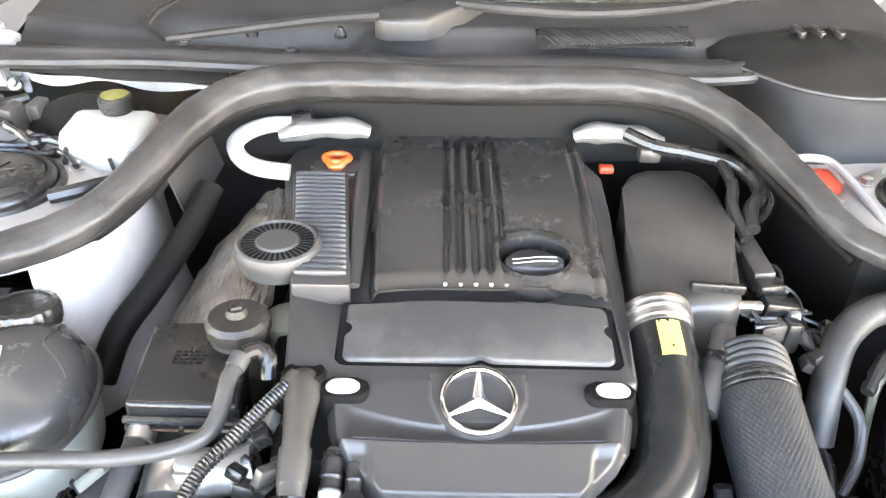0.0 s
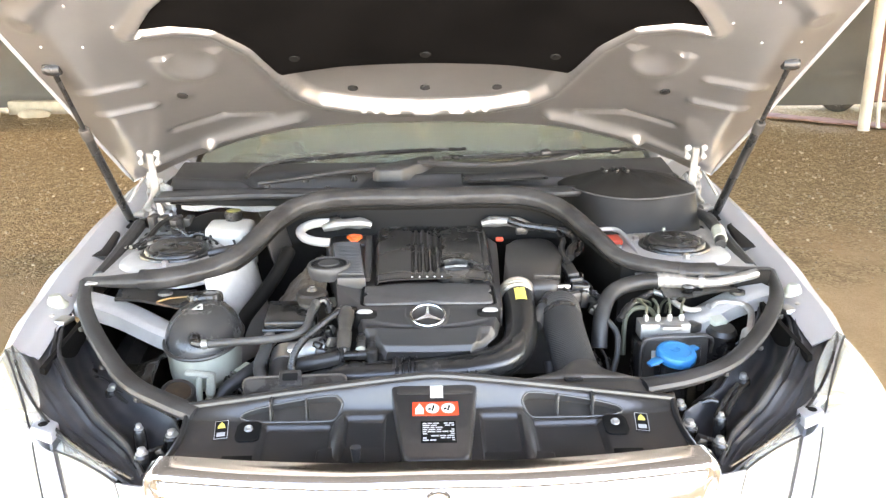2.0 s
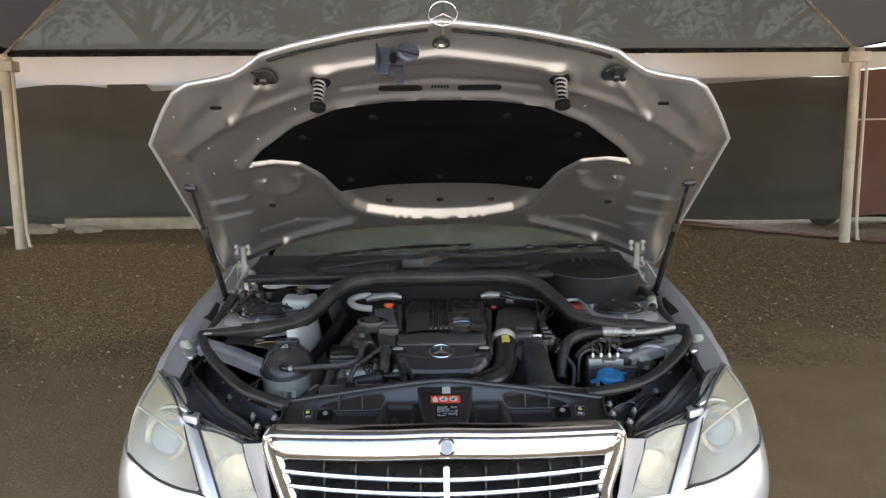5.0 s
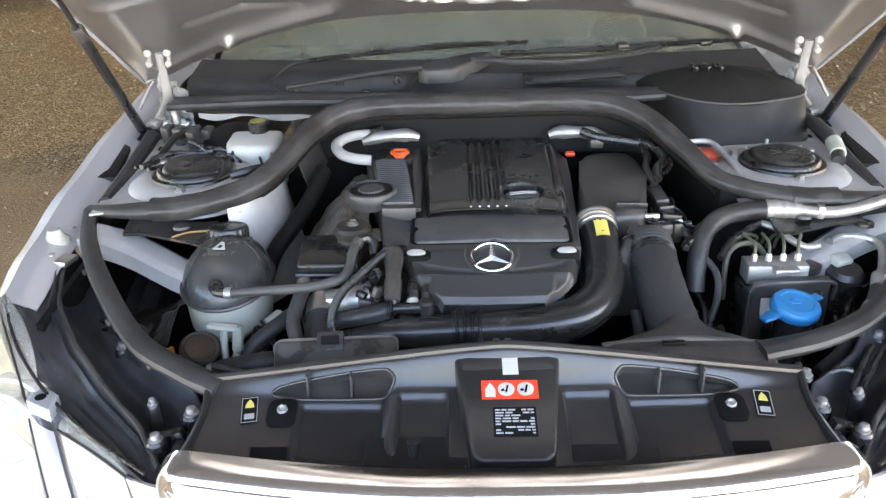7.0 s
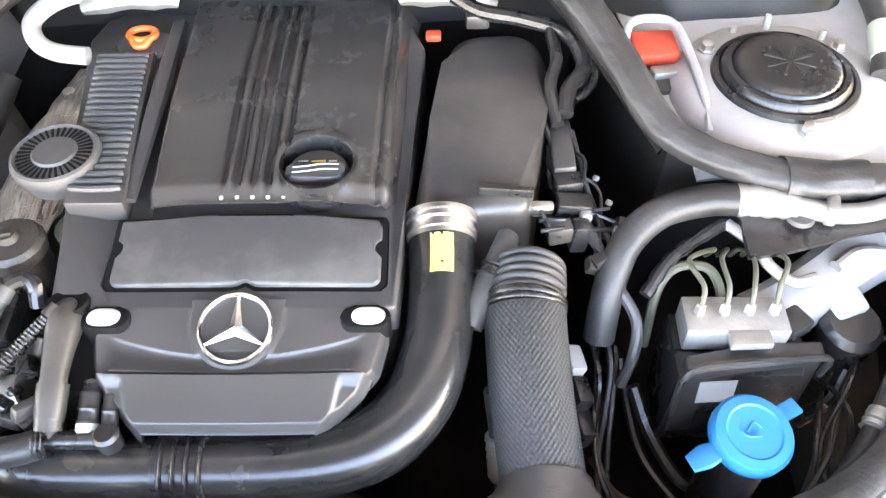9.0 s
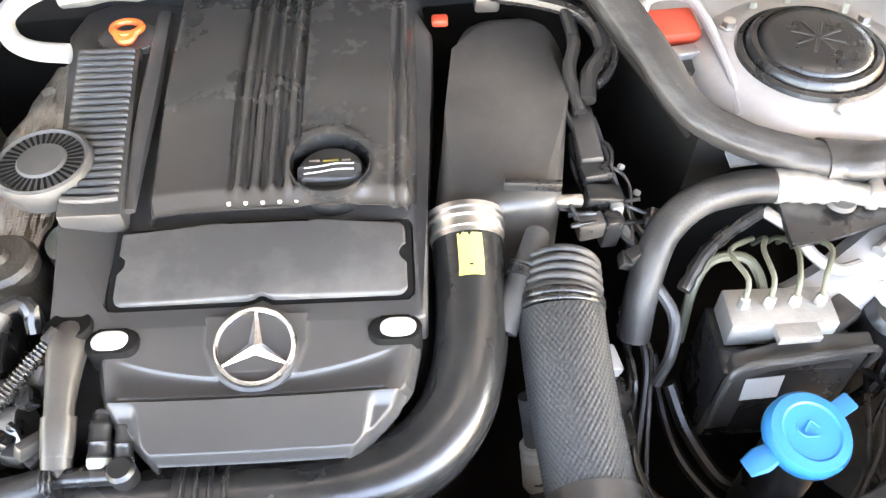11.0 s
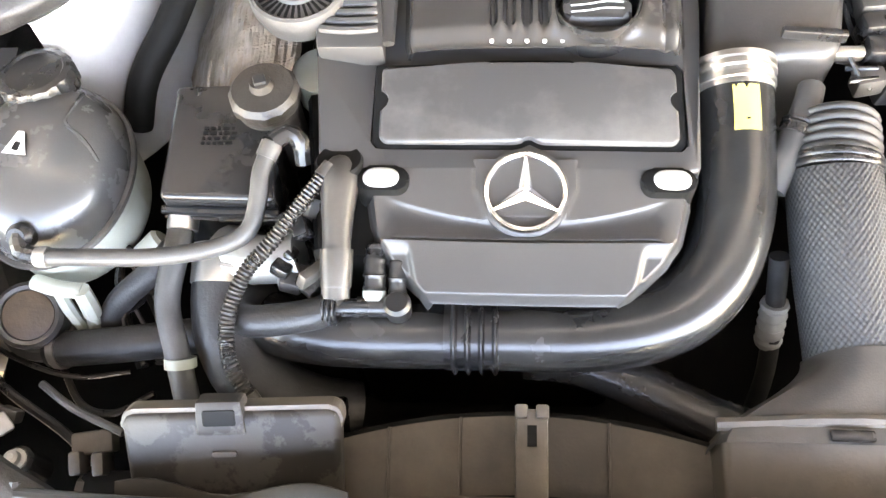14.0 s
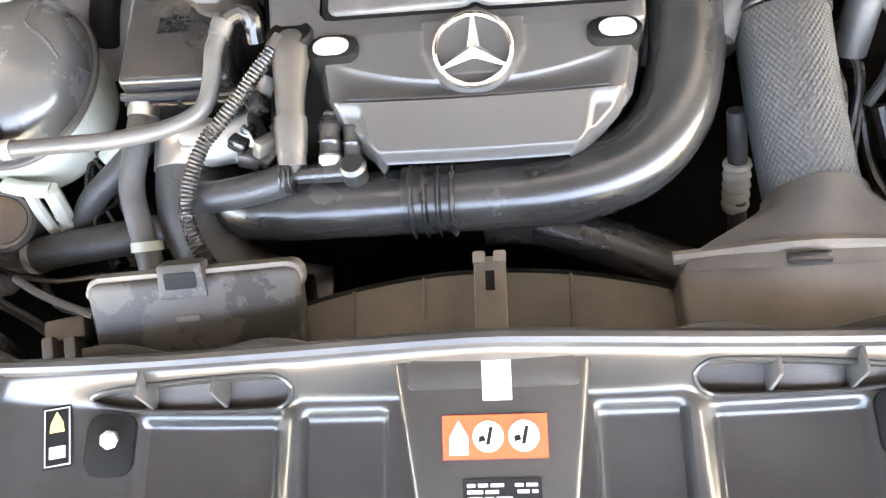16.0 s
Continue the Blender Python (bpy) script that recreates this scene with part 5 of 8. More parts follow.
for i, v in enumerate(bm.verts):
    c, a = axis[min(i // 40, len(axis) - 1)], 2 * math.pi * (i % 40) / 40
    way = (v.co - c).normalized()
    crease = -.0018 * math.exp(-((a - 1.15) / .16) ** 2) - .0014 * math.exp(-((a - 2.1) / .2) ** 2) + .0006 * math.sin(7 * a)
    v.co += way * (crease + .0014 * noise.noise(c * 22 + Vector((a * .8, 0, 0))) + .0012 * noise.noise(c * 70 + Vector((0, a * 2, 0))))
part("seal", bm, RUBBER, seal, "", 60)
for pts in (SEAL[:4], SEAL[-4:]):
    bm = bm_new()
    tube(bm, pts, [.012, .021, .027] if pts is not SEAL[-4:] and pts[0][0] < 0 else [.027, .021, .012], 14, .012, .75)
    part("seal_end", bm, RUBBER, seal)
bm = bm_new()
tube(bm, [(p[0] * .985, p[1] + .002, p[2] - .026) for p in SEAL[4:-4]], .008, 8, .015)
part("seal_lip", bm, DARK, seal)
for s, pts in ((-1, [(-.80, .757, .832), (-.755, .63, .82), (-.675, .486, .80), (-.57, .342, .777), (-.477, .274, .765), (-.418, .243, .757)]),
               (1, [(.818, .763, .832), (.78, .63, .82), (.704, .506, .80), (.607, .402, .775), (.51, .35, .762), (.40, .318, .758)])):
    sl = holder("side_seal", (s * .6, .45, .78), "black rubber strip seal beside the headlamp", "seal", "side seals")
    bm = bm_new()
    tube(bm, pts, [.014, .016, .018, .018, .02, .022], 12, .012, .7)
    part("strip", bm, RUBBER, sl)
    bm = bm_new()
    tube(bm, [(x - s * .012, y, z - .014) for x, y, z in pts], .006, 8, .012, .6)
    part("carrier_strip", bm, BLACK, sl)
    for k in (1, 2, 3):
        a, b = Vector(pts[k]), Vector(pts[k + 1])
        bm = bm_new()
        box(bm, a.lerp(b, .5) + Vector((s * .018, -.004, -.012)), (.012, .016, .010), .003, (0, 0, 40 * s))
        part("seal_clip", bm, SATIN, sl)

# silver brackets and black trim under the arch of the seal
bm = bm_new()
sheet(bm, lambda u, v: Vector((-.37 + .73 * u, 1.035 + .01 * math.sin(9 * u) - .01 * v, .945 - .10 * v)), 30, 8, .01)
part("bulkhead_trim", bm, INK, car)
for s in (-1, 1):
    bm = bm_new()
    tube(bm, [(s * .270, .998, .888), (s * .228, .998, .899), (s * .170, 1.002, .900), (s * .145, 1.004, .893)], [.010, .017, .014, .018, .010], 12, .008, .9)
    part("lifting_bracket", bm, ALLOY, car, "bare steel lifting bracket")

# cowl under the windscreen
cowl = holder("cowl_panel", (0, 1.18, .95), "black plastic cowl panel below the windscreen", "cowl")


def cowl_front(x):
    return 1.080 + .045 * smooth(.30, .55, abs(x)) - .026 * math.exp(-((x + .06) / .06) ** 2) - .012 * math.exp(-((x - .10) / .05) ** 2) + .008 * math.sin(x * 14)


bm = bm_new()


def cowl_fn(u, v):
    x = (u - .5) * 1.48
    y0 = cowl_front(x)
    y = y0 + (1.30 + .15 * (2 * u - 1) ** 2 - y0) * v
    return Vector((x, y, .955 + .045 * v + .012 * math.exp(-((v - .12) / .06) ** 2) - .02 * math.exp(-((v - .4) / .15) ** 2) - .045 * smooth(-.54, -.46, x) * smooth(-.14, -.20, x) * math.exp(-((v - .55) / .10) ** 2) - .02 * (2 * u - 1) ** 2 + .008 * math.exp(-((v - .30 - .06 * math.sin(7 * u)) / .035) ** 2) + .007 * math.exp(-((v - .55 + .05 * math.sin(9 * u)) / .04) ** 2)))


sheet(bm, cowl_fn, 90, 50, .004)
part("cowl", bm, COWLM, cowl, "", 60)
bm = bm_new()
tube(bm, [Vector(((u / 30 - .5) * 1.48, cowl_front((u / 30 - .5) * 1.48) - .004, .955 - .02 * (2 * u / 30 - 1) ** 2 + .004)) for u in range(31)], .009, 8, raw=True)
part("cowl_lip", bm, RUBBER, cowl)
bm = bm_new()
sheet(bm, lambda u, v: Vector((-.70 + .34 * u, 1.175 - .045 * u - .045 * v + .004 * math.sin(9 * u), .957 - .030 * v + .004 * math.sin(math.pi * v))), 20, 8, .004)
part("side_trim", bm, MATT, cowl)
bm = bm_new()
sheet(bm, lambda u, v: Vector((-.67 + .29 * u, 1.135 - .035 * u - .004 * math.sin(14 * u), .922 - (.010 + .006 * math.sin(11 * u)) * v)), 24, 3, .004)
part("metal_flange", bm, HINGE, cowl, "pale painted metal flange")
bm = bm_new()
sheet(bm, lambda u, v: Vector((.10 + .24 * u, 1.13 + .06 * v + .02 * u, .977 + .012 * v + .004 * u)), 8, 4, .002)
part("intake_mesh", bm, BLACK, cowl)
slat_me = None
for k in range(34):
    if slat_me is None:
        bm = bm_new()
        box(bm, (0, 0, 0), (.0036, .050, .003), .001, (11, 0, 32))
        ob = part("slat", bm, COWLM, cowl)
        slat_me = ob.data
    else:
        ob = own(cowl, new("slat", slat_me))
    ob.location = (.118 + .0062 * k, 1.162 + .0005 * k, .9835 + .0002 * k)
for x, y in ((-.44, 1.17), (-.27, 1.14), (.43, 1.16), (-.06, 1.075)):
    bolt("cowl_clip", (x, y, .962), .009, cowl, HOSE)
wiper = holder("wiper", (-.05, 1.13, .99), "black windscreen wiper with central linkage cover", "wiper", "wipers")
bm = bm_new()
prism(bm, [(-.150, 1.178), (-.135, 1.215), (-.020, 1.275), (.020, 1.290), (.030, 1.272), (-.010, 1.222), (-.065, 1.165), (-.130, 1.158)], .975, lambda x, y: 1.010 + .10 * (y - 1.17), .008, 3)
part("linkage_cover", bm, COWLM, wiper)
bm = bm_new()
tube(bm, [(-.50, 1.185, .985), (-.46, 1.235, 1.010), (-.30, 1.262, 1.025), (-.1, 1.285, 1.035), (.12, 1.30, 1.04)], [.008, .011, .011, .008], 8, .03, .6)
part("blade", bm, BLACK, wiper)
bm = bm_new()
tube(bm, [(-.46, 1.150, .975), (-.36, 1.165, .985), (-.25, 1.178, .998), (-.14, 1.180, 1.008)], [.009, .012, .014], 8, .03, .6)
part("arm", bm, COWLM, wiper)
for x in (-.335, -.20):
    bm = bm_new()
    lathe(bm, [(.010, 0), (.010, .006), (.007, .010), (.005, .016), (0, .017)], (x, 1.172, .975), n=14)
    part("washer_nozzle", bm, BLACK, wiper)
wiper2 = holder("wiper", (.3, 1.2, 1.0), "long black windscreen wiper lying on the glass", "wiper", "wipers")
bm = bm_new()
tube(bm, [(.05, 1.262, 1.022), (.25, 1.258, 1.026), (.5, 1.275, 1.035), (.69, 1.30, 1.035)], [.008, .012, .012, .008], 8, .03, .6)
part("blade", bm, BLACK, wiper2)
bm = bm_new()
tube(bm, [(-.02, 1.235, 1.014), (.06, 1.215, 1.012), (.2, 1.215, 1.008), (.36, 1.238, 1.018), (.44, 1.266, 1.030)], [.014, .013, .012, .010], 8, .03, .6)
part("arm", bm, COWLM, wiper2)
for x in (.345, .55):
    bm = bm_new()
    box(bm, (x, 1.258 + .1 * (x - .345), 1.034), (.030, .026, .014), .004, (10, 0, 12))
    part("blade_clip", bm, BLACK, wiper2)

# cabin filter housing, black, behind the tower
fh = holder("filter_housing", (.56, 1.04, .87), "large dusty black plastic filter housing beside the windscreen", "housing")
bm = bm_new()


FH = spline([(.360, 1.20, 0), (.372, 1.12, 0), (.402, 1.055, 0), (.455, 1.005, 0), (.533, .984, 0), (.640, .990, 0), (.715, 1.008, 0), (.742, 1.045, 0), (.750, 1.12, 0), (.750, 1.20, 0)], .02)


def fhouse(u, v):
    k = u * (len(FH) - 1)
    i = min(int(k), len(FH) - 2)
    p = FH[i].lerp(FH[i + 1], k - i)
    x, y = p.x, p.y
    cx, cy = .56, 1.205
    wr = .005 * noise.noise(Vector((x * 16, y * 16, v * 3)))
    if v < .5:
        t = v * 2
        back = .045 * t
        return Vector((x + (cx - x) * .05 * t, y + back + wr, .855 + .100 * t + .006 * math.sin(3 * math.pi * u) * t))
    t = (v - .5) * 2
    f = 1 - t
    x0, y0 = x + (cx - x) * .05, y + .045
    return Vector((cx + (x0 - cx) * f, cy + (y0 - cy) * f, .955 + .006 * math.sin(3 * math.pi * u) * f + .040 * math.sin(t * math.pi / 2) ** .9 + wr * min(1, t * 6)))


sheet(bm, fhouse, 72, 40, .003)
part("cover", bm, MATT, fh, "", 60)
bm = bm_new()
tube(bm, [fhouse(.16 + .72 * k / 40, .495) + Vector((0, -.001, .001)) for k in range(41)], .0022, 6, raw=True)
part("seam", bm, LIDM, fh)
for k in range(3):
    bm = bm_new()
    box(bm, (.50 + .03 * k, 1.175, .998), (.010, .03, .012), .003, (10, 0, 20))
    part("latch", bm, BLACK, fh)

# ---- engine ----
eng = holder("engine", (0, .75, .36), "dark cast engine block under its plastic cover", "engine")
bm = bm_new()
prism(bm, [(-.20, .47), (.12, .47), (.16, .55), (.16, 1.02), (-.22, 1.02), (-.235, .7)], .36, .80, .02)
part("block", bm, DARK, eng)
# filler block, near-black like the shaded bay round it
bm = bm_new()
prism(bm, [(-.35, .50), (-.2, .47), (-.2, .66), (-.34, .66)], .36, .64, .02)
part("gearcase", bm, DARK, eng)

cover = holder("engine_cover", (0, .75, .80), "dusty black plastic engine cover with grooves and chrome emblem", "engine cover")
OUT = [(-.262, .965), (-.25, 1.01), (-.22, 1.03), (-.15, 1.042), (.12, 1.05), (.15, 1.02), (.178, .94), (.172, .84), (.161, .68), (.155, .548), (.135, .543), (.128, .553), (-.135, .553),
       (-.145, .540), (-.196, .546), (-.206, .66), (-.232, .80)]


def ctop(x, y):
    return np.interp(y, [.53, .60, .66, .75, 1.05], [.829, .842, .851, .858, .862])


bm = bm_new()
prism(bm, OUT, .775, ctop, .005, 3)
cbase = part("base", bm, COVER, cover)
GR = [-.037 + .0168 * k for k in range(5)]
WELL = (.063, .713)


def hump(u, v):
    y = .668 + .376 * v
    lo, hi = -.127 - .012 * v, .156 + .014 * v
    x = lo + (hi - lo) * u
    t = abs(u - .5) * 2
    z = .862 + .014 * smooth(0, .5, v) + .010 * (1 - t ** 4)
    z -= .030 * (smooth(.90, 1.0, t) if u < .5 else smooth(.86, 1.0, t))
    z -= .004 * smooth(.84, .80, t) * smooth(.76, .80, t) * (u > .5)
    z -= .020 * smooth(.93, 1, v) + .012 * smooth(.05, 0, v)
    g = min(abs(x - c) for c in GR)
    if y > .668:
        z += (.0022 - .0075 * smooth(.0066, .0022, g)) * smooth(.673, .692, y) * smooth(.0135, .0095, abs(x - GR[2]) - .0336 + .0095)
    d = math.hypot(x - WELL[0], y - WELL[1])
    z += .003 * math.exp(-((d - .045) / .006) ** 2)
    return Vector((x, y, z))


bm = bm_new()
sheet(bm, hump, 110, 130, .003)
hump_ob = part("centre_hump", bm, HUMP, cover, "raised hump with five grooves", 50)
cut = bm_new()
prism(cut, circle(*WELL, .0405), .80, .95, 0)
carve(hump_ob, cut)
cut = bm_new()
prism(cut, circle(*WELL, .0415), .80, .95, 0)
carve(cbase, cut)
bm = bm_new()
lathe(bm, [(0, .839), (.0425, .839), (.0425, .876), (.0408, .8765), (.0395, .872), (.0385, .846), (.034, .844), (0, .844)], (*WELL, 0), n=48)
part("cap_well", bm, BLACK, cover)
for c in GR:
    bm = bm_new()
    prism(bm, rounded(c - .0022, c + .0022, .6712, .6755, .0016, 3), .8565, .8634, .0006)
    part("groove_mark", bm, PAPER, cover)
# side spine beside the hump
bm = bm_new()
tube(bm, [(-.138, .675, .856), (-.142, .8, .862), (-.150, 1.0, .862)], [.007, .012, .010], 8, .03, .6)
part("side_spine", bm, COVER, cover)
# ribbed strip
bm = bm_new()
prism(bm, [(-.243, .93), (-.168, .93), (-.140, .662), (-.205, .662)], .84, .866, .004)
part("rib_bed", bm, COVER, cover)
rib_me = None
for k in range(22):
    y = .918 - .0113 * k
    t = (.918 - y) / .25
    x = -.2045 + .031 * t
    if rib_me is None:
        bm = bm_new()
        tube(bm, [(-.031, .004, -.002), (-.02, .0005, .0005), (0, -.001, .001), (.02, .0005, .0005), (.031, .004, -.002)], .0042, 8, .008)
        ob = part("rib", bm, HOSE, cover)
        rib_me = ob.data
    else:
        ob = new("rib", rib_me)
        own(cover, ob)
    ob.location = (x, y, .869)
    ob.scale = (1 - .12 * t, 1, 1)
# vented disc
bm = bm_new()
lathe(bm, [(.044, .848), (.049, .864), (.050, .874), (.048, .879), (.045, .881), (.042, .878), (.025, .879), (.023, .8815), (0, .8815)], (-.229, .729, 0), n=48)
disc = part("vented_disc", bm, HOSE, cover, "round vented disc")
# black bars stand in for the shade inside the disc's radial slots
fin_me = None
for k in range(36):
    if fin_me is None:
        bm = bm_new()
        box(bm, (.0335, 0, 0), (.0155, .0028, .0035), 0)
        ob = part("vent_fin", bm, INK, disc)
        fin_me = ob.data
    else:
        ob = own(disc, new("vent_fin", fin_me))
    ob.matrix_parent_inverse = Matrix.Identity(4)
    ob.matrix_basis = pose(-.229, .729, .8775, 0, 0, 10 * k)
bm = bm_new()
lathe(bm, [(.03, .76), (.03, .80)], (-.215, .69, 0), n=20)
part("disc_neck", bm, MILKY, cover)
# oil filler cap in its well
bm = bm_new()
lathe(bm, [(.0345, .840), (.0345, .860), (.032, .864), (0, .864)], (*WELL, 0), n=36)
oil = part("oil_cap", bm, COVER, cover, "black oil filler cap with a white and yellow mark")
bm = bm_new()
prism(bm, rounded(.031, .095, .690, .716, .008), .862, lambda x, y: .8745 + .0018 * math.sin((x - .063) * 90), .004, 3)
part("grip", bm, HOSE, oil)
for x, w, m_ in ((.046, .011, PAPER), (.063, .016, YELLOW), (.079, .009, PAPER)):
    bm = bm_new()
    box(bm, (x, .7235, .8648), (w, .0065, .0012), 0, (0, 0, 4))
    part("cap_mark", bm, m_, oil)
for dy in (.698, .706):
    bm = bm_new()
    tube(bm, [(.038, dy, .8748), (.055, dy, .8768), (.070, dy + .003, .8768), (.088, dy + .003, .8762)], .0008, 6, .004)
    part("cap_line", bm, PAPER, oil)
# orange dipstick loop
bm = bm_new()
prism(bm, rounded(-.222, -.150, .928, .978, .02), .84, .866, .006)
part("dipstick_seat", bm, COVER, cover)
bm = bm_new()
tube(bm, [Vector((-.186 + .017 * math.cos(k * math.pi / 12), .955 + .013 * math.sin(k * math.pi / 12), .876)) for k in range(25)], .0045, 8, raw=True)
tube(bm, [(-.196, .945, .876), (-.191, .936, .872), (-.181, .936, .872), (-.176, .945, .876)], .0055, 8, .004)
part("dipstick_loop", bm, ORANGE, cover, "orange dipstick loop")
# lid plate in a carved gap
lid_o = [(-.142, .652), (-.045, .653), (-.035, .657), (.037, .657), (.045, .653), (.132, .652), (.137, .645), (.1375, .578), (.131, .572), (.01, .573), (.0, .578), (-.012, .573), (-.136, .573), (-.1415, .579)]
cut = bm_new()
prism(cut, [(x * 1.055, .6125 + (y - .6125) * 1.15) for x, y in reversed(lid_o)], .815, .90, 0)
carve(cbase, cut)
# black filler gives the gap round the lid its shade
bm = bm_new()
prism(bm, [(x * 1.045, .6125 + (y - .6125) * 1.12) for x, y in lid_o], .815, lambda x, y: ctop(x, y) - .004, .001)
part("lid_gap", bm, INK, cover)
bm = bm_new()
prism(bm, lid_o, .81, lambda x, y: ctop(x, y) + .003 - .003 * abs(x) / .14, .0035, 3)
lidp = part("lid", bm, LIDM, cover, "flat dusty lid plate")
for x, y, r in ((-.146, .617, .012), (.142, .617, .012), (-.001, .570, .008)):
    cut = bm_new()
    prism(cut, circle(x, y, r), .80, .90, 0)
    carve(lidp, cut)
# front face with the emblem
FR = [(-.135, .556), (-.15, .545), (-.148, .52), (-.140, .49), (-.126, .468), (-.108, .452), (.100, .452), (.118, .466), (.130, .486), (.140, .52), (.142, .545), (.125, .556)]
FY = [.428, .436, .452, .466, .488, .52, .545, .556]
FL = [-.088, -.098, -.114, -.130, -.145, -.151, -.151, -.137]
FRX = [.080, .090, .108, .124, .139, .147, .147, .127]


def face(u, v):
    """Upper field falling to a smile-shaped trough, then a dusty chin with a sharp lip, proud of the sides."""
    y = .431 + .125 * v
    lo, hi = float(np.interp(y, FY, FL)), float(np.interp(y, FY, FRX))
    x = lo + (hi - lo) * u
    q = (x + .004) / .145
    arc = .5000 + .028 * q * q
    field = .8325 - .30 * (.556 - y)
    lip = .8168 + .005 * q * q
    if y > .4795:
        z = field
        if y < arc:
            t = (arc - y) / (arc - .4795)
            rise = (.8325 - .30 * (.556 - arc)) * (1 - t) + lip * t - .0050 * math.sin(math.pi * t ** .55)
            w = smooth(.93, .80, abs(q))
            z = field * (1 - w) + rise * w
        z -= .0030 * math.exp(-((y - .4815) / .0012) ** 2) * smooth(.86, .76, abs(q))
        tab = .047 - .45 * max(0.0, .528 - y)
        z += .0025 * smooth(tab + .0014, tab - .0014, abs(x + .004)) * smooth(.500, .506, y)
    else:
        chin = smooth(.100 + .22 * (y - .43), .092 + .22 * (y - .43), abs(x + .004))
        z = lip - .44 * (.4795 - y) - .007 * smooth(.4795, .468, y) * (1 - chin)
    z -= .016 * smooth(.94, 1.0, abs(2 * u - 1)) + .010 * smooth(.05, 0, v)
    return Vector((x, y, z))


bm = bm_new()
sheet(bm, face, 150, 120, .004)
part("front_face", bm, COVER, cover, "glossy front face with a dusty chin", 40)
bm = bm_new()
prism(bm, [(x * .97, y + .004 if y < .5 else y - .004) for x, y in FR], .745, .790, .004, 2)
part("face_skirt", bm, COVER, cover)
e = Vector((-.004, .5265, .8245))
rot = (16.7, 0, 0)
bm = bm_new()
lathe(bm, [(.043, -.006), (.042, .0005), (.039, .002), (.034, .001), (0, .001)], e, rot, 48)
part("emblem_plinth", bm, COVER, cover)
M = pose(*e, *rot)
bm = bm_new()
tube(bm, [M @ Vector((.0355 * math.cos(k * math.pi / 24), .0355 * math.sin(k * math.pi / 24), .004)) for k in range(49)], .0026, 8, raw=True)
for k in range(3):
    a = math.pi / 2 + k * 2 * math.pi / 3
    d, n_ = Vector((math.cos(a), math.sin(a), 0)), Vector((-math.sin(a), math.cos(a), 0))
    q = [M @ p for p in (n_ * .0062 + d * .0036 + Vector((0, 0, .002)), n_ * -.0062 + d * .0036 + Vector((0, 0, .002)), d * .0345 + n_ * -.0009 + Vector((0, 0, .0035)), d * .0345 + n_ * .0009 + Vector((0, 0, .0035)), Vector((0, 0, .0075)), d * .0345 + Vector((0, 0, .005)), d * -.0045 + Vector((0, 0, .003)))]
    v = [bm.verts.new(p) for p in q]
    bm.faces.new((v[0], v[4], v[5], v[3]))
    bm.faces.new((v[4], v[1], v[2], v[5]))
    bm.faces.new((v[3], v[5], v[2]))
    bm.faces.new((v[0], v[6], v[4]))
    bm.faces.new((v[6], v[1], v[4]))
part("emblem", bm, CHROME, cover, "chrome ring emblem with three spokes", 20)
for x, s in ((-.1345, -1), (.1255, 1)):
    # solid black block takes the place of the recess and its shade
    bm = bm_new()
    prism(bm, rounded(x - .026, x + .024, .523, .5495, .012), .80, .8330, .003)
    part("grommet_recess", bm, INK, cover)
    bm = bm_new()
    lathe(bm, [(0, .0035), (.0050, .0038), (.0085, .0034), (.0115, .0018), (.0130, -.0010), (.0132, -.004)], (x + .002 * s, .5350, .8325), (12, 0, 0), 28, lambda a, k: 1 + .38 * math.cos(a) ** 2 - .12 * math.sin(a) ** 2)
    part("grommet", bm, WHITE, cover, "pale rubber grommet")

# ---- intake side ----
ab = holder("air_duct_box", (.25, .82, .70), "flat black plastic air duct box beside the engine cover", "air box")
bm = bm_new()
prism(bm, [(.166, .668), (.185, .80), (.199, .905), (.212, .95), (.24, .968), (.30, .972), (.325, .95), (.334, .90), (.326, .82), (.298, .672)], .62,
      lambda x, y: np.interp(y, [.66, .76, .97], [.846, .862, .868]) - .6 * (x - .25) ** 2, .02, 4)
part("body", bm, SATIN, ab)
bm = bm_new()
box(bm, (.27, .69, .852), (.06, .008, .012), .002, (0, 0, -6))
part("rib_bar", bm, BLACK, ab)

pipe = holder("intake_pipe", (.1, .5, .70), "glossy black plastic intake pipe curving round the engine", "pipe")
PIPE = [(.199, .668, .822), (.2, .64, .813), (.2, .59, .799), (.194, .53, .783), (.174, .475, .767), (.132, .437, .755), (.065, .420, .749), (-.02, .417, .746), (-.06, .417, .745), (-.13, .417, .743), (-.19, .420, .738), (-.245, .435, .722), (-.275, .46, .70)]
bm = bm_new()
tube(bm, PIPE, [.037, .036, .036, .036, .036, .035, .033, .031, .031, .031, .031, .031], 24, .010)
part("pipe", bm, GLOSS, pipe)
bm = bm_new()
tube(bm, [(-.026, .417, .7465), (-.076, .417, .7455)], .0322, 24, .0012, rib=lambda s: .0045 * max(0, math.sin(2 * math.pi * s / .0125)))
part("bellows", bm, BLACK, pipe)
bm = bm_new()
tube(bm, [(.199, .676, .824), (.1995, .646, .815)], .0365, 28, .001, rib=lambda s: .0042 if s < .006 or .010 < s < .014 else .0028 if .020 < s < .026 else .0008)
part("hose_clamp", bm, STEEL, pipe, "bright steel hose clamp")


PIPES = spline(PIPE, .002)


def pipe_patch(y0, y1, half, r, lift):
    def fn(u, v):
        y = y0 + (y1 - y0) * v
        c = min(PIPES, key=lambda q: abs(q.y - y))
        a = (u - .5) * 2 * half
        return c + Vector((math.sin(a) * (r + lift), 0, math.cos(a) * (r + lift)))
    return fn


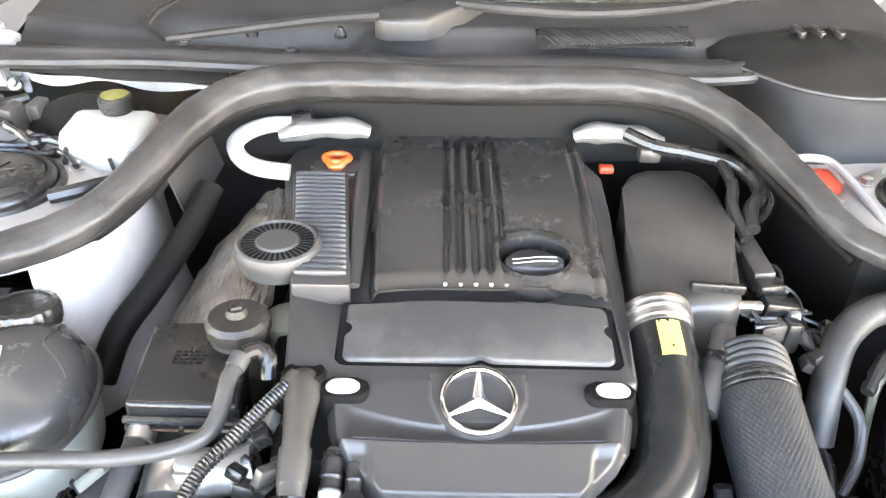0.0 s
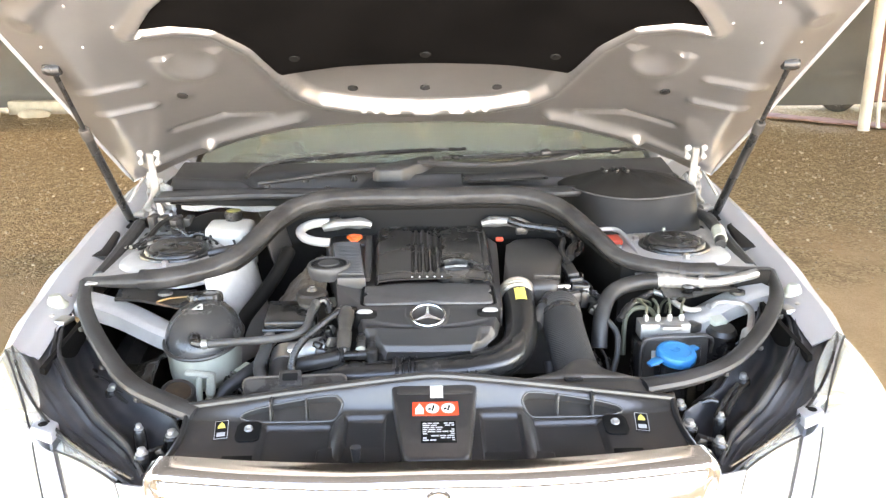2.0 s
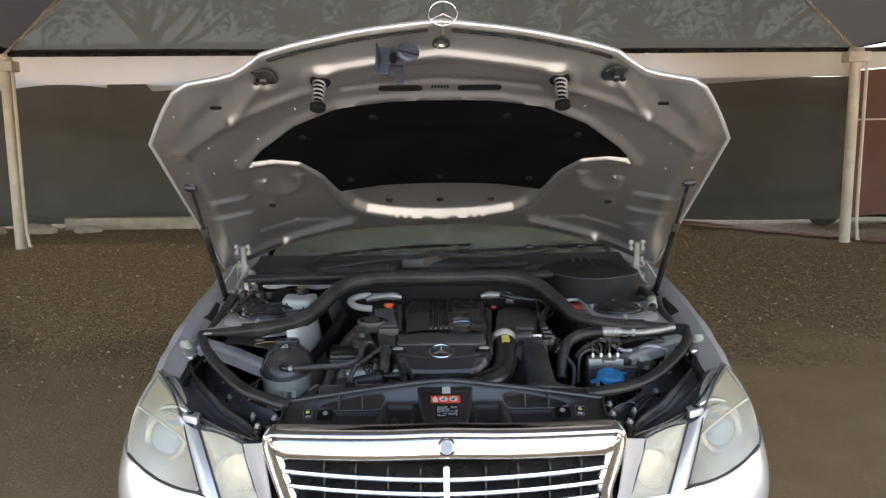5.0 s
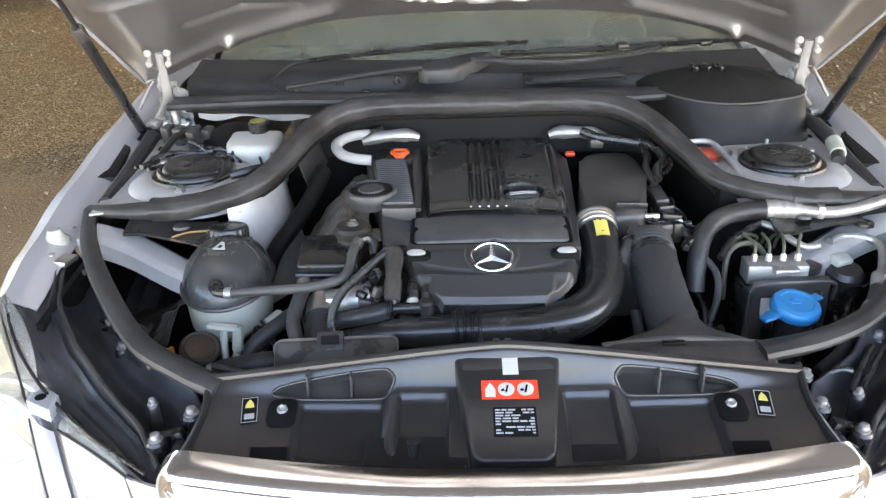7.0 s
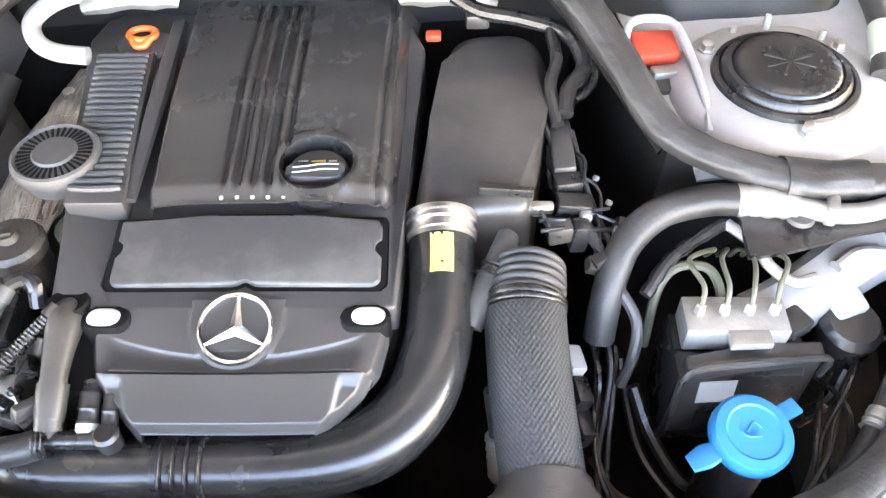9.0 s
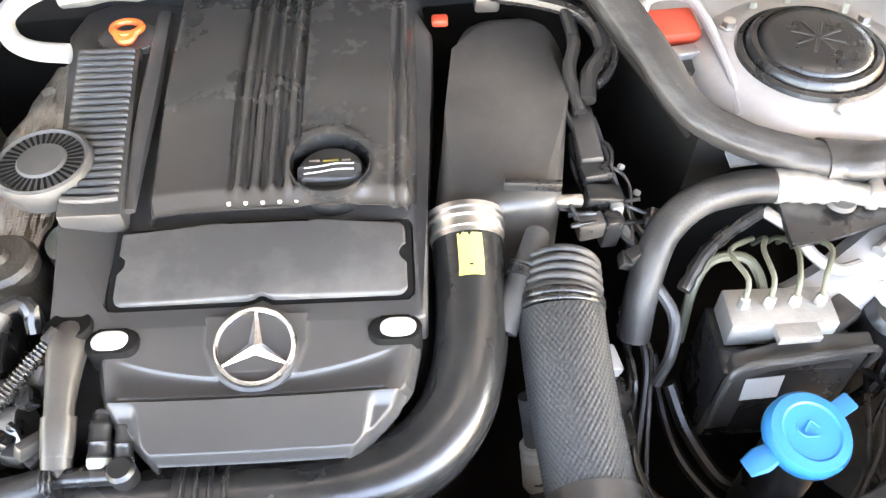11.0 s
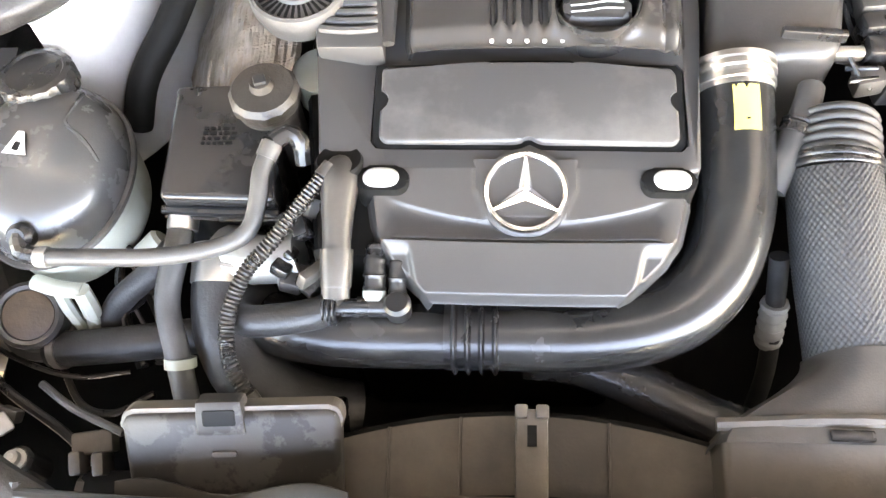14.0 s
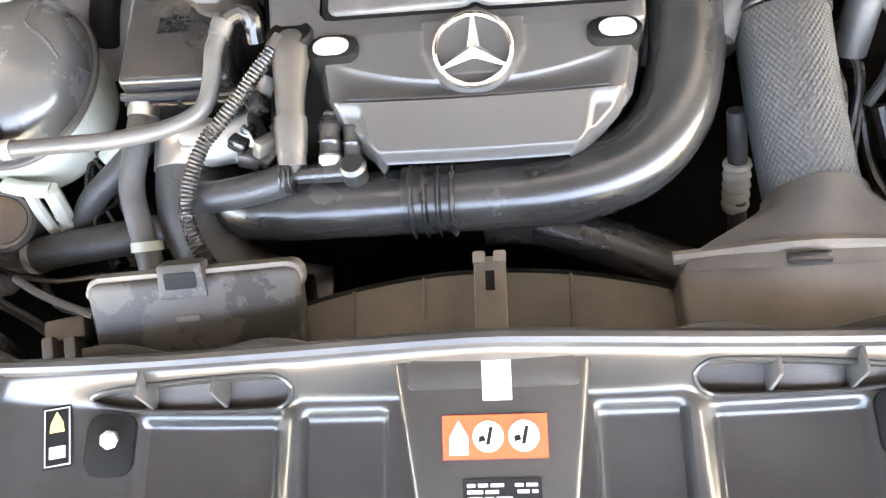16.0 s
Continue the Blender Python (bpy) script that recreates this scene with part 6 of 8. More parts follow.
bm = bm_new()
sheet(bm, pipe_patch(.590, .634, .33, .0368, .0012), 8, 6)
lab = part("yellow_label", bm, YELLOW, pipe, "bright yellow sticker")
for y, w in ((.602, .05),):
    bm = bm_new()
    sheet(bm, pipe_patch(y - .0022, y, w, .0385, .0005), 4, 2)
    part("label_mark", bm, INK, lab)
bm = bm_new()
tube(bm, [(.226, .555, .790), (.243, .585, .806), (.262, .625, .818), (.272, .652, .818)], [.017, .0145, .0135, .013], 14, .008)
part("side_stub", bm, HOSE, pipe)
bm = bm_new()
tube(bm, [(.250, .600, .811), (.256, .612, .8145)], .0165, 14, .002, rib=lambda s: .0012 * math.sin(1400 * s))
part("stub_ring", bm, BLACK, pipe)

hose = holder("intake_hose", (.295, .5, .68), "black corrugated air intake hose", "hose")
HP = [(.293, .652, .803), (.290, .60, .800), (.287, .56, .791), (.290, .49, .765), (.296, .43, .742), (.299, .395, .73)]
HPS = spline(HP, .0008)


def along(a, b):
    return [p for p in HPS if b <= p.y <= a]


bm = bm_new()
tube(bm, along(.622, .580), .0385, 28, raw=True, rib=lambda s: .0045 * abs(math.sin(math.pi * s / .0088)) ** .7)
part("bellows", bm, RUBBER, hose)
bm = bm_new()
tube(bm, along(.581, .569), .0447, 28, raw=True, rib=lambda s: -.0012 * math.cos(math.pi * s / .006) ** 6)
part("ring", bm, BLACK, hose)
bm = bm_new()
tube(bm, along(.408, .397), .0455, 28, raw=True, rib=lambda s: -.0012 * math.cos(math.pi * s / .006) ** 6)
part("end_ring", bm, HOSE, hose)
MESHH = mat("ribbed_hose", (0.025, 0.0254, 0.026), 0.5, 0, 0.2, 9, 0.15, 500, 0, 0.12, (0.12, 0.115, 0.11), 10, specular=0.4)
bm = bm_new()
n_ = 240
rings, s_, prev = [], 0.0, None
src = along(.571, .398)
for p in src:
    s_ += (p - prev).length if prev is not None else 0
    prev = p
    tan = Vector((0, -1, -.36)).normalized()
    sd = Vector((1, 0, 0))
    tp = sd.cross(tan).normalized() * -1
    row = []
    for k in range(n_):
        a = 2 * math.pi * k / n_
        r = .0425 + .0007 * math.sin(2 * math.pi * s_ / .0072) * math.sin(48 * a)
        row.append(bm.verts.new(p + r * (math.cos(a) * sd + math.sin(a) * tp)))
    rings.append(row)
for a, b in zip(rings, rings[1:]):
    for k in range(n_):
        bm.faces.new((a[k], a[(k + 1) % n_], b[(k + 1) % n_], b[k]))
part("corrugated_body", bm, MESHH, hose, "", 60)
snork = holder("air_snorkel", (.29, .30, .68), "dusty black air intake snorkel below the hose", "snorkel")
bm = bm_new()


def snork_fn(u, v):
    a = 2 * math.pi * u
    c = Vector((.284 + .016 * v, .318 + .085 * v, .722 + .010 * v))
    ca, sa = math.cos(a), math.sin(a)
    q = max(abs(ca), abs(sa))
    w = smooth(0, 1, v)
    rx = (.125 / max(q, .75)) * (1 - w) + .047 * w
    rz = (.048 / max(q, .75)) * (1 - w) + .047 * w
    return c + Vector((rx * ca, -.25 * rz * sa * 0, rz * sa))


sheet(bm, snork_fn, 40, 14)
bmesh.ops.remove_doubles(bm, verts=bm.verts[:], dist=1e-5)
part("neck", bm, SATIN, snork)
bm = bm_new()
prism(bm, [(.163, .335), (.410, .335), (.425, .30), (.425, .16), (.175, .16)], .64, lambda x, y: np.interp(y, [.16, .335], [.70, .768]), .008, 3)
part("lower_box", bm, DUSTY, snork)
bm = bm_new()
tube(bm, [(.160, .334, .763), (.28, .338, .772), (.412, .334, .763)], .006, 8, .03)
part("joint_lip", bm, DUSTY, snork)
bm = bm_new()
box(bm, (.268, .324, .774), (.036, .010, .006), .002)
part("clip", bm, BLACK, snork)
bm = bm_new()
tube(bm, [(.34, .392, .755), (.352, .36, .765), (.362, .335, .768)], .004, 6, .01)
part("moulding_rib", bm, SATIN, snork)
bm = bm_new()
tube(bm, [(.0, .415, .705), (.05, .408, .708), (.11, .385, .706), (.17, .355, .705), (.23, .33, .71)], .0235, 16, .015)
tagged(part("lower_pipe", bm, BLACK), "black plastic pipe running low before the engine", "pipe")
bm = bm_new()
tube(bm, [(.253, .52, .72), (.262, .482, .65), (.268, .44, .57), (.26, .40, .48)], .010, 12, .02)
sl = tagged(part("drain_hose", bm, HOSE), "grey hose with a pale sleeve dropping beside the engine", "hose")
bm = bm_new()
tube(bm, [(.2595, .492, .670), (.264, .468, .615)], .014, 12, .004, rib=lambda s: .0015 * math.sin(s * 500))
part("sleeve", bm, WHITE, sl)


# ---- front panel over the radiator ----
pan = holder("radiator_cover", (0, .15, .70), "glossy black plastic panel over the radiator with stickers", "panel")


def pan_yb(x):
    return .239 + .012 * (abs(x) / .42) ** 3


def pan_zb(x):
    return .826 - .043 * (abs(x) / .333) ** 1.25


def pan_yf(x):
    return .020 + .062 * (abs(x) / .44) ** 1.7


def pan_z(x, y):
    """The panel drops steeply below its rear lip, then slopes gently to the grille, with sunk cells."""
    b, f = pan_yb(x), pan_yf(x)
    d, a = max(0.0, b - y), abs(x)
    low = min(.754 + .018 * smooth(.178, .150, a), pan_zb(x) - .006)
    z = pan_zb(x) - (pan_zb(x) - low) * smooth(.003, .028, d)
    z -= (low - .728) * max(0.0, min(1.0, (d - .028) / (b - f - .028)))
    cell = max(smooth(.080, .086, a) * smooth(.153, .148, a), smooth(.174, .180, a) * smooth(.298, .288, a))
    t = d / (b - f)
    return z - .010 * cell * smooth(.030, .040, d) * smooth(.72, .66, t) + .004 * math.exp(-((a - .163) / .008) ** 2) * smooth(.02, .04, d) * smooth(.75, .6, t)


def on_pan(x, y, up=0.0, turn=0.0):
    """A frame lying on the panel at (x, y)."""
    e = .012
    n = Vector((-(pan_z(x + e, y) - pan_z(x - e, y)) / (2 * e), -(pan_z(x, y + e) - pan_z(x, y - e)) / (2 * e), 1)).normalized()
    ax = Vector((1, 0, 0)) - n * n.x
    ax.normalize()
    r = Matrix((ax, n.cross(ax), n)).transposed().to_4x4()
    return Matrix.Translation(Vector((x, y, pan_z(x, y))) + n * up) @ r @ pose(0, 0, 0, 0, 0, turn)


bm = bm_new()


def pan_fn(u, v):
    x = (u - .5) * 2 * .437
    b, f = pan_yb(x), pan_yf(x)
    y = b + (f - b) * v
    return Vector((x, y, pan_z(x, y)))


sheet(bm, pan_fn, 260, 90, .004)
body = part("panel_body", bm, PANEL, pan, "", 40)
for s in (-1, 1):
    cut = bm_new()
    o = [(s * .158, .2225), (s * .164, .2165), (s * .185, .2140), (s * .25, .2145), (s * .30, .2165), (s * .327, .2205), (s * .337, .2245), (s * .325, .2285), (s * .28, .2300), (s * .20, .2300), (s * .168, .2285)]
    o = [(q.x, q.y) for q in spline([(x, y, 0) for x, y in o + o[:1]], .004)][:-1]
    prism(cut, o if s > 0 else o[::-1], .70, .86, 0)
    carve(body, cut)
    bm = bm_new()
    tube(bm, [Vector((x, y, pan_z(x, y) + .0005)) for x, y in o + o[:1]], .0024, 8, raw=True)
    part("opening_rim", bm, PANEL, pan)
    for x in (.221, .284):
        bm = bm_new()
        box(bm, (s * x, .2275, .770), (.0034, .022, .046), .0008)
        part("fin", bm, HOSE, pan)
    bm = bm_new()
    sheet(bm, lambda u, v: Vector((s * (.150 + .20 * u), .210 + .055 * v + .006 * math.sin(9 * u), .742 + .03 * v)), 12, 4, .003)
    part("opening_floor", bm, SATIN, pan)
    # sticker, screw well
    m = on_pan(s * .366, .197, .0012, -8 * s)
    for y0, y1, mt, dx in ((-.026, .026, INK, .0125), (.004, .021, YELLOW, .0065), (-.018, -.008, GREYI, .007)):
        bm = bm_new()
        if mt is YELLOW:
            prism(bm, [(-dx, y0), (dx, y0), (dx * .8, y0 + .008), (0, y1), (-dx * .8, y0 + .008)], .0006, .0012, 0, m=m)
        else:
            prism(bm, [(-dx, y0), (dx, y0), (dx, y1), (-dx, y1)], 0 if mt is INK else .0006, .0006 if mt is INK else .0012, 0, m=m)
        part("warning_sticker" if mt is INK else "sticker_mark", bm, mt, pan)
    for x0, x1, y0, y1 in ((-.0115, .0115, .0232, .0242), (-.0115, .0115, -.0242, -.0232), (-.0115, -.0105, -.0232, .0232), (.0105, .0115, -.0232, .0232)):
        bm = bm_new()
        prism(bm, [(x0, y0), (x1, y0), (x1, y1), (x0, y1)], .0006, .001, 0, m=m)
        part("sticker_border", bm, GREYI, pan)
    q = Vector((s * .318, .193, pan_z(.318, .193) + .003))
    # raised black plate drawn for the shade in the screw's well
    bm = bm_new()
    prism(bm, rounded(-.021, .021, -.030, .022, .012), -.004, .0028, .0012, m=on_pan(s * .318, .193, .0012))
    part("screw_well", bm, INK, pan)
    bm = bm_new()
    lathe(bm, [(.008, 0), (.008, .004), (.0055, .0055), (.003, .004), (0, .004)], q, (24, 0, 0), 7)
    part("screw", bm, ALLOY, pan)
    bm = bm_new()
    tube(bm, [(s * .437, .265, .770), (s * .432, .19, .748), (s * .445, .09, .735)], .006, 8, .02)
    part("side_lip", bm, PANEL, pan)
    # black box on the surface instead of a shaded recess
    bm = bm_new()
    box(bm, (s * .325, .115, pan_z(.325, .115) + .001), (.05, .022, .004), .001, (18, 0, 0))
    part("recess_mark", bm, INK, pan)
bm = bm_new()
tube(bm, [Vector((x, pan_yb(x) + .002, pan_zb(x) + .001)) for x in np.linspace(-.437, .437, 40)], .0075, 10, raw=True)
part("back_lip", bm, PANEL, pan)


def con_z(x, y):
    return float(np.interp(y, [.07, .245], [.766, .816]))


bm = bm_new()
prism(bm, [(-.074, .243), (.080, .243), (.058, .075), (.045, .064), (-.038, .064), (-.05, .075)], .70, con_z, .006, 3)
con = part("centre_console", bm, PANEL, pan)


def on_con(x, y, up=.0008):
    return pose(x, y, con_z(x, y) + up, 16, 0, 0)


bm = bm_new()
prism(bm, [(-.011, -.018), (.011, -.018), (.011, .018), (-.011, .018)], 0, .0008, 0, m=on_con(.007, .217))
part("white_sticker", bm, PAPER, con, "plain white sticker")
bm = bm_new()
prism(bm, [(-.039, -.016), (.039, -.016), (.039, .016), (-.039, .016)], 0, .0008, 0, m=on_con(.004, .174))
red = part("red_label", bm, REDL, con, "red warning label with three white symbols")
m = on_con(.004, .174, .0016)
for k, o in enumerate(([(-.034, -.013), (-.020, -.013), (-.020, .0), (-.027, .012), (-.034, .0)], circle(-.005, 0, .0115), circle(.0215, 0, .0115))):
    bm = bm_new()
    prism(bm, o, 0, .0006, 0, m=m)
    part("white_symbol", bm, PAPER, red)
    if k:
        bm = bm_new()
        cx = -.005 if k == 1 else .0215
        prism(bm, [(cx - .002, -.006), (cx + .001, -.006), (cx + .004, .007), (cx + .001, .007)], .0006, .001, 0, m=m)
        prism(bm, [(cx - .007, -.004), (cx - .002, -.003), (cx - .003, .001), (cx - .007, 0)], .0006, .001, 0, m=m)
        part("symbol_mark", bm, INK, red)
bm = bm_new()
prism(bm, [(-.029, -.024), (.029, -.024), (.029, .024), (-.029, .024)], 0, .0008, 0, m=on_con(.008, .122))
plate = part("data_label", bm, INK, con, "black data label with rows of pale print")
m = on_con(.008, .122, .0016)
rg = random.Random(3)
for k in range(9):
    y = .019 - .0047 * k
    x = -.026
    while x < .024:
        w = rg.uniform(.004, .013)
        if k in (3, 4) and x < 0 or rg.random() < .8:
            x2 = min(.026, x + w)
            bm = bm_new()
            prism(bm, [(x, y - .0012), (x2, y - .0012), (x2, y + .0012), (x, y + .0012)], 0, .0003, 0, m=m)
            part("print_bar", bm, GREYI, plate)
        x += w + .002
bm = bm_new()
prism(bm, rounded(-.065, .065, -.008, .014, .004), 0, .003, .001, m=on_con(.004, .217, -.0015))
part("sticker_recess", bm, PANEL, con)
peg = bm_new()
tube(peg, [(-.127, .105, .72), (-.127, .1, .755), (-.127, .1, .770)], [.0065, .0065, .009], 12, .006)
part("peg", peg, PANEL, pan)
bm = bm_new()
prism(bm, rounded(-.195, -.055, .075, .135, .006), .70, lambda x, y: pan_z(-.125, y) + .004, .003)
part("latch_cover", bm, PANEL, pan)
# slot is a black bar, its darkness in the colour
bm = bm_new()
box(bm, (-.125, .085, .737), (.12, .016, .008), .002)
part("latch_slot", bm, INK, pan)
bm = bm_new()
prism(bm, rounded(.07, .20, .062, .120, .006), .70, lambda x, y: pan_z(.13, y) + .004, .003)
part("latch_cover", bm, PANEL, pan)

# ---- left of the engine ----
tank = holder("coolant_tank", (-.49, .57, .62), "coolant expansion tank with dark dome, milky base and black cap", "coolant tank")
C = Vector((-.487, .578, .768))


def dome(u, v):
    a, b = 2 * math.pi * u, v * math.pi / 2
    r = math.cos(b) ** .85
    return C + Vector((.080 * r * math.cos(a), (.100 if math.sin(a) < 0 else .095) * r * math.sin(a), .068 * math.sin(b) + .012 * r * math.sin(a)))


DOME = mat("dark_tank_plastic", (0.04, 0.04, 0.04), 0.24, 0, 0.15, 7, 0.06, 400, 0.1, 0.25, (0.16, 0.15, 0.14), 8)
bm = bm_new()
sheet(bm, dome, 44, 18)
bmesh.ops.remove_doubles(bm, verts=bm.verts[:], dist=1e-5)
part("dome", bm, DOME, tank, "dark dusty dome", 60)
for u0, u1 in ((.98, .16), (.60, .42)):
    bm = bm_new()
    tube(bm, [dome(u0 + (u1 - u0) * k / 8 + (0 if u1 < u0 and u0 < .9 else -(u1 - u0) * k / 8 + (u1 + 1 - u0) * k / 8), .42 + .30 * math.sin(math.pi * k / 8)) for k in range(9)], .0022, 6, .006)
    part("moulding_ridge", bm, DOME, tank)
bm = bm_new()
tube(bm, [C + Vector((.081 * math.cos(k * math.pi / 24), (.101 if math.sin(k * math.pi / 24) < 0 else .096) * math.sin(k * math.pi / 24), .012 * math.sin(k * math.pi / 24))) for k in range(49)], .0045, 8, raw=True)
part("seam", bm, SATIN, tank)
bm = bm_new()


def belly(u, v):
    a = 2 * math.pi * u
    r = 1 - .10 * v - .5 * smooth(.6, 1, v)
    return C + Vector((.079 * r * math.cos(a), .097 * r * math.sin(a), .012 * (1 - v) * math.sin(a) - .004 - .11 * v))


sheet(bm, belly, 44, 16)
part("base", bm, MILKY, tank, "milky plastic base", 60)
cm = (-.498, .653, .812)
bm = bm_new()
lathe(bm, [(.030, -.02), (.032, .0)], cm, (-8, 0, 0), 30)
part("filler_neck", bm, DOME, tank)
bm = bm_new()
lathe(bm, [(.036, 0), (.038, .003), (.038, .020), (.036, .025), (.030, .027), (.028, .025), (0, .026)], cm, (-8, 0, 0), 72, wob=lambda a, k: 1 + (.025 if math.sin(18 * a) > 0 else -.02) * (0 < k < 4))
part("tank_cap", bm, BLACK, tank, "black ribbed screw cap")
mt = pose(-.489, .567, .8375, 8, 0, -6)
bm = bm_new()
prism(bm, [(-.012, -.010), (.012, -.010), (.003, .014), (-.003, .014)], 0, .001, 0, m=mt)
part("warning_mark", bm, PAPER, tank)
bm = bm_new()
prism(bm, [(-.004, -.006), (.003, -.007), (.004, .002), (-.002, .003)], .001, .0014, 0, m=mt)
part("mark_symbol", bm, INK, tank)
bm = bm_new()
lathe(bm, [(.013, -.006), (.013, .010), (.009, .016), (0, .016)], (-.483, .493, .793), (40, 0, 0), 18)
tube(bm, [(-.483, .488, .80), (-.478, .472, .797), (-.460, .468, .795)], .009, 10, .006)
part("outlet", bm, BLACK, tank)
bm = bm_new()
tube(bm, [(-.50, .474, .728), (-.475, .466, .73), (-.448, .464, .728)], .009, 10, .01, .8)
tube(bm, [(-.448, .464, .732), (-.450, .458, .70), (-.458, .45, .655)], [.009, .010, .008], 8, .01)
tube(bm, [(-.472, .464, .732), (-.474, .458, .70), (-.472, .45, .66)], [.006, .007, .006], 8, .01)
box(bm, (-.46, .45, .655), (.028, .012, .012), .003)
part("bracket", bm, MILKY, tank)
bm = bm_new()
lathe(bm, [(.018, 0), (.018, .03), (.014, .034)], (-.405, .512, .70), (0, 70, 40), 18)
part("hose_port", bm, MILKY, tank)

motor = holder("water_pump", (-.52, .44, .62), "rusty brown electric water pump below the coolant tank", "pump")
bm = bm_new()
lathe(bm, [(.034, -.05), (.036, .0), (.035, .006), (.031, .010), (.027, .009), (.026, .005), (0, .006)], (-.515, .45, .695), (20, 14, 0), 28)
part("motor_can", bm, SATIN, motor)
bm = bm_new()
lathe(bm, [(0, .004), (.0255, .004), (.0255, .0075), (.015, .010), (0, .011)], (-.515, .45, .695), (20, 14, 0), 28)
part("brown_top", bm, mat("brown_dusted_can", (0.055, 0.036, 0.022), 0.5, 0.1, 0.3, 40, 0.2, 200), motor)
bm = bm_new()
lathe(bm, [(.044, -.055), (.044, -.035), (.036, -.03)], (-.515, .45, .695), (14, 10, 0), 28)
part("pump_housing", bm, SATIN, motor)
bm = bm_new()
tube(bm, [(-.555, .435, .69), (-.575, .425, .675)], .012, 10, .006)
part("plug", bm, SATIN, motor)
bm = bm_new()
tube(bm, [(-.556, .438, .703), (-.568, .434, .700)], .007, 8, .004)
part("orange_clip", bm, mat("rusty_orange_clip", (0.45, 0.14, 0.03), 0.5), motor)
for nm, pts, r, lb in (
        ("lower_coolant_hose", [(-.50, .425, .66), (-.455, .425, .672), (-.40, .428, .68), (-.335, .438, .68)], .019, "dusty black rubber coolant hose from the pump"),
        ("rear_coolant_hose", [(-.45, .45, .65), (-.425, .47, .69), (-.385, .495, .715), (-.36, .53, .72)], .014, "black rubber hose with white print behind the tank")):
    bm = bm_new()
    tube(bm, pts, r, 14, .01)
    h = tagged(part(nm, bm, RUBBER), lb, "hose")
    bm = bm_new()
    a, b = Vector(pts[0]), Vector(pts[1])
    tube(bm, [a.lerp(b, .15), a.lerp(b, .35)], r + .002, 14, .004)
    part("hose_clip", bm, STEEL, h)

bm = bm_new()
tube(bm, [(-.462, .468, .795), (-.40, .466, .80), (-.345, .466, .803), (-.29, .474, .807), (-.258, .488, .815), (-.250, .515, .826), (-.248, .54, .836), (-.238, .566, .845)], .0085, 12, .008)
h = tagged(part("vent_hose", bm, HOSE), "grey rubber vent hose from coolant tank to engine", "hose")
for a, b, mt in (((-.462, .468, .795), (-.450, .4675, .796), ALLOY), ((-.244, .552, .840), (-.239, .565, .845), HOSE)):
    bm = bm_new()
    tube(bm, [a, b], .0102, 12, .004)
    part("hose_clip", bm, mt, h)
bm = bm_new()
tube(bm, [(-.238, .566, .846), (-.226, .575, .846), (-.215, .572, .838), (-.213, .56, .82)], .009, 10, .006)
part("elbow", bm, BLACK, h)

bm = bm_new()
CH = spline([(-.182, .545, .838), (-.205, .512, .832), (-.231, .477, .82), (-.258, .448, .805), (-.272, .41, .787), (-.268, .375, .77), (-.245, .342, .745)], .0006)
tube(bm, CH, .0072, 16, raw=True, rib=lambda s: .0007 * math.sin(2 * math.pi * s / .0040))
conduit = tagged(part("wiring_conduit", bm, BLACK), "thin black corrugated wiring conduit", "conduit")
for k in (0, len(CH) - 26):
    bm = bm_new()
    tube(bm, CH[k:k + 25], .0088, 16, raw=True)
    part("end_sleeve", bm, SATIN, conduit)

bm = bm_new()
tube(bm, [(-.334, .515, .785), (-.340, .48, .772), (-.345, .44, .755), (-.332, .395, .738), (-.325, .355, .70), (-.32, .33, .65)], .0125, 12, .008)
h = tagged(part("radiator_hose", bm, HOSE), "grey rubber hose with white clip running down to the radiator", "hose")
bm = bm_new()
tube(bm, [(-.329, .392, .737), (-.3285, .384, .732)], .0155, 12, .002)
part("hose_clip", bm, MILKY, h)
bm = bm_new()
tube(bm, [(-.333, .518, .787), (-.3335, .506, .783)], .015, 12, .002)
part("hose_clamp", bm, STEEL, h)

turbo = holder("charge_hose", (-.29, .43, .68), "big black charge air hose elbow with steel clamp", "hose")
bm = bm_new()
tube(bm, [(-.296, .488, .745), (-.297, .455, .735), (-.288, .415, .715), (-.265, .385, .69), (-.22, .37, .66), (-.17, .37, .64)], [.031, .034, .035, .036, .034], 20, .01)
part("elbow", bm, RUBBER, turbo)
bm = bm_new()
tube(bm, [(-.296, .505, .752), (-.2965, .468, .74)], .0345, 20, .006)
part("clamp", bm, STEEL, turbo)
bm = bm_new()
tube(bm, [(-.296, .50, .755), (-.27, .485, .765), (-.235, .48, .775), (-.215, .482, .78)], [.026, .024, .022], 14, .01)
part("charge_pipe", bm, ALLOY, turbo, "cast alloy pipe")
bm = bm_new()
tube(bm, [(-.295, .476, .772), (-.28, .47, .778), (-.265, .477, .775)], .004, 8, .004)
part("clamp_screw", bm, STEEL, turbo)

ecu = holder("fuse_box", (-.30, .58, .72), "square black fuse box with lipped lid beside the engine", "fuse box")
LIDO = [(-.347, .520), (-.236, .518), (-.243, .60), (-.262, .66), (-.357, .655)]
bm = bm_new()
prism(bm, [(x * .97 - .009, y * .97 + .018) for x, y in LIDO], .70, .80, .006)
part("body", bm, BLACK, ecu)
bm = bm_new()
prism(bm, LIDO, .796, lambda x, y: .822 - .03 * (y - .52), .006, 3)
lid = part("lid", bm, BLACK, ecu, "glossy lipped lid")
bm = bm_new()
tube(bm, [(-.348, .517, .803), (-.292, .514, .804), (-.235, .515, .803)], .0045, 8, .02)
tube(bm, [(-.348, .517, .793), (-.292, .514, .794), (-.235, .515, .793)], .0035, 8, .02)
part("lid_rim", bm, BLACK, ecu)
bm = bm_new()
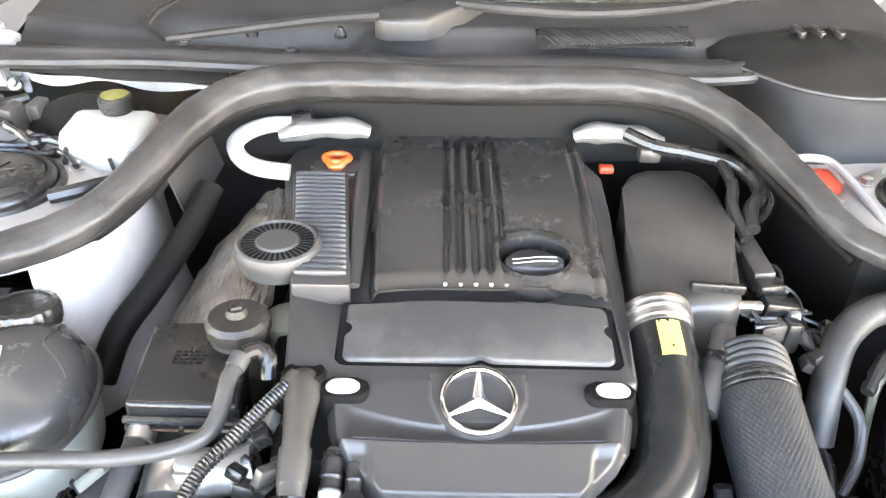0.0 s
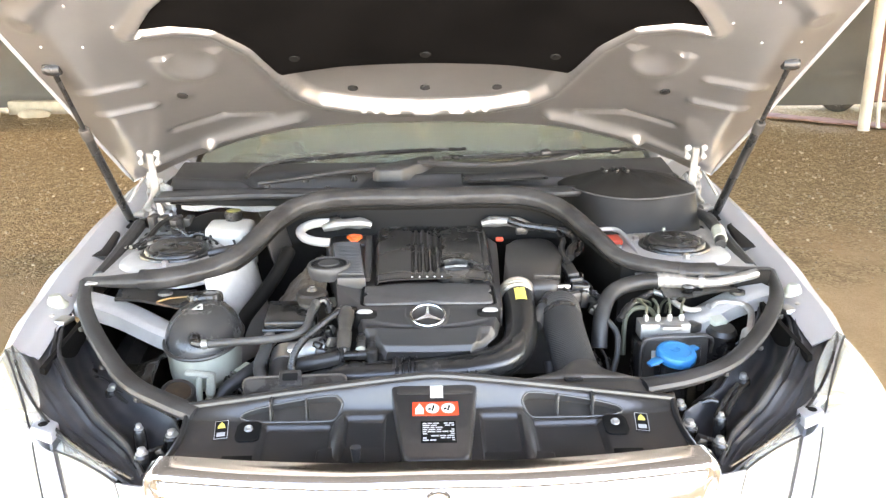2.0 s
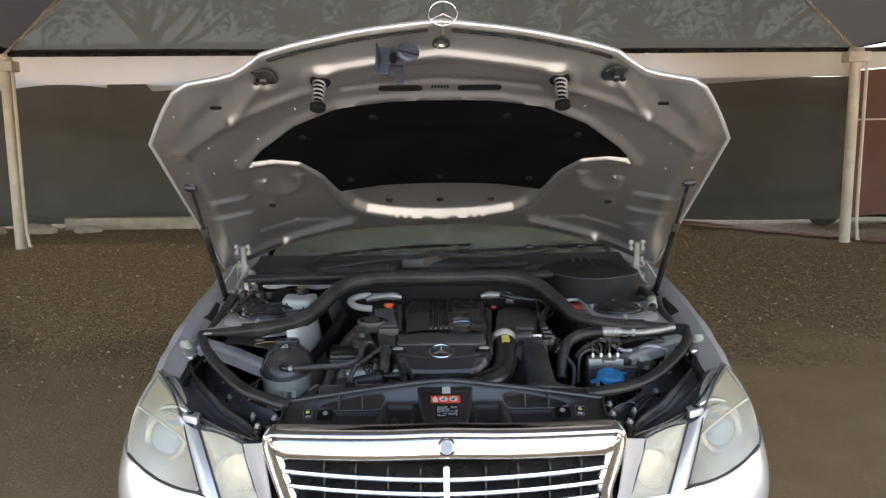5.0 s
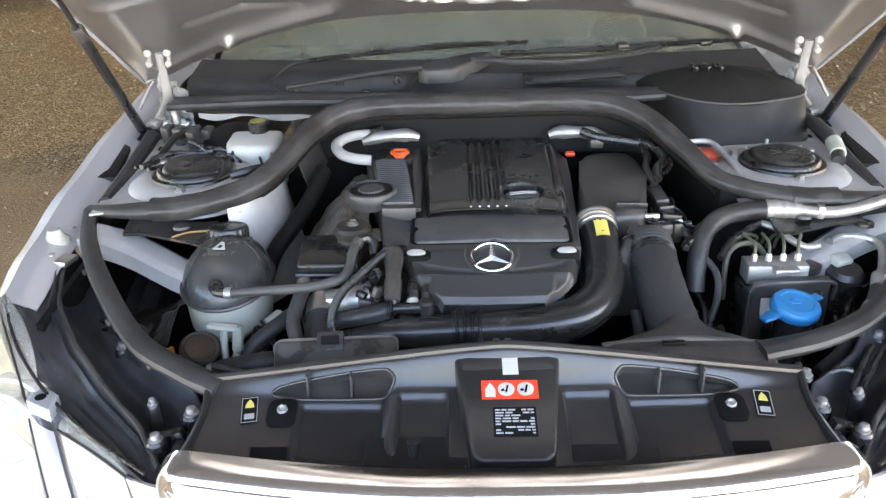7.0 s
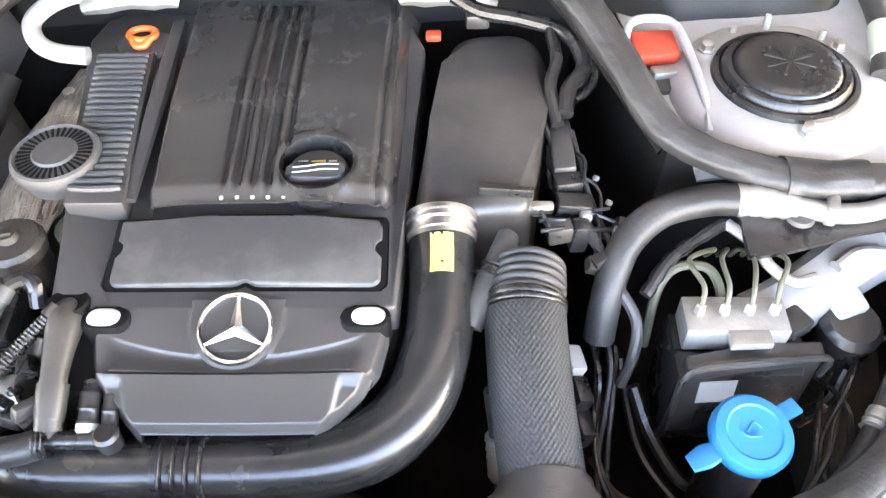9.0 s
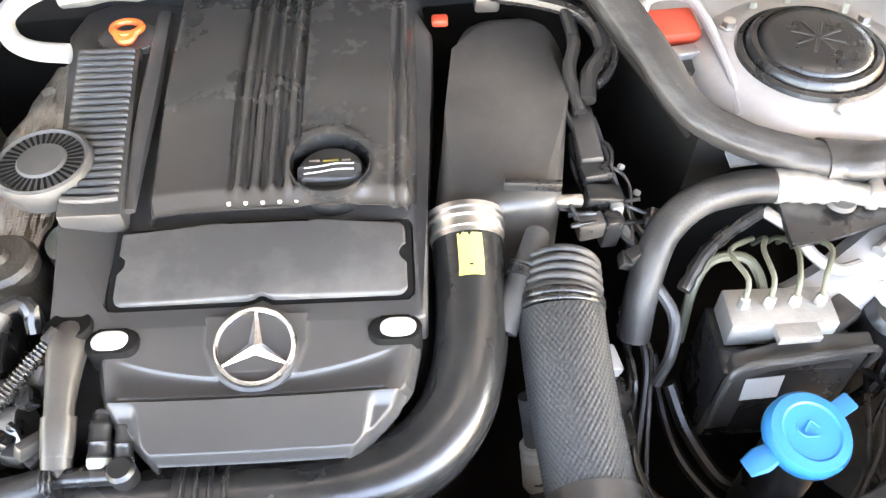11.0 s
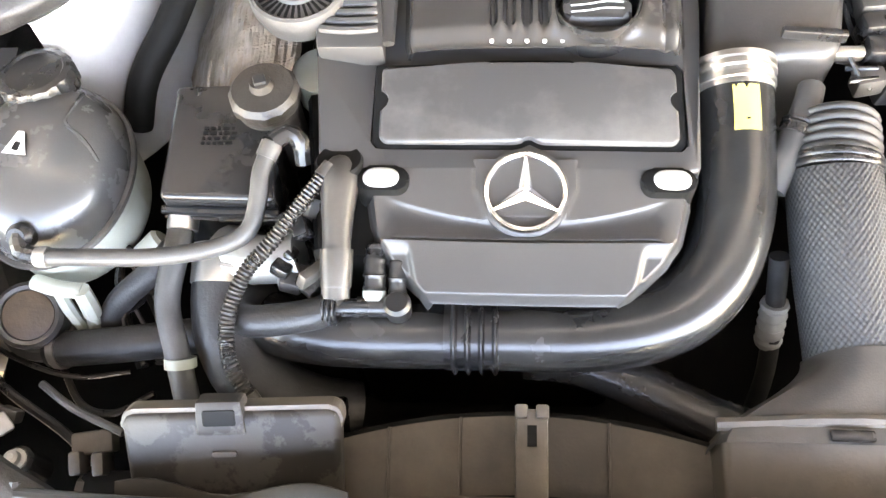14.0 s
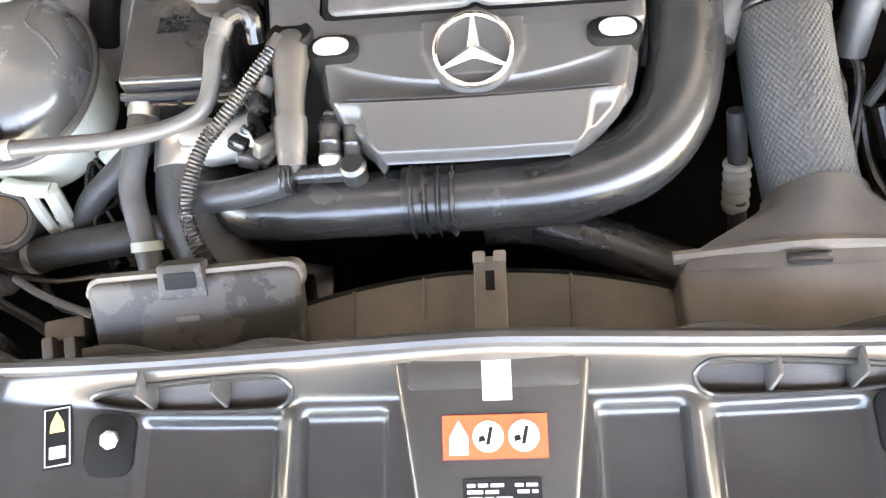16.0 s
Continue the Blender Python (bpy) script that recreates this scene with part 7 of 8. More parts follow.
box(bm, (-.292, .513, .798), (.006, .006, .014), .001)
part("lid_catch", bm, BLACK, ecu)
rg = random.Random(9)
for k in range(4):
    bm = bm_new()
    x = -.317
    y = .600 - .006 * k
    while x < -.285:
        w = rg.uniform(.003, .007)
        box(bm, (x + w / 2, y, .822 - .03 * (y - .52) + .0004), (w, .0028, .0008), 0)
        x += w + .002
    part("moulded_print", bm, INK, ecu)

pcap = holder("reservoir_cap", (-.257, .628, .80), "round black fluid reservoir with knobbed cap", "reservoir")
bm = bm_new()
lathe(bm, [(.030, .74), (.031, .825), (.029, .832)], (-.257, .628, 0), n=28)
part("reservoir", bm, KNOB, pcap)
bm = bm_new()
lathe(bm, [(.033, .828), (.034, .832), (.034, .842), (.030, .848), (.012, .850), (.010, .858), (0, .858)], (-.257, .628, 0), n=48, wob=lambda a, k: 1 + .03 * (math.sin(12 * a) > 0) * (1 <= k <= 2))
part("cap", bm, KNOB, pcap)
bm = bm_new()
box(bm, (-.257, .628, .858), (.012, .012, .008), .002, (0, 0, 20))
part("cap_nut", bm, BLACK, pcap)

shield = holder("heat_shield", (-.31, .80, .72), "crumpled grey metal foil heat shield", "heat shield")
bm = bm_new()


def foil(u, v):
    y = .61 + .345 * v
    x0, x1 = np.interp(v, [0, .15, .4, .75, 1], [-.352, -.372, -.392, -.382, -.335]), np.interp(v, [0, .25, 1], [-.27, -.235, -.255])
    x = x0 + (x1 - x0) * u
    z = .725 + .10 * math.sin(min(1, u * 1.3) * math.pi / 2) - .025 * (1 - v) ** 2
    z += .007 * noise.noise(Vector((x * 60, y * 22, 0))) + .004 * abs(noise.noise(Vector((x * 120, y * 40, 4)))) + .0007 * math.sin((x + y) * 700) * math.sin((x - y) * 700)
    return Vector((x, y, z))


sheet(bm, foil, 100, 170, .002)
part("foil", bm, FOIL, shield)
bm = bm_new()
lathe(bm, [(.008, 0), (.008, .004), (0, .005)], (-.285, .905, .822), n=12)
part("rivet", bm, STEEL, shield)

bm = bm_new()
tube(bm, [(-.345, .89, .862), (-.362, .84, .83), (-.395, .765, .79), (-.43, .72, .75), (-.45, .69, .70)], .017, 16, .012)
tagged(part("insulated_pipe", bm, DARK), "dark insulated pipe along the silver inner wing", "pipe")
bm = bm_new()
sheet(bm, lambda u, v: Vector((-.395 + .02 * u + .02 * v, .87 + .12 * u, .885 - .07 * v + .03 * u)), 6, 8, .003)
part("bulkhead_bracket", bm, SATIN, car, "dark bracket at the bulkhead")

throttle = holder("throttle_pipe", (-.175, .49, .78), "black plastic breather pipe dropping over the intake", "pipe")
bm = bm_new()
tube(bm, [(-.176, .552, .820), (-.175, .537, .829), (-.1745, .50, .822), (-.174, .46, .808), (-.174, .432, .793)], [.0165, .0180, .0150, .0130, .0135, .0130], 20, .004)
part("pipe", bm, SATIN, throttle)
bm = bm_new()
lathe(bm, [(.0215, -.006), (.0225, .004), (.0205, .007), (.015, .006)], (-.176, .5505, .832), (-14, 0, 0), 28)
part("collar", bm, INK, throttle)
bm = bm_new()
tube(bm, [(-.174, .472, .8125), (-.174, .440, .797), (-.174, .432, .793), (-.174, .426, .789)], [.0152, .0152, .0140, .0040], 20, .002)
part("foot", bm, SATIN, throttle)
bm = bm_new()
tube(bm, [(-.258, .465, .728), (-.271, .440, .750), (-.264, .421, .766), (-.24, .417, .773), (-.20, .421, .779), (-.182, .426, .782)], .0150, 18, .005)
hp = tagged(part("breather_hose", bm, RUBBER), "black rubber breather hose above the intake pipe", "hose")
bm = bm_new()
tube(bm, [(-.186, .4278, .783), (-.172, .428, .783)], .0168, 18, .0008, rib=lambda s: .0013 * math.sin(1400 * s))
part("hose_ring", bm, BLACK, hp)
bm = bm_new()
tube(bm, [(-.175, .428, .783), (-.12, .428, .785)], .0095, 12, .01)
part("plastic_tube", bm, BLACK, hp)
bm = bm_new()
lathe(bm, [(.012, -.012), (.013, .008), (.010, .012), (0, .012)], (-.118, .428, .785), n=16)
part("t_piece", bm, BLACK, hp)
for x, y, z, r in ((-.140, .452, .795, .010), (-.119, .450, .793, .008)):
    inj = holder("hose_connector", (x, y, z - .02), "small black hose connector with pale collar", "connector", "connectors by the throttle")
    bm = bm_new()
    tube(bm, [(x, y + .03, z + .008), (x, y + .01, z + .004), (x, y - .01, z - .006)], [r * .8, r, r], 18, .002, rib=lambda s: .0012 * (math.sin(500 * s) > .6))
    part("body", bm, BLACK, inj)
    bm = bm_new()
    tube(bm, [(x, y - .010, z - .006), (x, y - .018, z - .010)], r + .001, 18, .004)
    part("collar", bm, MILKY, inj)
rg = random.Random(21)
for k in range(13):
    x, y, z = rg.uniform(-.235, -.185), rg.uniform(.45, .535), rg.uniform(.775, .815)
    c = holder("wiring_plug", (x, y, z), "small black wiring plug beside the throttle", "plug", "plugs by the throttle")
    bm = bm_new()
    box(bm, (x, y, z), (rg.uniform(.012, .03), rg.uniform(.01, .025), rg.uniform(.012, .025)), .003, (rg.uniform(-30, 30), rg.uniform(-30, 30), rg.uniform(0, 90)))
    part("housing", bm, (BLACK, BLACK, SATIN, ALLOY)[k % 4], c)
    bm = bm_new()
    tube(bm, [(x, y, z), (x + rg.uniform(-.03, .03), y + rg.uniform(-.01, .03), z - .02), (x + rg.uniform(-.04, .04), y + rg.uniform(0, .05), z - .05)], .003, 6, .008)
    part("cable", bm, BLACK, c)

fan = holder("fan_shroud", (0, .31, .60), "brown-dusted black plastic radiator fan shroud", "shroud")
bm = bm_new()


def shroud(u, v):
    x = -.20 + .40 * u
    yb = .353 - .9 * x * x
    return Vector((x, yb - .10 * v, .722 - .03 * v - .10 * max(0, v - .75)))


sheet(bm, shroud, 40, 10, .004)
part("shroud", bm, DUSTY, fan)
# near-black wall carries the shade below the shroud's edge
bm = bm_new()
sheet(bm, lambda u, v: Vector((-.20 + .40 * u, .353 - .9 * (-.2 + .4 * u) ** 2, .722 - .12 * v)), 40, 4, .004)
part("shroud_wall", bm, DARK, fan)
for x in (-.125, .075, -.06):
    bm = bm_new()
    y0 = .353 - .9 * x * x
    tube(bm, [(x, y0 - .004, .7235), (x, y0 - .07, .704)], .0015, 6, .02)
    part("rib", bm, DUSTY, fan)
bm = bm_new()
box(bm, (.003, .300, .758), (.028, .085, .012), .003, (10, 0, 0))
box(bm, (-.006, .338, .772), (.011, .012, .008), .002)
box(bm, (.012, .338, .772), (.011, .012, .008), .002)
clip = part("clip_arm", bm, DUSTY, fan)
# black strip laid on the arm for the shade of its slot
bm = bm_new()
box(bm, (.003, .318, .7685), (.008, .018, .002), 0)
part("clip_slot", bm, INK, clip)
bm = bm_new()
box(bm, (0, .27, .52), (.84, .05, .36), .01)
tagged(part("radiator", bm, DARK), "dark radiator behind the front panel", "radiator")
bm = bm_new()
tube(bm, [(-.42, .275, .68), (0, .268, .685), (.42, .275, .68)], .02, 10, .05)
part("crossmember", bm, DUSTY, car)

lbox = holder("control_unit_box", (-.255, .29, .66), "dusty black control unit box with stained lid", "control box")
Mx = pose(-.254, .295, .757, 42, 0, 3)
STAIN = mat("stained_lid_plastic", (0.025, 0.0222, 0.0198), 0.42, 0, 0.2, 9, 0.06, 400, 0, 0.26, (0.15, 0.14, 0.13), 11, (0.53, 0.56), specular=0.25)
bm = bm_new()
prism(bm, [(-.094, -.085), (.090, -.085), (.095, .038), (.088, .044), (-.088, .044), (-.095, .038)], -.012, .006, .006, 3, m=Mx)
part("lid", bm, STAIN, lbox, "lid with pale dust stains")
bm = bm_new()
prism(bm, rounded(-.097, .097, .020, .048, .012), -.016, .001, .003, 2, m=Mx)
part("rim", bm, DUSTY, lbox)
bm = bm_new()
prism(bm, [(-.030, .024), (.014, .024), (.012, .056), (-.028, .056)], -.01, .0085, .003, 2, m=Mx)
latch = part("latch", bm, STAIN, lbox)
# no hole is cut; this black piece shows its shade
bm = bm_new()
prism(bm, rounded(-.022, .006, .034, .048, .002), .0075, .0098, 0, m=Mx)
part("latch_hole", bm, INK, latch)
bm = bm_new()
prism(bm, rounded(-.018, .004, .004, .009, .002), .005, .008, .001, m=Mx)
part("moulded_mark", bm, DUSTY, lbox)
bm = bm_new()
prism(bm, [(-.09, -.085), (.085, -.085), (.085, .01), (-.09, .01)], -.10, -.012, .004, 2, m=Mx)
part("body", bm, BLACK, lbox)

# cables and plug low beside the tank
for k, pts in enumerate(([(-.47, .37, .715), (-.43, .345, .722), (-.375, .322, .722)], [(-.56, .40, .67), (-.52, .37, .68), (-.45, .33, .69), (-.41, .30, .69)], [(-.50, .42, .64), (-.46, .37, .65), (-.42, .36, .655), (-.38, .38, .66)],
                         [(-.60, .45, .68), (-.55, .42, .66), (-.48, .40, .65), (-.42, .41, .64)], [(-.43, .52, .66), (-.40, .47, .64), (-.39, .42, .64)])):
    bm = bm_new()
    tube(bm, pts, (.004, .005, .004, .003, .005)[k], 8, .01)
    tagged(part("cable", bm, (HOSE, BLACK, BLACK, BLACK, RUBBER)[k]), "thin black cable low in the engine bay", "cable", "cables by the tank")
pl = holder("cable_plug", (-.41, .315, .69), "grey cable plug beside the control box", "plug")
for k, (dx, dy, w, hgt) in enumerate(((0, 0, .04, .02), (-.01, -.02, .012, .03), (.012, -.02, .012, .03))):
    bm = bm_new()
    box(bm, (-.41 + dx, .318 + dy, .70), (w, .022, hgt), .003, (15, 0, 10))
    part("plug_half" if k else "plug_body", bm, DUSTY, pl)
wire_y = mat("yellow_wire", (0.20, 0.12, 0.04), 0.5, 0, 0.1, 9, 0)
for nm, pts, mt in (("sensor_wire", [(-.60, .635, .826), (-.575, .648, .829), (-.55, .652, .83), (-.52, .655, .83)], wire_y), ("sensor_wire", [(-.60, .632, .824), (-.57, .628, .818), (-.545, .628, .81)], RUST),
                    ("sensor_wire", [(-.585, .40, .69), (-.572, .405, .70), (-.555, .395, .695)], wire_y)):
    bm = bm_new()
    tube(bm, pts, .0025, 8, .006)
    tagged(part(nm, bm, mt), "thin coloured sensor wire with plug", "wire", "sensor wires")
liner = holder("wheel_liner", (-.62, .52, .60), "black crumpled plastic wheel liner below the rail", "liner")
bm = bm_new()
sheet(bm, lambda u, v: Vector((-.70 + .14 * u, .36 + .24 * v, .68 + .07 * u * math.sin(2.6 * v) + .012 * noise.noise(Vector((u * 5, v * 6, 3))))), 20, 24, .003)
part("liner", bm, GLOSS, liner)

# brake fluid
br = holder("brake_fluid_reservoir", (-.505, .99, .82), "white plastic brake fluid reservoir with black cap", "reservoir")
bm = bm_new()
prism(bm, [(-.572, .970), (-.556, .938), (-.470, .938), (-.452, .96), (-.452, 1.045), (-.572, 1.045)], .79, lambda x, y: .905 - .15 * (1.02 - y) * .4, .014, 4)
part("tank", bm, WHITE, br)
bm = bm_new()
lathe(bm, [(.020, -.02), (.022, .0), (.0235, .002), (.0235, .018), (.021, .021), (0, .021)], (-.508, 1.035, .908), n=48, wob=lambda a, k: 1 + .025 * (math.sin(20 * a) > 0) * (2 <= k <= 3))
cp = part("cap", bm, BLACK, br, "black cap with a yellow ring mark")
bm = bm_new()
lathe(bm, [(0, 0), (.019, 0), (.019, .001), (.010, .0014), (0, .0014)], (-.508, 1.035, .9295), n=32)
part("cap_print", bm, mat("olive_print", (0.20, 0.19, 0.05), 0.6, 0, 0.3, 60, 0.2), cp)
bm = bm_new()
box(bm, (-.548, .95, .878), (.022, .012, .016), .003, (20, 0, 15))
tube(bm, [(-.548, .945, .87), (-.552, .93, .84), (-.54, .925, .80)], .004, 8, .01)
part("level_plug", bm, INK, br)
bm = bm_new()
lathe(bm, [(.09, -.05), (.10, -.02), (.10, .02), (.06, .05), (0, .055)], (-.56, 1.05, .82), (75, 0, 0), 32)
strap = bm_new()
tube(strap, [(-.553, .938, .80), (-.551, .932, .85), (-.549, .936, .885), (-.546, .96, .895)], .004, 8, .01, 1)
tube(strap, [(-.48, .930, .80), (-.482, .928, .85), (-.49, .932, .88)], .003, 8, .01, 1)
part("strap", strap, BLACK, br)
tagged(part("brake_servo", bm, DARK), "round black brake servo against the bulkhead", "servo")
for k, pts in enumerate(([(-.60, .97, .86), (-.63, .99, .885), (-.67, 1.02, .89), (-.70, 1.08, .87)], [(-.53, .83, .875), (-.49, .845, .88), (-.45, .885, .88), (-.42, .95, .90)], [(-.72, .95, .87), (-.70, 1.05, .895), (-.66, 1.09, .90)])):
    bm = bm_new()
    tube(bm, pts, (.006, .010, .008)[k], 8, .01, rib=(lambda s: .0012 * math.sin(2 * math.pi * s / .006)) if k == 0 else None)
    tagged(part("harness", bm, BLACK), "black cable harness behind the strut tower", "harness", "harnesses")
for x in (-.63, -.66, -.70, -.73):
    bm = bm_new()
    box(bm, (x, 1.06 + .02 * math.sin(x * 50), .885), (.022, .03, .05), .004, (10, 0, 30 * x))
    tagged(part("connector_block", bm, SATIN), "small dusty connector block by the hinge", "connector", "connector blocks")
# pale hose at the back left of the cover
bm = bm_new()
tube(bm, [(-.255, 1.012, .900), (-.285, 1.008, .900), (-.312, .99, .897), (-.325, .96, .892), (-.312, .93, .884), (-.285, .915, .878), (-.245, .912, .874)], .0115, 14, .006)
h = tagged(part("vacuum_hose", bm, mat("pale_grey_hose", (0.37, 0.37, 0.36), 0.5, 0, 0.1, 9, 0.1, 300, 0, 0.3)), "pale grey vacuum hose looping behind the engine cover", "hose")
bm = bm_new()
tube(bm, [(-.252, 1.012, .902), (-.225, 1.014, .906)], .015, 12, .004, rib=lambda s: .002 * math.sin(700 * s))
part("coupling", bm, BLACK, h)

# ---- right of the engine ----
coil = holder("wiring_harness", (.345, .80, .76), "black taped wiring harness with connector blocks", "harness")
for nm, pts, r in (("loom", [(.215, .99, .905), (.25, .965, .898), (.30, .955, .893), (.345, .935, .89), (.365, .91, .885), (.372, .875, .875), (.352, .845, .868), (.345, .81, .858)], .010),
                   ("branch", [(.335, .94, .89), (.34, .89, .878), (.33, .85, .868), (.337, .80, .85)], .008), ("branch", [(.365, .90, .885), (.385, .88, .87), (.378, .855, .86), (.36, .84, .855)], .006),
                   ("end_cable", [(.352, .70, .815), (.372, .655, .80), (.39, .615, .782), (.412, .585, .755), (.41, .56, .72), (.40, .55, .68)], .0065)):
    bm = bm_new()
    tube(bm, pts, r, 10, .008)
    part(nm, bm, HOSE if nm == "end_cable" else BLACK, coil)
for k, (x, y, z, sx, sy, sz) in enumerate(((.341, .775, .83, .026, .085, .03), (.343, .722, .825, .032, .022, .03), (.347, .695, .818, .040, .024, .03), (.330, .665, .812, .030, .02, .024), (.302, .687, .828, .045, .012, .014), (.352, .665, .806, .02, .02, .04), (.36, .69, .82, .014, .03, .014))):
    bm = bm_new()
    box(bm, (x, y, z), (sx, sy, sz), .004, (0, 6 * (k % 3 - 1), 8 * (k % 2)))
    part("connector", bm, (SATIN, BLACK, BLACK, SATIN, STEEL, BLACK, ALLOY)[k], coil)
bm = bm_new()
box(bm, (.245, .967, .885), (.03, .02, .02), .004)
part("loom_clip", bm, SATIN, coil)
bm = bm_new()
box(bm, (.188, .965, .862), (.020, .016, .010), .003)
part("orange_plug", bm, REDP, coil)
for k in range(5):
    bm = bm_new()
    lathe(bm, [(.0035, 0), (.0035, .006), (0, .007)], (.385 + .012 * (k % 2), .76 - .035 * k, .80 - .006 * k), (0, -60, 0), 8)
    part("wall_stud", bm, PAPER, car)

term = holder("jump_terminal", (.47, .93, .82), "red capped jump start terminal with steel guard loop", "terminal")
bm = bm_new()
box(bm, (.468, .932, .862), (.058, .05, .022), .005, (4, 0, 4))
part("red_cap", bm, REDP, term)
bm = bm_new()
box(bm, (.472, .89, .835), (.05, .07, .04), .004)
box(bm, (.475, .845, .83), (.05, .01, .03), .002)
part("base", bm, BLACK, term)
bm = bm_new()
box(bm, (.474, .888, .858), (.03, .018, .012), .002, (0, 0, 10))
part("post_nut", bm, ALLOY, term)
bm = bm_new()
tube(bm, [(.432, .92, .85), (.434, .948, .876), (.446, .962, .884), (.478, .962, .886), (.496, .945, .884), (.506, .89, .876), (.511, .83, .866), (.510, .78, .853)], .0058, 10, .006)
part("guard_loop", bm, BAY_PAINT, term)

ac = holder("air_conditioning_pipe", (.52, .66, .80), "air conditioning line, black hose into bare alloy pipe", "pipe")
bm = bm_new()
tube(bm, [(.375, .585, .72), (.382, .612, .775), (.402, .648, .812), (.44, .676, .830), (.49, .686, .838), (.526, .684, .841)], .018, 16, .008)
part("hose", bm, RUBBER, ac)
bm = bm_new()
tube(bm, [(.522, .684, .841), (.545, .682, .842), (.585, .672, .843)], [.0185, .018, .0145], 16, .004, rib=lambda s: .001 * math.sin(2 * math.pi * s / .016))
part("ferrule", bm, ALLOY, ac)
bm = bm_new()
tube(bm, [(.58, .673, .843), (.63, .660, .843), (.68, .668, .845), (.76, .705, .848)], .0115, 14, .008)
part("alloy_pipe", bm, ALLOY, ac)
bm = bm_new()
box(bm, (.618, .664, .845), (.014, .028, .026), .004, (0, 0, -15))
part("pipe_clamp", bm, ALLOY, ac)
bm = bm_new()
tube(bm, [(.42, .60, .78), (.45, .635, .80), (.50, .665, .815), (.513, .668, .82)], .0075, 10, .008, rib=lambda s: .0012 * math.sin(2 * math.pi * s / .006))
part("sleeve", bm, BLACK, ac)
bm = bm_new()
tube(bm, [(.513, .668, .82), (.535, .642, .818), (.552, .615, .808), (.575, .602, .80), (.60, .607, .80)], .0065, 10, .006)
part("thin_pipe", bm, ALLOY, ac)
bm = bm_new()
tube(bm, [(.625, .622, .80), (.655, .64, .803), (.70, .635, .80), (.715, .61, .795), (.70, .565, .78), (.675, .52, .765)], .0075, 10, .006)
part("return_pipe", bm, ALLOY, ac)
bm = bm_new()
tube(bm, [(.68, .53, .768), (.655, .49, .752), (.62, .44, .735), (.57, .39, .715), (.52, .36, .69)], .011, 12, .008)
part("lower_hose", bm, RUBBER, ac)
for a, b in (((.685, .54, .771), (.672, .512, .762)), ((.645, .475, .747), (.632, .457, .741))):
    bm = bm_new()
    tube(bm, [a, b], .0135, 12, .003, rib=lambda s: .001 * math.sin(900 * s))
    part("crimp", bm, ALLOY, ac)
bm = bm_new()
lathe(bm, [(.018, 0), (.017, .006), (.010, .007), (0, .006)], (.70, .655, .818), n=20)
part("rail_plug", bm, BLACK, car)

abs_ = holder("brake_control_unit", (.52, .55, .62), "brake control unit, alloy block on black housing with brake lines", "control unit")
bm = bm_new()
prism(bm, [(.445, .515), (.578, .515), (.590, .56), (.575, .60), (.448, .60)], .62, .752, .006)
part("housing", bm, BLACK, abs_)
bm = bm_new()
prism(bm, [(.452, .512), (.598, .528), (.600, .548), (.53, .545), (.452, .530)], .64, .770, .005, 3)
part("front_cover", bm, SATIN, abs_, "black cover with raised rim")
bm = bm_new()
tube(bm, [(.447, .506, .69), (.449, .507, .76), (.47, .512, .772), (.53, .518, .772), (.60, .528, .765), (.603, .53, .73)], .004, 8, .006)
part("cover_rim", bm, SATIN, abs_)
bm = bm_new()
box(bm, (.508, .568, .772), (.108, .046, .036), .003, (0, 0, -1))
part("valve_block", bm, ALLOY, abs_, "bare alloy valve block")
for k in range(4):
    x = .470 + .026 * k
    bm = bm_new()
    lathe(bm, [(.006, .788), (.006, .800), (.004, .803)], (x, .570, 0), n=6)
    part("union_nut", bm, STEEL, abs_)
    bm = bm_new()
    tube(bm, [(x, .570, .80), (x + .002, .582, .818), (x + .008 * (k - 1), .615, .822), (.500 + .014 * k, .648, .80), (.50 + .014 * k, .665, .77)], .0029, 8, .006)
    part("brake_line", bm, GREENH, abs_)
bm = bm_new()
tube(bm, [(.430, .59, .70), (.436, .612, .77), (.455, .628, .792), (.485, .625, .798), (.498, .61, .79), (.50, .585, .78)], .0055, 8, .006)
part("thick_line", bm, GREENH, abs_)
bm = bm_new()
box(bm, (.517, .538, .785), (.044, .02, .01), .002, (0, 0, 2))
part("white_tab", bm, ALLOY, abs_)
bm = bm_new()
box(bm, (.572, .566, .775), (.03, .03, .02), .004, (0, 0, 30))
part("connector", bm, BLACK, abs_)
bm = bm_new()
prism(bm, [(-.022, -.018), (.018, -.018), (.018, .016), (-.022, .016)], 0, .001, 0, m=pose(.492, .512, .728, 82, 0, 3))
part("white_sticker", bm, PAPER, abs_)

wash = holder("washer_filler", (.498, .44, .70), "bright blue washer fluid filler cap with tabs", "filler cap")
bm = bm_new()
lathe(bm, [(.030, .60), (.030, .76)], (.498, .440, 0), n=24)
part("neck", bm, BLACK, wash)
bm = bm_new()
lathe(bm, [(.038, 0), (.0405, .004), (.0405, .014), (.037, .020), (.028, .022), (.026, .0205), (0, .0205)], (.498, .440, .758), (10, 4, 0), 40)
bcap = part("cap", bm, BLUE, wash)
bm = bm_new()
tube(bm, [(.466, .425, .765), (.450, .418, .763), (.437, .413, .758)], [.010, .013, .009], 10, .004, .4)
part("tab", bm, BLUE, bcap)
bm = bm_new()
box(bm, (.540, .464, .770), (.026, .018, .005), .002, (5, 0, 30))
part("tab", bm, BLUE, bcap)
bm = bm_new()
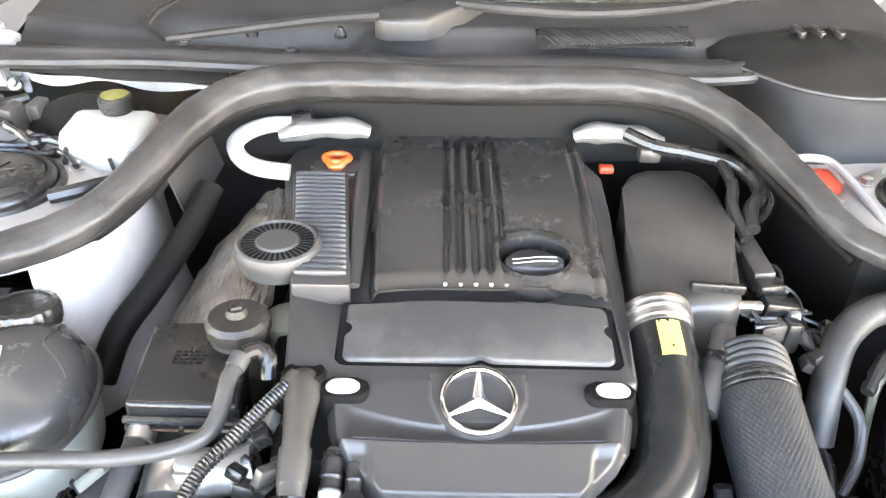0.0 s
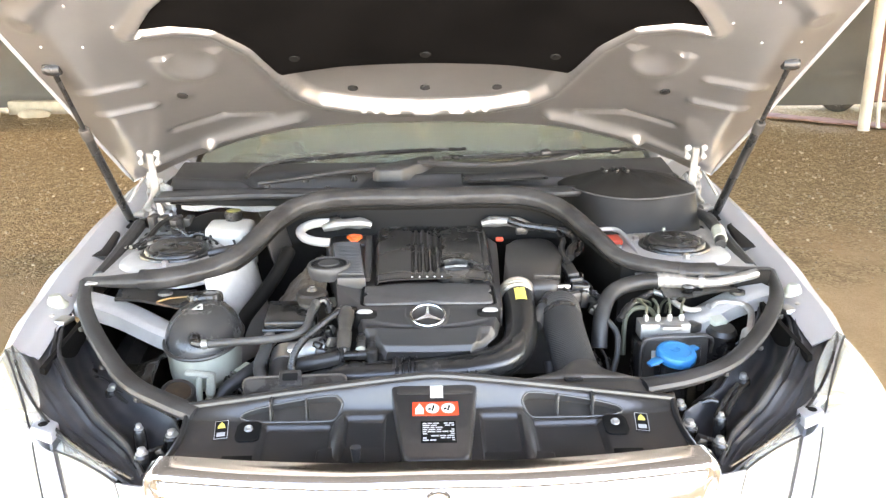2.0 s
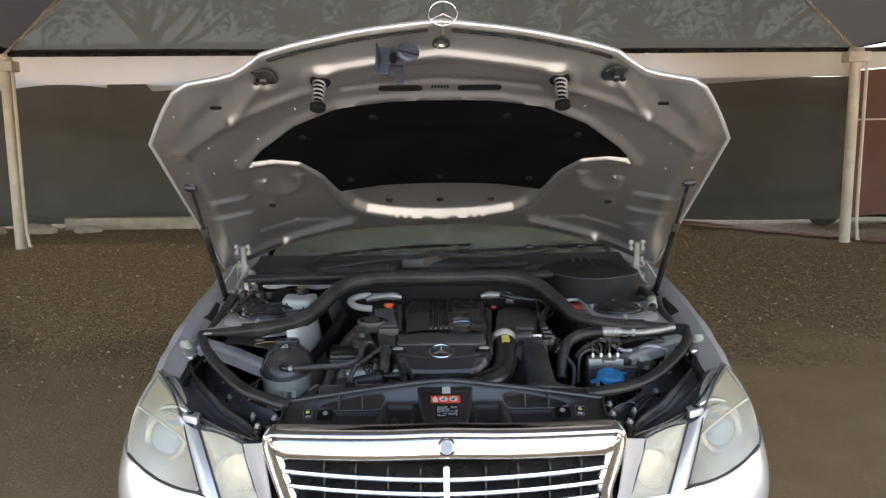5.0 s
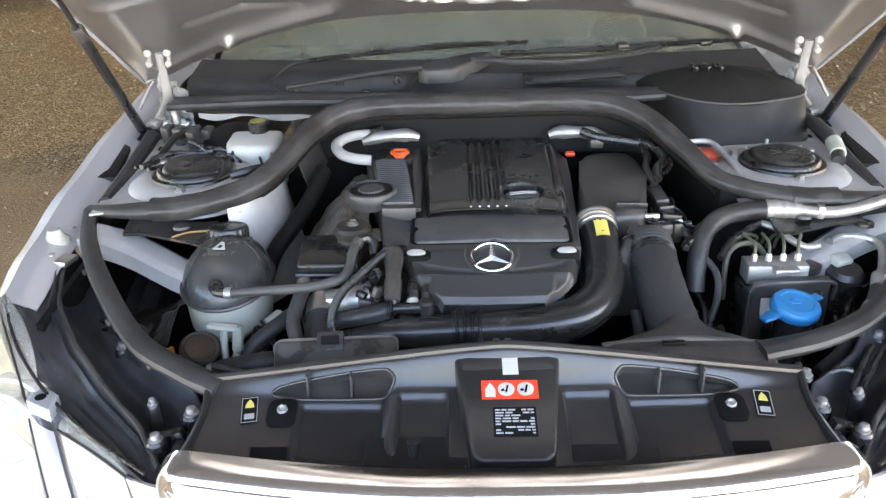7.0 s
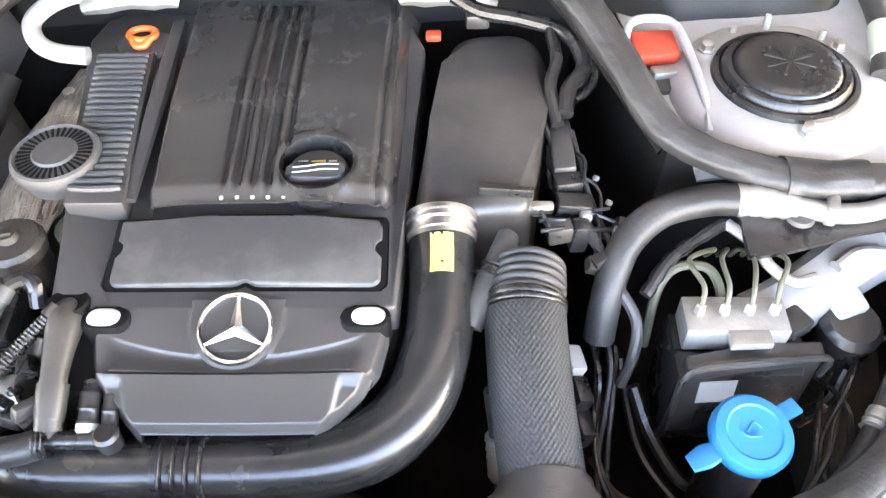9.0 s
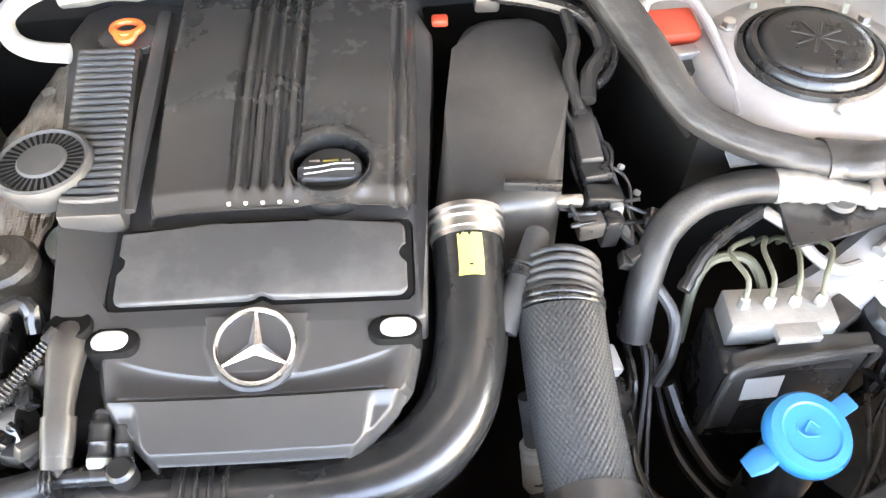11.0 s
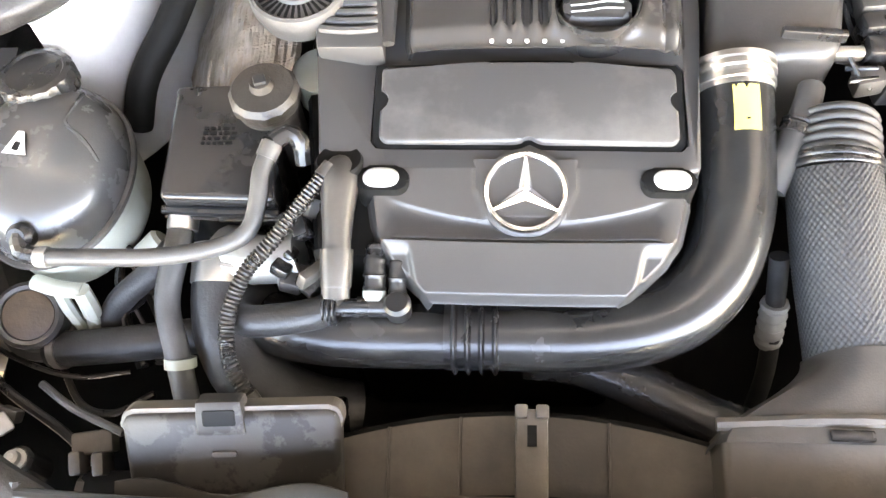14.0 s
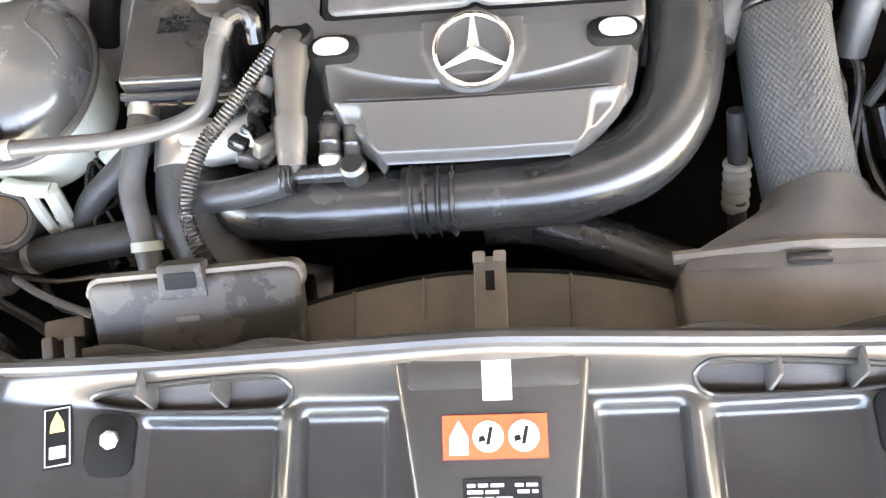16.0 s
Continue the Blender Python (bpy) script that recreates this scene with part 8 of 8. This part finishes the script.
tube(bm, [Vector((.498 + .012 * math.cos(t), .440 + .010 * math.sin(t), .7795)) for t in (1.2, 2.2, 3.2, 4.2, 5.2)], .0012, 6, .003)
tube(bm, [(.492, .436, .7795), (.500, .446, .7802), (.507, .440, .7795)], .0012, 6, .003)
part("moulded_symbol", bm, BLUE, bcap)

aux = holder("electric_valve", (.64, .57, .70), "black electric valve with white plug beside the brake unit", "valve")
bm = bm_new()
lathe(bm, [(.030, -.05), (.033, -.01), (.033, .02), (.026, .03), (0, .032)], (.64, .575, .742), (10, 0, 0), 24)
part("can", bm, BLACK, aux)
bm = bm_new()
box(bm, (.635, .588, .778), (.036, .028, .018), .005, (15, 0, 20))
part("white_plug", bm, MILKY, aux)
bm = bm_new()
tube(bm, [(.645, .55, .71), (.63, .53, .68), (.61, .53, .63)], .009, 10, .01)
part("cable", bm, BLACK, aux)
for k, pts in enumerate(([(.42, .56, .66), (.44, .52, .62), (.47, .47, .60), (.50, .46, .60)], [(.41, .60, .66), (.425, .55, .60), (.44, .50, .58), (.48, .44, .57)], [(.37, .50, .60), (.40, .46, .585), (.44, .45, .58)])):
    bm = bm_new()
    tube(bm, pts, (.008, .006, .004)[k], 8, .01)
    tagged(part("cable", bm, (BLACK, BLACK, RUST)[k]), "cable low beside the brake control unit", "cable", "cables by the brake unit")
for x, y, z, mt in ((.345, .565, .70, WHITE), (.35, .53, .69, BLACK), (.352, .50, .67, BLACK)):
    bm = bm_new()
    box(bm, (x, y, z), (.02, .035, .03), .004, (0, 20, 10))
    tagged(part("harness_plug", bm, mt), "small harness plug beside the intake hose", "plug", "harness plugs")
wp = tagged(part("washer_pipe", tube(bm_new(), [(.73, .86, .87), (.745, .92, .885), (.75, 1.0, .895), (.735, 1.08, .90)], .014, 12, .01), RUBBER), "black drain pipe behind the strut tower", "pipe")
bm = bm_new()
tube(bm, [(.738, .885, .878), (.747, .935, .888)], .017, 12, .004)
part("sleeve", bm, MILKY, wp)

# looms and clips round the strut tower beside the hinge
for r, z, a0, a1, w in ((.100, .876, 30, 175, .004), (.120, .878, 60, 170, .006), (.135, .876, 75, 170, .004)):
    pts = [(-.613 + r * math.cos(radians(a0 + (a1 - a0) * k / 6)), .862 + r * math.sin(radians(a0 + (a1 - a0) * k / 6)), z + .006 * math.sin(k * 2.1)) for k in range(7)]
    bm = bm_new()
    tube(bm, pts, w, 8, .008, rib=lambda s: .001 * math.sin(2 * math.pi * s / .007))
    loom = tagged(part("tower_loom", bm, BLACK), "black corrugated loom lying round the strut tower", "loom", "tower looms")
    for k in (1, 4):
        bm = bm_new()
        a, b = Vector(pts[k]), Vector(pts[k + 1])
        tube(bm, [a.lerp(b, .3), a.lerp(b, .55)], w + .003, 10, .004)
        part("loom_clip", bm, BLACK if k == 1 else SATIN, loom)


def tangle(parent, name, seed, count, a, b, spread, rad, mats):
    """Thin wires that wander from about a to about b."""
    rg = random.Random(seed)
    for k in range(count):
        p, q = Vector(a), Vector(b)
        jit = lambda w: Vector((rg.uniform(-1, 1) * w[0], rg.uniform(-1, 1) * w[1], rg.uniform(-1, 1) * w[2]))
        pts = [p.lerp(q, t) + jit(spread) for t in (0, .3, .6, 1)]
        bm = bm_new()
        tube(bm, pts, rg.uniform(*rad), 6, .008)
        part(name, bm, mats[k % len(mats)], parent)
        if k % 2 == 0:
            bm = bm_new()
            box(bm, pts[3], (rg.uniform(.012, .02), rg.uniform(.014, .024), .014), .003, (rg.uniform(-30, 30), rg.uniform(-30, 30), rg.uniform(0, 90)))
            part("plug", bm, (BLACK, SATIN, BLACK, ALLOY)[k // 2 % 4], parent)


tangle(coil, "wire", 11, 8, (.335, .80, .835), (.375, .645, .795), (.022, .02, .012), (.0018, .004), (BLACK, HOSE, BLACK, RUBBER))
tangle(coil, "wire", 12, 5, (.31, .675, .825), (.40, .68, .80), (.012, .022, .012), (.002, .0035), (BLACK, SATIN))
loom2 = holder("lower_loom", (-.40, .48, .70), "black wires and plugs low beside the coolant tank", "loom")
tangle(loom2, "wire", 13, 5, (-.43, .53, .700), (-.39, .42, .66), (.020, .02, .015), (.002, .004), (BLACK, HOSE, BLACK))
loom3 = holder("lamp_loom", (-.60, .42, .70), "black wires and plugs behind the headlamp housing", "loom")
tangle(loom3, "wire", 14, 8, (-.68, .50, .735), (-.52, .34, .715), (.03, .03, .012), (.002, .005), (BLACK, RUBBER, BLACK))
loom4 = holder("brake_loom", (.62, .50, .70), "black wires and plugs beside the brake control unit", "loom")
tangle(loom4, "wire", 15, 5, (.66, .60, .73), (.57, .40, .68), (.03, .03, .02), (.002, .004), (BLACK, RUBBER, BLACK))
loom5 = holder("duct_loom", (.40, .55, .68), "black wires and plugs low beside the intake hose", "loom")
tangle(loom5, "wire", 16, 5, (.375, .62, .70), (.39, .42, .61), (.02, .03, .03), (.002, .004), (BLACK, RUBBER, BLACK))
